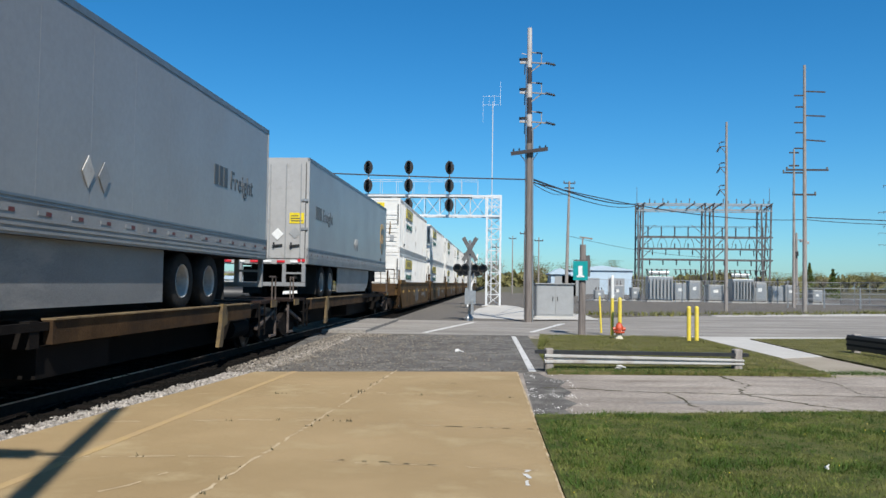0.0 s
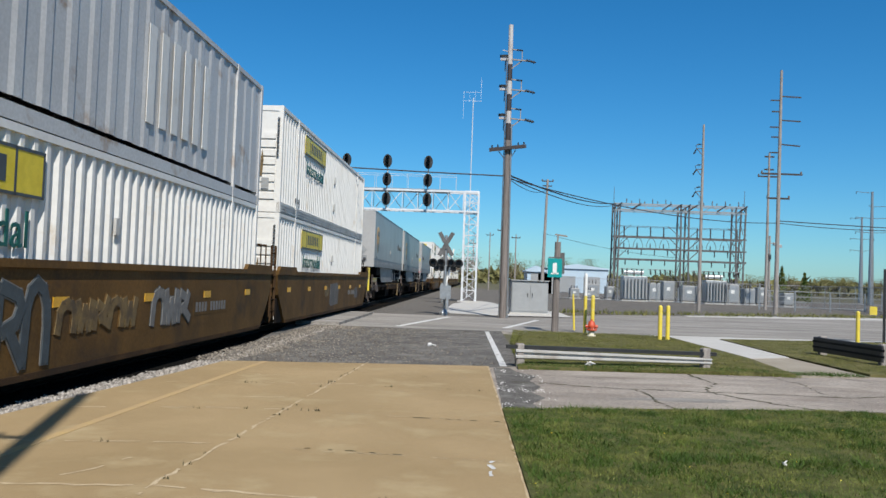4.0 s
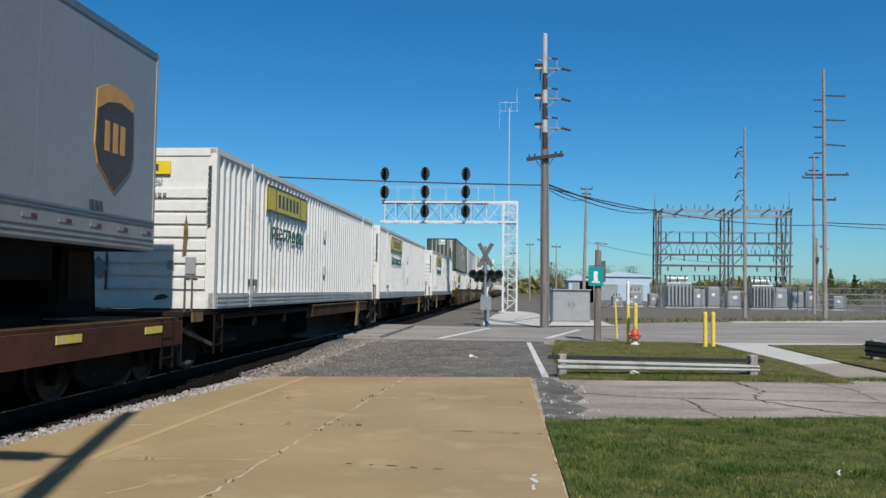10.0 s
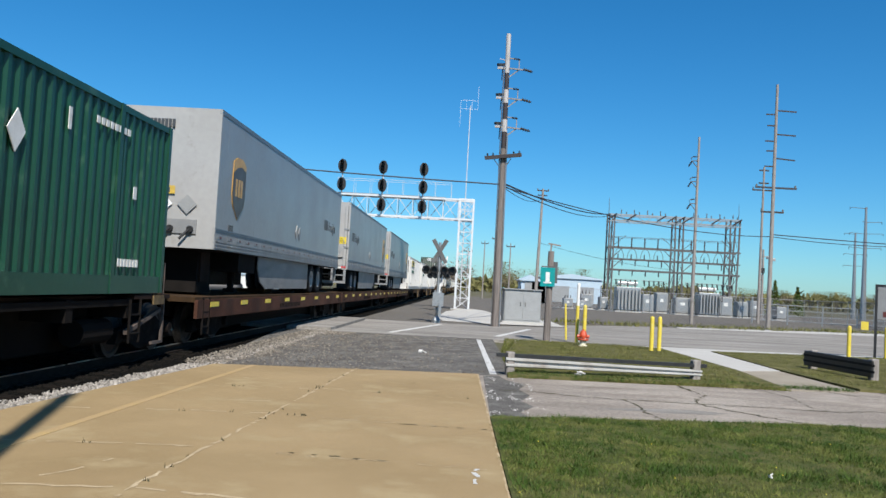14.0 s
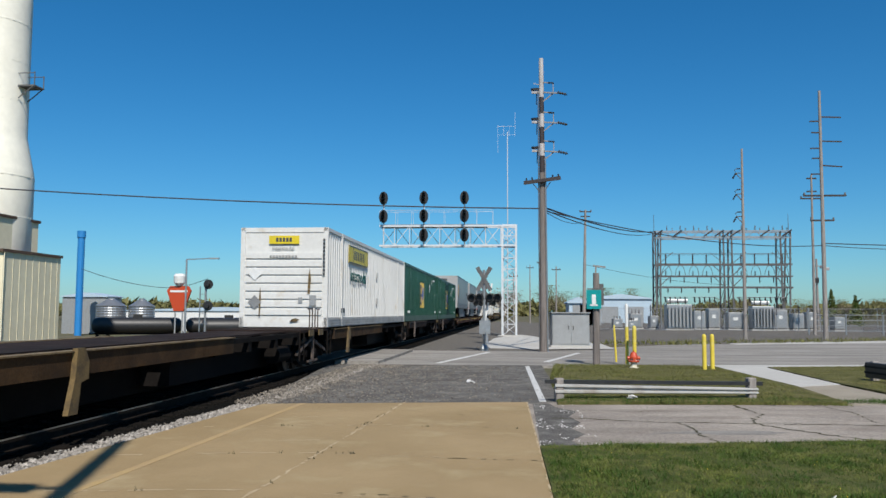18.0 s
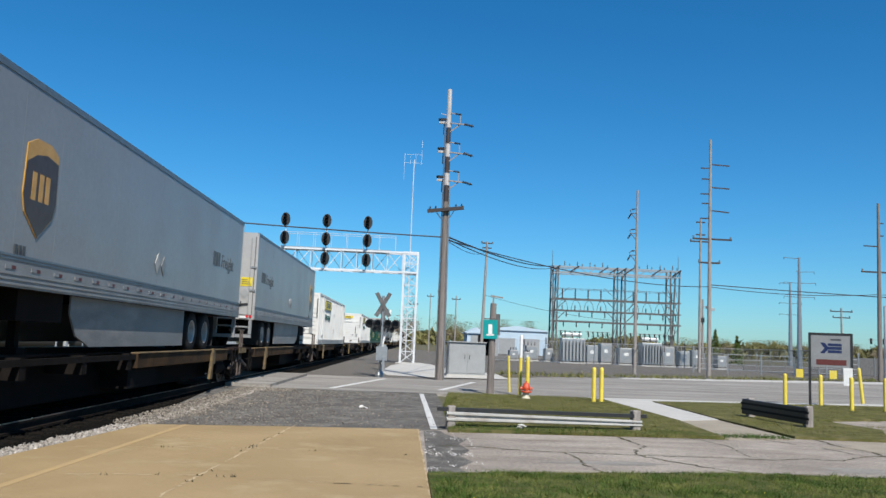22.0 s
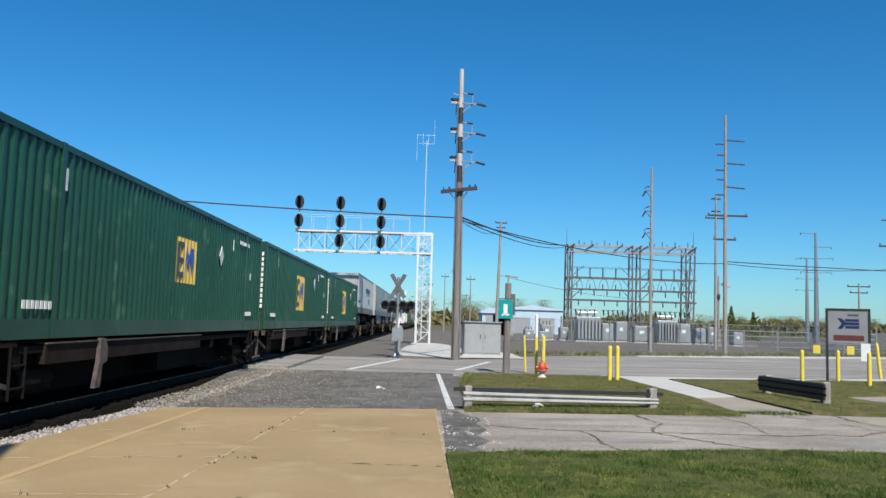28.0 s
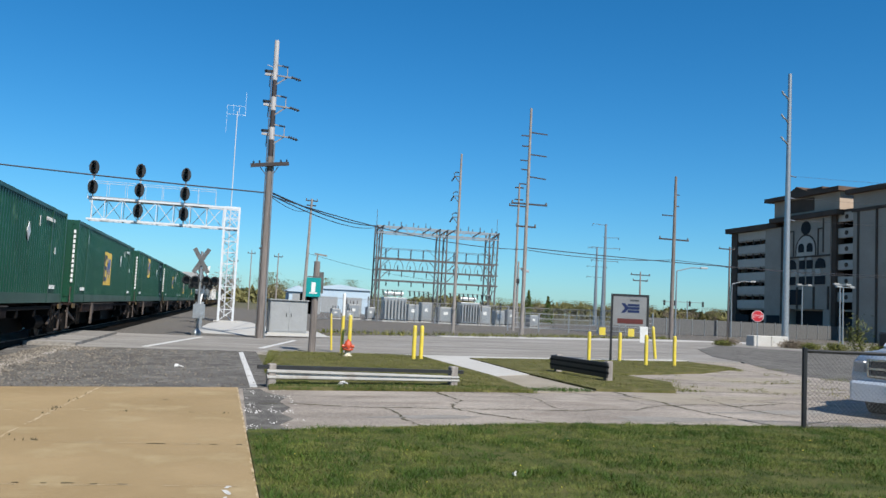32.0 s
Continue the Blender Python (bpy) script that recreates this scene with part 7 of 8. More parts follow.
        part("sticker", bm, "paper", c)
        bars_end(c, "white", HW - 0.42, 2.78, 0.09, 1.0, 8, 0.3, True)
        bars_end(c, "white", HW - 0.56, 2.78, 0.09, 0.7, 4, 0.3, True)
    else:
        bars_side(c, "boxwhite", 1.2, 0.7, 3.2, 1.6, 6, 0.45)
        bars_end(c, "ink", HW - 0.4, 2.75, 0.09, 1.0, 7, 0.3, True)
        bm = B()
        box(bm, HW - 0.35, HW - 0.12, -e - 0.03, -e - 0.018, 0.2, 1.5)
        part("rust_streak", bm, "rust", c, "rusty corner streak")
    return c


def trailer(rear_near, alliance=False, shield_at=1.3):
    """A 53-foot road trailer. Its wheels stand at z = 0; the rear is at -y if rear_near."""
    t = thing("semi_trailer", "plain white road trailer with blue lettering and two dots" if alliance else "grey road trailer with brown and gold shield emblem", "semi-trailer")
    e, z0, z1 = LEN / 2, 1.0, 3.98
    r = -1 if rear_near else 1            # sign of y at the rear
    e0 = -e + (0.5 if rear_near else 0.0)
    skin = "boxwhite" if alliance else "trailer"
    bm = B()
    box(bm, -HW + 0.01, HW - 0.01, e0 + 0.05, e - 0.05, z0 + 0.46, z1 - 0.1)
    part("body", bm, skin, t)
    for k in range(13):
        bm = B()
        y = e0 + (e - e0) * (k + 0.5) / 13
        box(bm, HW - 0.012, HW - 0.009, y - 0.02, y + 0.02, z0 + 0.47, z1 - 0.12)
        part("panel_seam", bm, skin, t)
    for s in (-1, 1):
        bm = B()
        box(bm, s * HW - (0.06 if s > 0 else 0), s * HW + (0 if s > 0 else 0.06), e0, e, z1 - 0.1, z1)
        part("top_rail", bm, "toprail", t, "dark top rail")
        bm = B()
        a, b = (HW - 0.05, HW) if s > 0 else (-HW, -HW + 0.05)
        box(bm, a, b, e0, e, z0, z0 + 0.46)
        rail = part("bottom_rail", bm, "skirt", t)
        if s > 0:
            bm = B()
            box(bm, HW, HW + 0.012, e0 + 0.05, e - 0.05, z0 + 0.42, z0 + 0.45)
            part("trim_line", bm, "toprail", rail)
            bm = B()
            box(bm, HW, HW + 0.01, e0 + 0.05, e - 0.05, z0 + 0.375, z0 + 0.39)
            part("trim_line", bm, "toprail", rail)
            for zz in (0.03, 0.10, 0.17):
                bm = B()
                box(bm, HW, HW + 0.016, e0 + 0.05, e - 0.05, z0 + zz, z0 + zz + 0.035)
                part("trim_line", bm, "skirt", rail)
            for k in range(22):
                y = e0 + 0.2 + k * (e - e0 - 0.6) / 21
                bm = B()
                box(bm, HW, HW + 0.008, y, y + 0.16, z0 + 0.245, z0 + 0.295, 0)
                box(bm, HW, HW + 0.008, y + 0.16, y + 0.28, z0 + 0.245, z0 + 0.295, 1)
                part("reflector", bm, ["skirt", "dullred"], rail)
    bm = B()
    box(bm, -HW + 0.06, HW - 0.06, e0 + 0.02, e - 0.02, z1 - 0.05, z1 - 0.01)
    part("roof", bm, skin, t)
    bm = B()
    box(bm, -HW + 0.05, HW - 0.05, e0 + 0.02, e - 0.02, z0, z0 + 0.12)
    part("floor", bm, "frame", t)
    # both ends
    for s in (-1, 1):
        y = e0 if s < 0 else e
        lo, hi = min(y, y - s * 0.06), max(y, y - s * 0.06)
        bm = B()
        box(bm, -HW, HW, lo, hi, z0, z1)
        wl = part("rear_frame" if s == r else "front_wall", bm, "trailer_end", t)
        o0, o1 = (y - 0.025, y) if s < 0 else (y, y + 0.025)
        if s == r:
            for d in (-1, 1):
                bm = B()
                a, b = sorted((d * 0.02, d * (HW - 0.1)))
                box(bm, a, b, o0, o1, z0 + 0.16, z1 - 0.14)
                door = part("door", bm, "trailer_end", wl)
                bm = B()
                xg = d * (HW - 0.09)
                box(bm, xg - 0.012, xg + 0.012, o0 - 0.004, o1 + 0.004, z0 + 0.16, z1 - 0.14)
                part("door_seal", bm, "subst", door, "dark rubber door seal")
            for x in (-1.07, -0.65, -0.2, 0.2, 0.65, 1.07):
                bm = B()
                q0, q1 = (y - 0.05, y - 0.025) if s < 0 else (y + 0.025, y + 0.05)
                tube(bm, (x, (q0 + q1) / 2, z0 + 0.2), (x, (q0 + q1) / 2, z1 - 0.2), 0.018, None, 6)
                part("lock_rod", bm, "cabinet", wl)
            for x in (-0.92, -0.43, 0.43, 0.92):
                bm = B()
                q = y - 0.05 if s < 0 else y + 0.05
                bar(bm, (x - 0.14, q, z0 + 0.5), (x + 0.14, q, z0 + 0.53), 0.045)
                bar(bm, (x - 0.1, q, z0 + 0.44), (x - 0.1, q, z0 + 0.6), 0.04)
                part("door_latch", bm, "black", wl)
            for d in (-1, 1):
                for z in (0.95, 1.75):
                    bm = B()
                    a, b = sorted((d * (HW - 0.22), d * (HW - 0.02)))
                    box(bm, a, b, min(q, y), max(q, y), z0 + z, z0 + z + 0.07)
                    part("hinge", bm, "galv", wl)
                bm = B()
                for xx in (1.05, 1.17):
                    tube(bm, (d * xx, y, z0 + 0.1), (d * xx, y + (-0.03 if s < 0 else 0.03), z0 + 0.1), 0.045, 0.045, 12)
                part("tail_light", bm, "stop_red", wl, "round red tail lights")
            if not alliance:
                bm = B()
                q0, q1 = (y - 0.035, y - 0.025) if s < 0 else (y + 0.025, y + 0.035)
                box(bm, 0.76, 1.17, q0, q1, z0 + 1.13, z0 + 1.43)
                stk_ = part("sticker", bm, "logo_yellow", wl, "yellow warning sticker")
                bm = B()
                for k in range(3):
                    box(bm, 0.80, 1.13 - 0.06 * k, q0 - 0.003, q1 + 0.003, z0 + 1.19 + 0.07 * k, z0 + 1.215 + 0.07 * k)
                part("sticker_line", bm, "ink", stk_)
            q0, q1 = (y - 0.03, y) if s < 0 else (y, y + 0.03)
            for k in range(6):
                bm = B()
                box(bm, -HW + 0.2 + k * 0.38, -HW + 0.42 + k * 0.38, q0, q1, z0 + 0.04, z0 + 0.1)
                part("reflector", bm, "white" if k % 2 else "stop_red", wl)
            bm = B()
            q0, q1 = (y, y + 0.08) if s < 0 else (y - 0.08, y)
            for x in (-1.17, -0.62, 0.62, 1.17):
                box(bm, x - 0.05, x + 0.05, q0, q1, 0.42 if abs(x) < 1 else 0.5, z0)
            box(bm, -1.22, 1.22, q0 + 0.004, q1 + 0.004, 0.38, 0.49)
            box(bm, 0.62, 1.17, q0 + 0.01, q1 - 0.01, 0.72, 0.77)
            box(bm, -1.17, -0.62, q0 + 0.01, q1 - 0.01, 0.72, 0.77)
            part("underride_guard", bm, "skirt", t, "rear underride guard")
        else:
            bm = B()
            q0, q1 = (y - 0.03, y) if s < 0 else (y, y + 0.03)
            box(bm, 0.1, 0.9, q0, q1, z0 + 0.3, z0 + 0.6)
            cpn = part("coupling_panel", bm, "skirt", wl, "coupling panel with air hoses")
            for x in (0.35, 0.78):
                bm = B()
                tube(bm, (x, q0, z0 + 0.4), (x, q0 - 0.06, z0 + 0.4), 0.07, 0.07, 12)
                bar(bm, (x, q0 - 0.05, z0 + 0.4), (x - 0.2, q0 - 0.09, z0 + 0.18), 0.04)
                part("air_hose", bm, "black", cpn)
        if s < 0:
            if s == r:
                end_diamond(t, 0.43, z0 + 0.83, 0.17, "white", e0)
                end_diamond(t, 0.92, z0 + 0.87, 0.17, "cabinet", e0)
            else:
                end_diamond(t, 0.165, z0 + 0.92, 0.2, "white", e0)
                end_diamond(t, 0.165, z0 + 0.92, 0.12, "stop_red", e0 - 0.006)
                bm = B()
                box(bm, 0.05, 0.28, e0 - 0.055, e0 - 0.048, z0 + 0.9, z0 + 0.94)
                part("placard_band", bm, "white", t)
                end_diamond(t, 0.68, z0 + 0.92, 0.21, "cabinet", e0)
                bars_end(t, "ink", -0.47, z1 - 0.43, 0.8, 0.17, 10, 0.25)
                bm = B()
                box(bm, -0.04, 0.40, e0 - 0.04, e0 - 0.03, z0 + 1.13, z0 + 1.30)
                pl = part("hazard_plate", bm, "gold", t, "orange hazard plate")
                lettering("hazard_number", "1263", 0.16, "ink", t, pose(-0.01, e0 - 0.042, z0 + 1.155) @ BACK)
    # running gear
    for k in range(2):
        y = r * (e - 3.15 - k * 1.3)
        for d in (-1, 1):
            for j, xx in enumerate((0.98, 0.66)):
                w = B()
                n = 24
                for ra, rb, xa, xb in ((0.50, 0.50, -0.10, 0.10),):
                    prof = [(0.30, -0.12), (0.46, -0.13), (0.50, -0.09), (0.50, 0.09), (0.46, 0.13), (0.30, 0.12)]
                    rows = [[w.verts.new((d * (xx + q), y + rr * math.cos(2 * math.pi * i / n), 0.5 + rr * math.sin(2 * math.pi * i / n))) for i in range(n)] for rr, q in prof]
                    for p, q in zip(rows, rows[1:]):
                        for i in range(n):
                            w.faces.new((p[i], p[(i + 1) % n], q[(i + 1) % n], q[i]))
                tyre = part("tyre", w, "rubber", t, smooth=True)
                if j == 0:
                    w = B()
                    prof = [(0.305, 0.10), (0.285, 0.125), (0.265, 0.10), (0.245, -0.06), (0.235, -0.08)]
                    rows = [[w.verts.new((d * (xx + q), y + rr * math.cos(2 * math.pi * i / n), 0.5 + rr * math.sin(2 * math.pi * i / n))) for i in range(n)] for rr, q in prof]
                    for p, q in zip(rows, rows[1:]):
                        for i in range(n):
                            w.faces.new((p[i], p[(i + 1) % n], q[(i + 1) % n], q[i]))
                    part("rim", w, "railgrey", tyre, "grey dished wheel rim")
                    # The hub disc is near black: shade of the deep dish as colour.
                    w = B()
                    prof = [(0.24, -0.075), (0.2, -0.09), (0.13, -0.10), (0.11, -0.03), (0.02, -0.02)]
                    rows = [[w.verts.new((d * (xx + q), y + rr * math.cos(2 * math.pi * i / n), 0.5 + rr * math.sin(2 * math.pi * i / n))) for i in range(n)] for rr, q in prof]
                    for p, q in zip(rows, rows[1:]):
                        for i in range(n):
                            w.faces.new((p[i], p[(i + 1) % n], q[(i + 1) % n], q[i]))
                    part("hub", w, "bogie", tyre, "wheel hub, blackened for the shade inside the dish")
        bm = B()
        tube(bm, (-0.9, y, 0.5), (0.9, y, 0.5), 0.07, None, 8)
        part("axle", bm, "frame", t)
    bm = B()
    ya, yb = sorted((r * (e - 2.2), r * (e - 5.6)))
    for x in (-0.5, 0.5):
        box(bm, x - 0.08, x + 0.08, ya, yb, 0.7, z0)
    part("slider_frame", bm, "frame", t)
    for d in (-1, 1):
        bm = B()
        a, b = sorted((d * 0.55, d * 1.12))
        yy = r * (e - 2.35)
        box(bm, a, b, yy - 0.012, yy + 0.012, 0.14, 0.95)
        part("mud_flap", bm, "rubber", t, "black mud flap")
    ya, yb = sorted((r * (e - 5.4), r * (-e + 4.2)))
    bm = B()
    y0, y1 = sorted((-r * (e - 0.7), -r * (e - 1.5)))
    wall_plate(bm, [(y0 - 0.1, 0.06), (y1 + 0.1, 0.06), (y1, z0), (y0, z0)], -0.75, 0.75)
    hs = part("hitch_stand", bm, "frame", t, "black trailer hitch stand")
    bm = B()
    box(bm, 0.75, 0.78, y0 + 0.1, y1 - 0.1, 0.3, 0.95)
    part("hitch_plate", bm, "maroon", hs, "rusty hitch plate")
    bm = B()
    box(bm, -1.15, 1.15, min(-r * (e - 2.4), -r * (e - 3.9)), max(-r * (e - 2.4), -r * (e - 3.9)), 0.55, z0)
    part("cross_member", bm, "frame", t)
    if alliance:
        for d in (-1, 1):
            bm = B()
            tube(bm, (d * 0.95, ya + 0.6, 0.6), (d * 0.95, ya + 3.4, 0.6), 0.3, None, 16)
            part("under_tank", bm, "bogie", t, "grimy cylindrical tank")
    for s in (() if alliance else (-1, 1)):
        bm = B()
        v = [(ya, 0.16), (yb - 0.9, 0.16), (yb - 0.3, 0.34), (yb, 0.7), (yb, z0), (ya, z0)] if r < 0 else [(ya, 0.7), (ya + 0.3, 0.34), (ya + 0.9, 0.16), (yb, 0.16), (yb, z0), (ya, z0)]
        wall_plate(bm, v, s * (HW - 0.17), s * (HW - 0.14))
        part("side_skirt", bm, "skirt_panel", t, "pale dirty side skirt")
    for s in (-1, 1):
        bm = B()
        y = r * (-e + 3.2)
        bar(bm, (s * 0.75, y, 0.15), (s * 0.75, y, z0), 0.13)
        bar(bm, (s * 0.75, y, 0.3), (s * 0.3, y + r * 0.8, z0), 0.06)
        box(bm, s * 0.75 - 0.14, s * 0.75 + 0.14, y - 0.14, y + 0.14, 0.05, 0.15)
        part("landing_leg", bm, "frame", t)
    # emblems
    if alliance:
        bars_side(t, "navy", -0.6, 2.72, 4.3, 0.4, 15, 0.25)
        for y in (2.67, 3.28):
            bm = B()
            tube(bm, (HW - 0.02, y, 2.05), (HW + 0.006, y, 2.05), 0.27, 0.27, 24)
            part("dot", bm, "navy", t, "dark blue dot")
        bars_side(t, "navy", -7.2, 1.8, 2.0, 0.16, 12)
        lettering("number", "53", 0.42, "ink", t, pose(HW - 0.006, 0.1, 1.5) @ SIDE, "dark painted number")
        mark("underline", t, "navy", 0.2, 3.7, 2.55, 2.60, 0.006)
    else:
        f = -r                             # towards the front
        yc = f * (e - shield_at)
        bm = B()
        sh = [(x * 1.1, z - 0.68) for x, z in ((-0.45, 3.72), (-0.48, 3.0), (-0.4, 2.75), (0.0, 2.42), (0.4, 2.75), (0.48, 3.0), (0.45, 3.72), (0.2, 3.84), (-0.2, 3.84))]
        wall_plate(bm, [(yc + a, b) for a, b in sh], HW - 0.012, HW + 0.004)
        sh1 = part("shield", bm, "shield_gold", t, "gold and brown shield emblem")
        bm = B()
        s2 = [(x * 1.1, z - 0.68) for x, z in ((-0.44, 3.46), (-0.465, 3.0), (-0.385, 2.76), (0.0, 2.435), (0.385, 2.76), (0.465, 3.0), (0.44, 3.6), (0.1, 3.66), (-0.2, 3.6))]
        wall_plate(bm, [(yc + a, b) for a, b in s2], HW + 0.004, HW + 0.008)
        part("shield_field", bm, "shield_brown", sh1)
        bm = B()
        for a in (-0.22, -0.0, 0.2):
            box(bm, HW + 0.008, HW + 0.011, yc + a - 0.07, yc + a + 0.06, 2.27, 2.67)
        part("shield_mark", bm, "shield_gold", sh1)
        y0 = e - 3.5 if r > 0 else -e + 1.45
        bm = B()
        for k in range(3):
            box(bm, HW - 0.01, HW + 0.003, y0 + k * 0.26, y0 + k * 0.26 + 0.19, 2.33, 2.70)
        part("name_mark", bm, "ink", t)
        lettering("word", "Freight", 0.52, "ink", t, pose(HW - 0.006, y0 + 0.9, 2.33) @ SIDE, "dark grey lettering")
        diamond(t, -0.1, 1.9, 0.21, "railgrey")
        diamond(t, 0.33, 1.88, 0.21, "skirt")
        bars_side(t, "ink", yc - 0.6, z0 + 0.45, 0.35, 0.14, 3)
    return t


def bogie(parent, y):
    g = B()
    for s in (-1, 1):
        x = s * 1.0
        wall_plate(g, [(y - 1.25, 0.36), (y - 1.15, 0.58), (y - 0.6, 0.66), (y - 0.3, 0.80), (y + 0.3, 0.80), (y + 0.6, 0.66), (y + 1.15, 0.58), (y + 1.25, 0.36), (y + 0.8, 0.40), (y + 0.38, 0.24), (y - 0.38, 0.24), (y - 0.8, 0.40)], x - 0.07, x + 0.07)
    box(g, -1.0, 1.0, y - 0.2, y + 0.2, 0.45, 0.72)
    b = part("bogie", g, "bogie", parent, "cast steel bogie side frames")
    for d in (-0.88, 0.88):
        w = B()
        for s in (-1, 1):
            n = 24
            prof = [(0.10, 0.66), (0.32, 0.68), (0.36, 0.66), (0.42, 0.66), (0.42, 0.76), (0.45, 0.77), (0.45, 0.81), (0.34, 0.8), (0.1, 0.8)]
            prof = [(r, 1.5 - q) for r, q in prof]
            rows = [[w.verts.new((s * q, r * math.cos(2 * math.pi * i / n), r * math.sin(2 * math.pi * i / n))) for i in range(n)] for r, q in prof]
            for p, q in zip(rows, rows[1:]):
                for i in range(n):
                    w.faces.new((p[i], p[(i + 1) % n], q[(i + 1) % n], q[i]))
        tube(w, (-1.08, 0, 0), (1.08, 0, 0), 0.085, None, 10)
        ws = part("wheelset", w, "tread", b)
        ws.location = (0, y + d, 0.53)
        for s in (-1, 1):
            cp = B()
            tube(cp, (s * 1.07, y + d, 0.53), (s * 1.16, y + d, 0.53), 0.12, 0.1, 12)
            part("bearing_cap", cp, "bogie", b)
    for s in (-1, 1):
        sp = B()
        for k in (-0.15, 0.0, 0.15):
            tube(sp, (s * 1.02, y + k, 0.28), (s * 1.02, y + k, 0.62), 0.05, None, 8)
        part("spring", sp, "rust", b)
    return b


def ladder(parent, x, y, z0, z1, mat):
    bm = B()
    for d in (-0.2, 0.2):
        tube(bm, (x, y + d, z0), (x, y + d, z1), 0.022, None, 6)
    n = int((z1 - z0) / 0.3)
    for k in range(n):
        tube(bm, (x, y - 0.2, z0 + 0.15 + k * 0.3), (x, y + 0.2, z0 + 0.15 + k * 0.3), 0.018, None, 6)
    return part("ladder", bm, mat, parent)


def ribbon(bm, pts, w, xa, xb):
    """A flat sprayed stroke of even width along a line on the wagon's side."""
    for (y0, z0), (y1, z1) in zip(pts, pts[1:]):
        xb += 0.0008
        d = Vector((y1 - y0, z1 - z0)).normalized() * w / 2
        wall_plate(bm, [(y0 - d.x * 0.6 + d.y, z0 - d.y * 0.6 - d.x), (y1 + d.x * 0.6 + d.y, z1 + d.y * 0.6 - d.x), (y1 + d.x * 0.6 - d.y, z1 + d.y * 0.6 + d.x), (y0 - d.x * 0.6 - d.y, z0 - d.y * 0.6 + d.x)], xa, xb)


def graffiti(parent, y0, y1, n, fill, line, z0=0.42, z1=1.36, width=0.16):
    """Sprayed rounded strokes, not readable, each with a paler edge."""
    p = (y1 - y0) / n
    zm = (z0 + z1) / 2
    width = min(width, p * 0.3)
    for k in range(n):
        a, b = y0 + k * p + 0.12 * p, y0 + (k + 1) * p - 0.06 * p
        c = (a + b) / 2
        arch = [(c + 0.5 * (b - a) * math.cos(q), zm + (z1 - zm) * math.sin(q)) for q in (3.3, 2.75, 2.2, 1.6, 1.0, 0.45, -0.1)]
        shapes = ([[(a - 0.03, z0)] + arch + [(b - 0.02, z0)]],
                  [[(a, z1), (a + 0.22 * (b - a), z0), (c, zm + 0.1), (b - 0.22 * (b - a), z0), (b, z1)]],
                  [[(a, z0), (a + 0.04, z1 - 0.03)], [(a + 0.1, z1 - 0.04), (b - 0.06, z1 - 0.14), (b, zm + 0.2), (b - 0.1, zm + 0.02), (a + 0.15, zm - 0.06)], [(c, zm - 0.06), (b + 0.05, z0 + 0.02)]])[k % 3]
        for g, (w, m, x0, x1) in enumerate(((width + 0.04, line, 1.42, 1.422), (width, fill, 1.42, 1.434))):
            bm = B()
            for h, pts in enumerate(shapes):
                ribbon(bm, pts, w, x0, x1 + 0.0035 * h)
            part("spray_letter" if g else "spray_edge", bm, m, parent)


def well_wagon(L, spray=0, lead=False):
    w = thing("well_wagon", "brown articulated well wagon with grimy sides", "railway wagon")
    e = L / 2
    for s in (-1, 1):
        bm = B()
        a, b = sorted((s * 1.30, s * 1.42))
        wall_plate(bm, [(-e + 2.2, 0.22), (e - 1.44, 0.22), (e - 0.95, 0.65), (e - 0.52, 1.1), (e - 0.48, 1.55), (-e + 1.2, 1.55), (-e + 1.4, 1.0), (-e + 1.8, 0.62)], a, b)
        side = part("side_sill", bm, "wellbrown", w)
        bm = B()
        a, b = sorted((s * 1.28, s * 1.46))
        box(bm, a, b, -e + 1.2, e - 0.4, 1.55, 1.65)
        part("top_chord", bm, "wellbrown", side)
        bm = B()
        box(bm, s * 1.42 - 0.004, s * 1.42 + 0.012, -e + 2.25, e - 1.5, 0.22, 0.3)
        part("bottom_flange", bm, "rust", side, "sooty lower flange")
        bm = B()
        a, b = sorted((s * 1.305, s * 1.36))
        box(bm, a, b, -e + 1.48, -e + 2.5, 0.24, 1.1)
        part("end_stiffener", bm, "frame", side, "black end stiffener plate")
        if s > 0:
            for k in range(6):
                bm = B()
                y = -e + 2.6 + k * (L - 5.2) / 5
                box(bm, 1.42, 1.43, y - 0.2, y + 0.2, 1.06, 1.19)
                part("reflector", bm, "amber", side)
            if spray == 1:
                graffiti(side, 0.2, 3.1, 3, "spray_dark", "spray_pale", 0.34, 1.46, 0.3)
            elif spray == 2:
                graffiti(side, -5.8, -1.7, 7, "spray_blue", "spray_pale")
                graffiti(side, -1.5, 0.9, 5, "ochre", "wellbrown", 0.75, 1.1)
                graffiti(side, 1.5, 3.2, 3, "spray_pale", "spray_blue", 0.7, 1.2)
            bm = B()
            for k in () if spray == 1 else range(11):
                if k != 4:
                    box(bm, 1.42, 1.428, 3.6 + k * 0.17, 3.6 + k * 0.17 + 0.11, 0.8, 0.98)
            box(bm, 1.42, 1.424, 3.5, 5.55, 0.74, 1.04)
            pl = part("number_mark", bm, "white", side)
            pl.data.materials.clear()
            for q in ("spray_pale", "wellbrown"):
                pl.data.materials.append(M[q])
            pl.data.polygons.foreach_set("material_index", [0] * (len(pl.data.polygons) - 6) + [1] * 6)
            for y0, y1, z0, z1, q in () if spray else ((-0.6, 1.3, 0.45, 1.3, "graffiti"), (-1.6, -0.75, 0.8, 1.25, "ochre"), (5.4, 6.3, 0.6, 1.1, "graffiti")):
                bm = B()
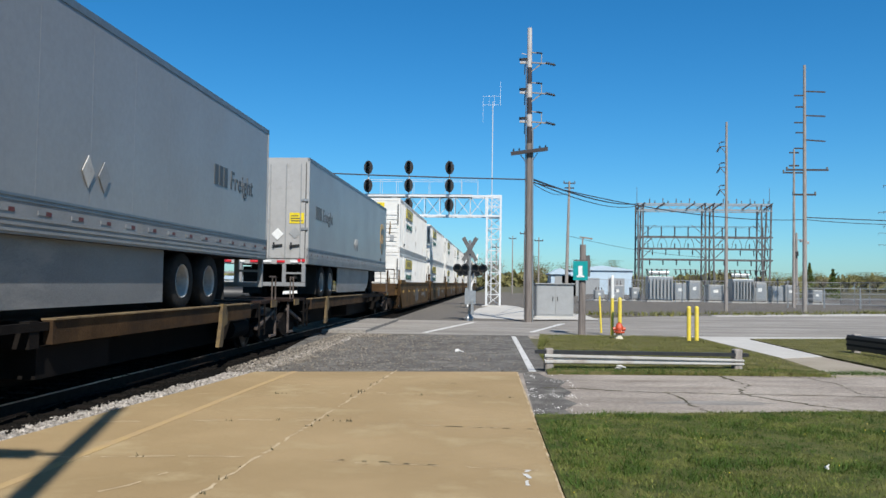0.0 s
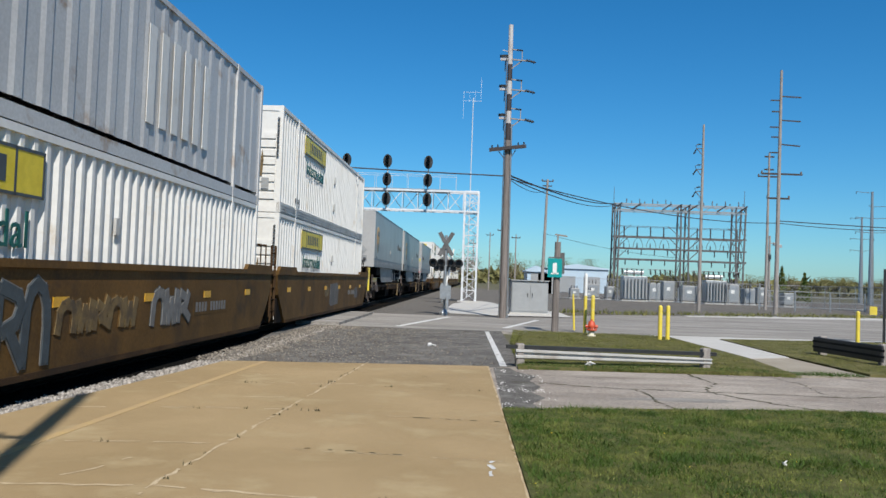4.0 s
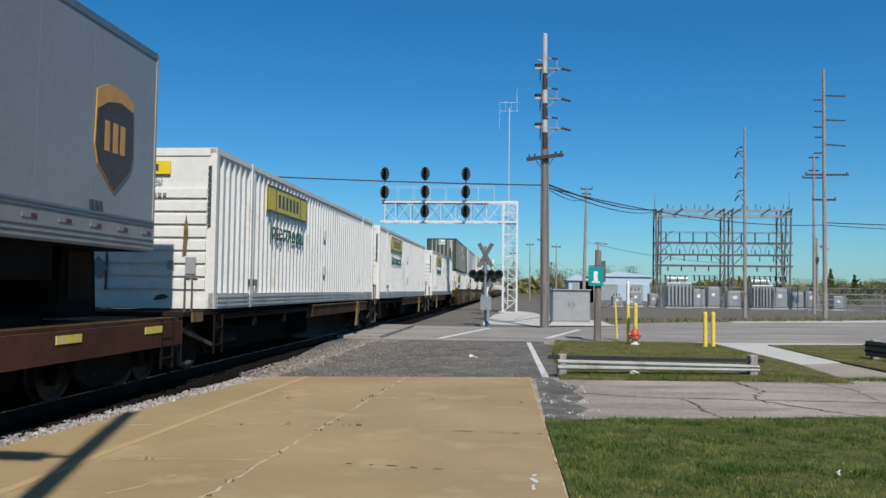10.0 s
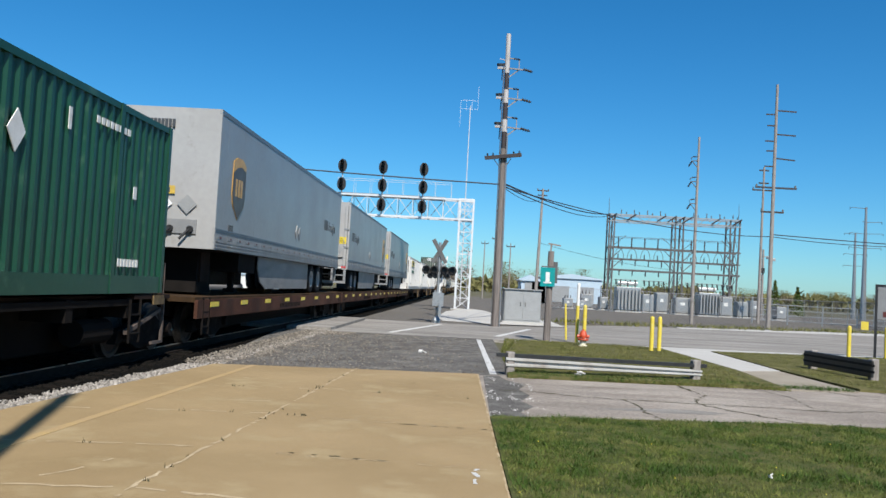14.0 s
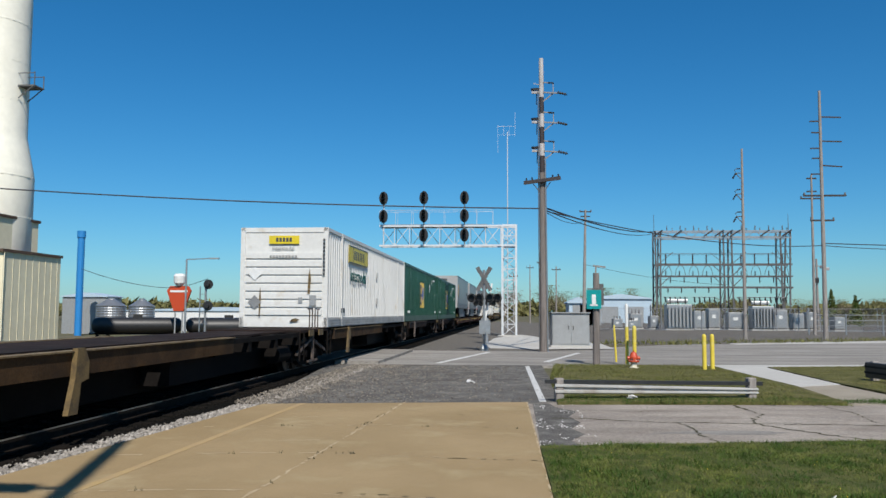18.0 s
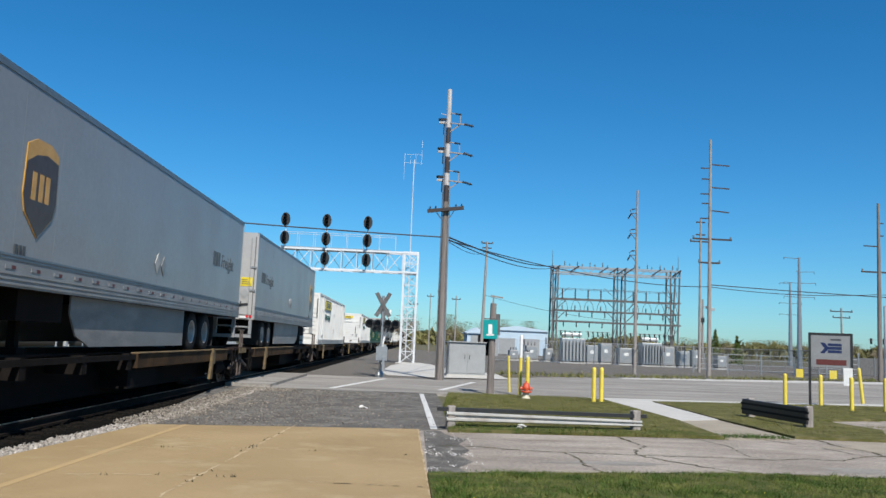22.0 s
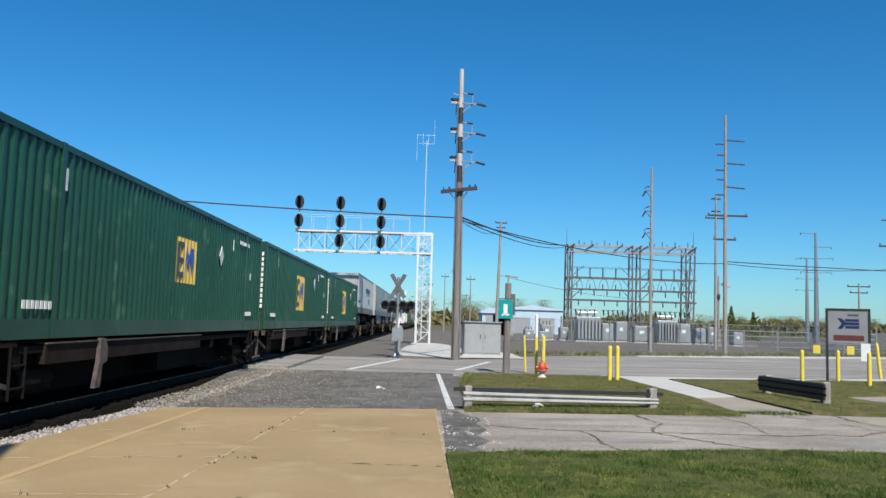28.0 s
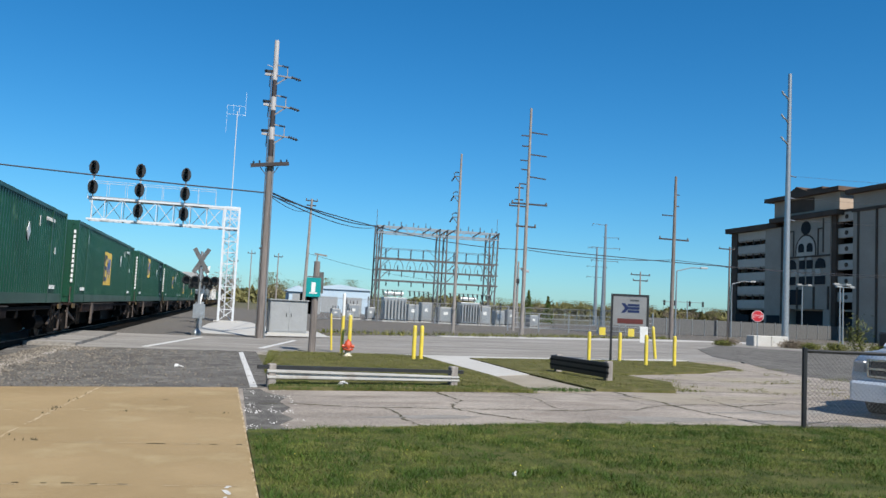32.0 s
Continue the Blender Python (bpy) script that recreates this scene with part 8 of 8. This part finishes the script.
                wall_plate(bm, [(y0, z0 + 0.1), (y0 + 0.3, z0), (y1 - 0.1, z0 + 0.05), (y1, z1 - 0.2), (y1 - 0.3, z1), (y0 + 0.1, z1 - 0.05)], 1.42, 1.425)
                part("overpainted_patch", bm, q, side)
            for y in (-e + 2.4, e - 1.7):
                bm = B()
                wall_plate(bm, [(y - 1.15, 1.6), (y + 1.15, 1.6), (y + 0.95, 1.77), (y - 0.95, 1.77)], 1.36, 1.45)
                part("guide", bm, "wellbrown", side)
    bm = B()
    box(bm, -1.28, 1.28, -e + 2.3, e - 2.3, 0.24, 0.32)
    part("floor", bm, "frame", w)
    for s in (-1, 1):
        bm = B()
        y0, y1 = sorted((s * (e - 1.45), s * e))
        box(bm, -1.25, 1.25, y0, y1, 0.95, 1.5)
        box(bm, -1.28, 1.28, min(s * (e - 1.5), s * (e - 1.46)), max(s * (e - 1.5), s * (e - 1.46)), 0.25, 1.56)
        part("end_platform", bm, "rust", w, "sooty brown end bulkhead and platform")
        bm = B()
        box(bm, 1.25, 1.29, y0 + 0.1, y1 - 0.1, 1.36, 1.44)
        for k in range(4):
            y = y0 + 0.2 + k * (y1 - y0 - 0.4) / 3
            box(bm, 1.25, 1.28, y - 0.03, y + 0.03, 0.97, 1.36)
        part("platform_rib", bm, "wellbrown", w)
        bogie(w, s * (e - 0.1))
        if s < 0 or not lead:
            ladder(w, 1.38, s * (e - 0.2 if s > 0 else e - 0.9), 0.45, 2.3, "rust")
            bm = B()
            for x in (0.5, 1.2):
                tube(bm, (x, s * (e - 0.25), 1.28), (x, s * (e - 0.25), 2.3), 0.02, None, 6)
            tube(bm, (0.5, s * (e - 0.25), 2.3), (1.2, s * (e - 0.25), 2.3), 0.02, None, 6)
            part("hand_rail", bm, "rust", w)
            bm = B()
            bar(bm, (0.85, s * (e - 0.3), 0.6), (0.85, s * (e - 0.3), 2.25), 0.08)
            part("brake_stand", bm, "rust", w)
            continue
        bm = B()
        for k in range(3):
            a = math.pi * k / 3
            tube(bm, (0.95 - 0.25 * math.cos(a), e - 0.05, 2.15 - 0.25 * math.sin(a)), (0.95 + 0.25 * math.cos(a), e - 0.05, 2.15 + 0.25 * math.sin(a)), 0.014, None, 5)
        hose(bm, [(0.95 + 0.25 * math.cos(2 * math.pi * i / 18), e - 0.05, 2.15 + 0.25 * math.sin(2 * math.pi * i / 18)) for i in range(18)], 0.02, 6, True)
        part("brake_wheel", bm, "frame", w, "black spoked brake wheel")
        bm = B()
        rbox(bm, 0.75, 1.2, e - 0.92, e - 0.42, 1.5, 2.1, 0.09)
        tube(bm, (0.95, e - 0.47, 2.0), (0.95, e - 0.04, 2.15), 0.06, None, 10)
        part("brake_housing", bm, "wellbrown", w, "brown brake winch housing")
        bm = B()
        box(bm, 1.42, 1.435, e - 1.0, e - 0.7, 1.07, 1.12)
        for k in range(3):
            tube(bm, (1.42, e - 0.98 + k * 0.14, 1.1), (1.45, e - 0.98 + k * 0.14, 1.1), 0.035, None, 8)
        part("bolt_row", bm, "dulltan", w)
        for d in (-1, 1):
            bm = B()
            a, b = sorted((d * 0.9, d * 1.3))
            rbox(bm, a, b, e - 0.07, e + 0.72, 0.8, 1.54, 0.03)
            eb = part("end_box", bm, "rust", w, "sooty steel end box with a framed hatch")
            for ya, yb, za, zb in ((0.06, 0.56, 1.42, 1.47), (0.06, 0.56, 1.1, 1.15), (0.06, 0.11, 1.15, 1.42), (0.51, 0.56, 1.15, 1.42)):
                bm = B()
                a, b = sorted((d * 1.3, d * 1.325))
                box(bm, a, b, e + ya, e + yb, za, zb)
                part("hatch_frame", bm, "dulltan", eb)
        bm = B()
        box(bm, -1.2, 1.2, e, e + 0.74, 0.84, 0.92)
        part("end_step", bm, "dulltan", w)
    return w


def spine_wagon(L, beam="rust", bracket="ochre", flip=False, caged=False):
    w = thing("spine_wagon", "grimy black spine wagon with rusty side beams", "railway wagon")
    e = L / 2
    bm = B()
    # Sill widened to block the bright far side, so the underside stays black.
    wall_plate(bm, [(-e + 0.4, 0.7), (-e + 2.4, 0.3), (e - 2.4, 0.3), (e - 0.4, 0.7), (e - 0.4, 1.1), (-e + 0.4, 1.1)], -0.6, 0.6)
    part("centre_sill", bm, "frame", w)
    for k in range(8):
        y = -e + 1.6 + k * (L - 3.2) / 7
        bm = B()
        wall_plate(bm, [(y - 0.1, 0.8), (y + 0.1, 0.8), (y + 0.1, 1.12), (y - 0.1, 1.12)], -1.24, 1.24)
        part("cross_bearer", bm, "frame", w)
    for s in (-1, 1):
        a, b = sorted((s * 1.17, s * 1.29))
        f = -1 if flip else 1                       # the beam stands nearer to one end
        ya, yb = sorted((f * (-e + 2.3), f * (0.8 if flip else 1.7)))
        bm = B()
        wall_plate(bm, [(ya, 0.83), (yb, 0.83), (yb, 1.12), (ya, 1.12)], a, b)
        part("side_beam", bm, beam, w)
        # Thin lip in a lighter colour, as the light along the beam's top.
        bm = B()
        box(bm, a - 0.03, b + 0.03, ya, yb, 1.12, 1.14)
        part("beam_lip", bm, "dulltan" if beam == "maroon" else "rustlip", w, "top flange, its lit edge painted paler")
        for y0, y1 in ((-e + 1.6, ya), (yb, e - 1.6)):
            bm = B()
            box(bm, a, b - 0.04, y0, y1, 1.0, 1.1)
            part("side_rail", bm, "frame", w)
        y = f * (-e + 4.2)
        bm = B()
        wall_plate(bm, [(y - 0.26, 0.36), (y - 0.04, 0.36), (y + 0.02, 0.74), (y + 0.2, 0.78), (y + 0.2, 1.0), (y + 0.1, 1.17), (y - 0.08, 1.17), (y - 0.12, 0.8)], b if s > 0 else a - 0.07, b + 0.07 if s > 0 else a)
        part("end_bracket", bm, bracket, w, "rusty tapered bracket")
        bm = B()
        box(bm, min(s * 0.5, s * 1.15), max(s * 0.5, s * 1.15), -0.9, 0.9, 0.42, 0.8)
        part("air_reservoir", bm, "frame", w)
    bm = B()
    box(bm, -0.9, 0.9, -e + 0.6, e - 0.6, 1.1, 1.14)
    part("deck", bm, "maroon", w)
    for s in (-1, 1):
        bogie(w, s * (e - 0.4))
        bm = B()
        box(bm, -0.18, 0.18, min(s * (e - 0.5), s * (e + 0.35)), max(s * (e - 0.5), s * (e + 0.35)), 0.62, 0.92)
        part("coupler", bm, "bogie", w)
        ladder(w, 1.3, s * (e - 1.5), 0.4, 1.1, "frame")
        bm = B()
        ya, yb = sorted((s * (e - 1.5), s * (e + 0.05)))
        box(bm, -1.22, 1.28, ya, yb, 1.1, 1.17)
        part("end_deck", bm, "maroon", w, "grimy end decking")
        bm = B()
        box(bm, 1.28, 1.31, min(s * (e - 0.75), s * (e - 0.3)), max(s * (e - 0.75), s * (e - 0.3)), 1.0, 1.16)
        part("reflector", bm, "ochre", w, "dirty yellow reflector plate")
        for d in () if caged and s < 0 else (0.15, 0.45):
            bm = B()
            tube(bm, (1.22, s * (e - d), 1.17), (1.22, s * (e - d), 1.72), 0.02, None, 6)
            tube(bm, (1.22, s * (e - d), 1.72), (1.22, s * (e - d - 0.2), 1.72), 0.02, None, 6)
            part("grab_iron", bm, "dulltan", w)
        bm = B()
        bar(bm, (1.16, s * (e - 1.5), 0.55), (1.16, s * (e - 0.1), 0.9), 0.07)
        bar(bm, (1.2, s * (e - 0.05), 0.3), (1.2, s * (e - 0.05), 1.1), 0.05)
        bar(bm, (1.2, s * (e - 0.05), 0.32), (1.2, s * (e - 0.5), 0.32), 0.05)
        part("brake_rigging", bm, "dulltan", w)
        bm = B()
        tube(bm, (0.95, s * (e - 1.9), 0.6), (0.95, s * (e - 2.9), 0.6), 0.2, None, 12)
        part("air_tank", bm, "frame", w)
    if caged:
        bm = B()
        box(bm, -1.2, 1.28, -e - 0.95, -e - 0.1, 0.78, 0.86)
        box(bm, -0.25, 0.25, -e - 0.9, -e + 0.4, 0.6, 0.78)
        part("end_step", bm, "ochre", w, "worn yellowish end platform")
        bm = B()
        tube(bm, (1.24, -e - 0.36, 0.86), (1.24, -e - 0.36, 2.03), 0.05, None, 12)
        part("marker_post", bm, "yellow", w, "yellow painted upright post")
        bm = B()
        bar(bm, (1.2, -e - 0.82, 0.86), (1.2, -e - 0.82, 2.1), 0.07)
        bar(bm, (-1.2, -e - 0.82, 2.06), (1.2, -e - 0.82, 2.06), 0.035)
        bar(bm, (-1.2, -e - 0.82, 0.86), (-1.2, -e - 0.82, 2.1), 0.07)
        part("cage_post", bm, "rust", w)
        for y in (-e - 0.62, -e - 0.2):
            bm = B()
            hose(bm, [(1.26, y - 0.05, 1.45), (1.26, y - 0.05, 2.05), (1.26, y + 0.05, 2.05), (1.26, y + 0.05, 1.45)], 0.013, 5, True)
            part("grab_loop", bm, "dulltan", w)
        for ya, yb, zt in ((-e - 0.95, -e - 0.48, 0.78), (-e + 0.62, -e + 1.14, 0.9)):
            bm = B()
            for q in (ya, yb):
                bar(bm, (1.24, q, 0.47), (1.24, q, zt), 0.035)
            bar(bm, (1.24, ya, 0.48), (1.24, yb, 0.48), 0.045)
            part("stirrup_step", bm, "dulltan", w)
        bm = B()
        box(bm, 1.2, 1.30, -e + 0.65, -e + 3.25, 0.86, 1.12)
        box(bm, 1.2, 1.32, -e + 2.5, -e + 3.25, 0.76, 1.0)
        wall_plate(bm, [(-e + 2.6, 1.12), (-e + 3.1, 1.12), (-e + 2.95, 1.3), (-e + 2.75, 1.3)], 1.22, 1.28)
        part("bolster_beam", bm, "dulltan", w, "grimy tan bolster beam")
        bm = B()
        hose(bm, [(1.24, -e + 0.95, 1.12), (1.24, -e + 0.95, 1.66), (1.24, -e + 1.4, 1.66), (1.24, -e + 1.4, 1.12)], 0.025, 6)
        part("grab_iron", bm, "dulltan", w)
    return w


def flat_wagon(L):
    w = thing("flat_wagon", "rusty brown flat wagon with yellow reflectors", "railway wagon")
    e = L / 2
    bm = B()
    box(bm, -1.3, 1.3, -e + 0.05, e - 0.05, 1.0, 1.1)
    part("deck", bm, "rust", w)
    for s in (-1, 1):
        bm = B()
        a, b = sorted((s * 1.30, s * 1.37))
        box(bm, a, b, -e + 0.05, e - 0.05, 0.68, 1.05)
        sill = part("side_sill", bm, "redrust", w)
        if s > 0:
            for k in range(8):
                y = -e + 1.1 + k * (L - 2.2) / 7
                bm = B()
                box(bm, 1.37, 1.38, y - 0.28, y + 0.28, 0.9, 1.0)
                part("reflector", bm, "yellow", sill)
            bm = B()
            for k in range(14):
                box(bm, 1.37, 1.376, -2.0 + k * 0.2, -1.88 + k * 0.2, 0.74, 0.86)
            part("lettering", bm, "bogie", sill)
    bm = B()
    wall_plate(bm, [(-e + 0.6, 0.7), (-e + 3.2, 0.3), (e - 3.2, 0.3), (e - 0.6, 0.7), (e - 0.6, 1.0), (-e + 0.6, 1.0)], -0.6, 0.6)
    part("centre_sill", bm, "frame", w)
    for s in (-1, 1):
        bogie(w, s * (e - 1.9))
        bm = B()
        box(bm, -0.18, 0.18, min(s * (e - 0.5), s * (e + 0.4)), max(s * (e - 0.5), s * (e + 0.4)), 0.62, 0.92)
        part("coupler", bm, "bogie", w)
        ladder(w, 1.36, s * (e - 0.6), 0.35, 1.1, "frame")
    for k in range(3):
        bm = B()
        y = -e + 3 + k * (L - 6) / 2
        box(bm, -0.5, 0.5, y - 0.5, y + 0.5, 1.1, 1.2)
        part("hitch_base", bm, "rust", w)
    return w


PROTO = {}


def made(key, build, s, z):
    """The first of its kind is built, the rest are copies; each one rides along the line from its place s."""
    m = pose(TX, s, z)
    if key not in PROTO:
        ob = PROTO[key] = build()
        ob.matrix_basis = m
    else:
        ob = copy_thing(PROTO[key], m)
    MOVING.append((ob, s, z))
    return ob


W_ = lambda: container("white", "white corrugated container with yellow name panel and teal lettering")
G_ = lambda: container("green", "dark green corrugated container with gold emblem panel")
O_ = lambda: container("olive", "old dark green ribbed container with rust-streaked end")
S_ = lambda: container("silver", "grey ribbed container with rusty white end")
STACKS = [(51.3, "W", "W"), (70.5, "W", "W"), (89.8, "W", "W"), (109, "W", "W"), (128.4, "W", "W"), (147.8, "S", "W"), (167.2, "W", "W"), (186.6, "W", "W"),
          (-28.4, "W", "W"), (-46.7, "S", "W"), (-65.3, "O", "W")]
BOX = {"W": W_, "G": G_, "O": O_, "S": S_}
for s, top, low in STACKS:
    sp = {-65.3: 1, -46.7: 2}.get(s, 0)
    made(("well", sp, s == -28.4), lambda: well_wagon(19.3, sp, s == -28.4), s, 0)
    made(low, BOX[low], s, 0.32)
    made(top, BOX[top], s, 3.24)
for s, rear, d in ((29.9, True, 1.26), (10.2, False, 2.25), (-7.4, False, 1.55)):
    if s == 10.2:
        made("spine_flip", lambda: spine_wagon(18.6, flip=True), s, 0)
    elif s == -7.4:
        made("spine_caged", lambda: spine_wagon(18.6, flip=True, caged=True), s, 0)
    else:
        made("spine", lambda: spine_wagon(18.6), s, 0)
    made(("trailer", rear, d), lambda: trailer(rear, False, d), s, 1.1)
for s in (-85.5, -105.7, -123.3):
    made("spine_flip" if s < -100 else "spine", None, s, 0)
    made("W", W_, s, 1.2)
for s, rear, d in ((-141.9, True, 1.26), (-160.4, True, 1.26), (-178.7, False, 1.55)):
    made("flat", lambda: flat_wagon(18.2), s, 0)
    made(("trailer", rear, d), None, s, 1.1)
for s in (-197.6, -214.2, -355.1, -372.3, -389.3, -407.8, -426.5, -444.8, -463.5):
    made("spine_g", lambda: spine_wagon(17.0, "maroon", "dulltan"), s, 0)
    kind = {-407.8: (-3.05, 1.5, 1.5, 1.2), -444.8: (-3.05, 1.5, 1.5, 1.2), -389.3: (-0.4, 1.1, 1.4, 1.0)}.get(s, (-1.8, 0.72, 1.9, 1.43))
    made(("G", kind), lambda: container("green", "dark green corrugated container with gold emblem panel", kind), s, 1.2)
for s in (-230.6, -265.7):
    made("spine", None, s, 0)
    made("W", W_, s, 1.2)
made("spine_e", lambda: spine_wagon(16.4), -248.1, 0)
for s, rear, d in ((-284.5, True, 1.26), (-302.6, False, 2.47), (-319.3, False, 1.25)):
    made("spine" if s == -284.5 else "spine_flip", None, s, 0)
    made(("trailer", rear, d), lambda: trailer(rear, False, d), s, 1.1)
made("spine", None, -338.7, 0)
made("alliance", lambda: trailer(True, True), -338.7, 1.1)


def motions():
    """The whole train runs up the line at an even speed."""
    for ob, s, z in MOVING:
        walk(ob, [(t, pose(TX, s + SPEED * t, z)) for t in (0.0, 8.0, 16.0, 24.0, 32.0)])


motions()
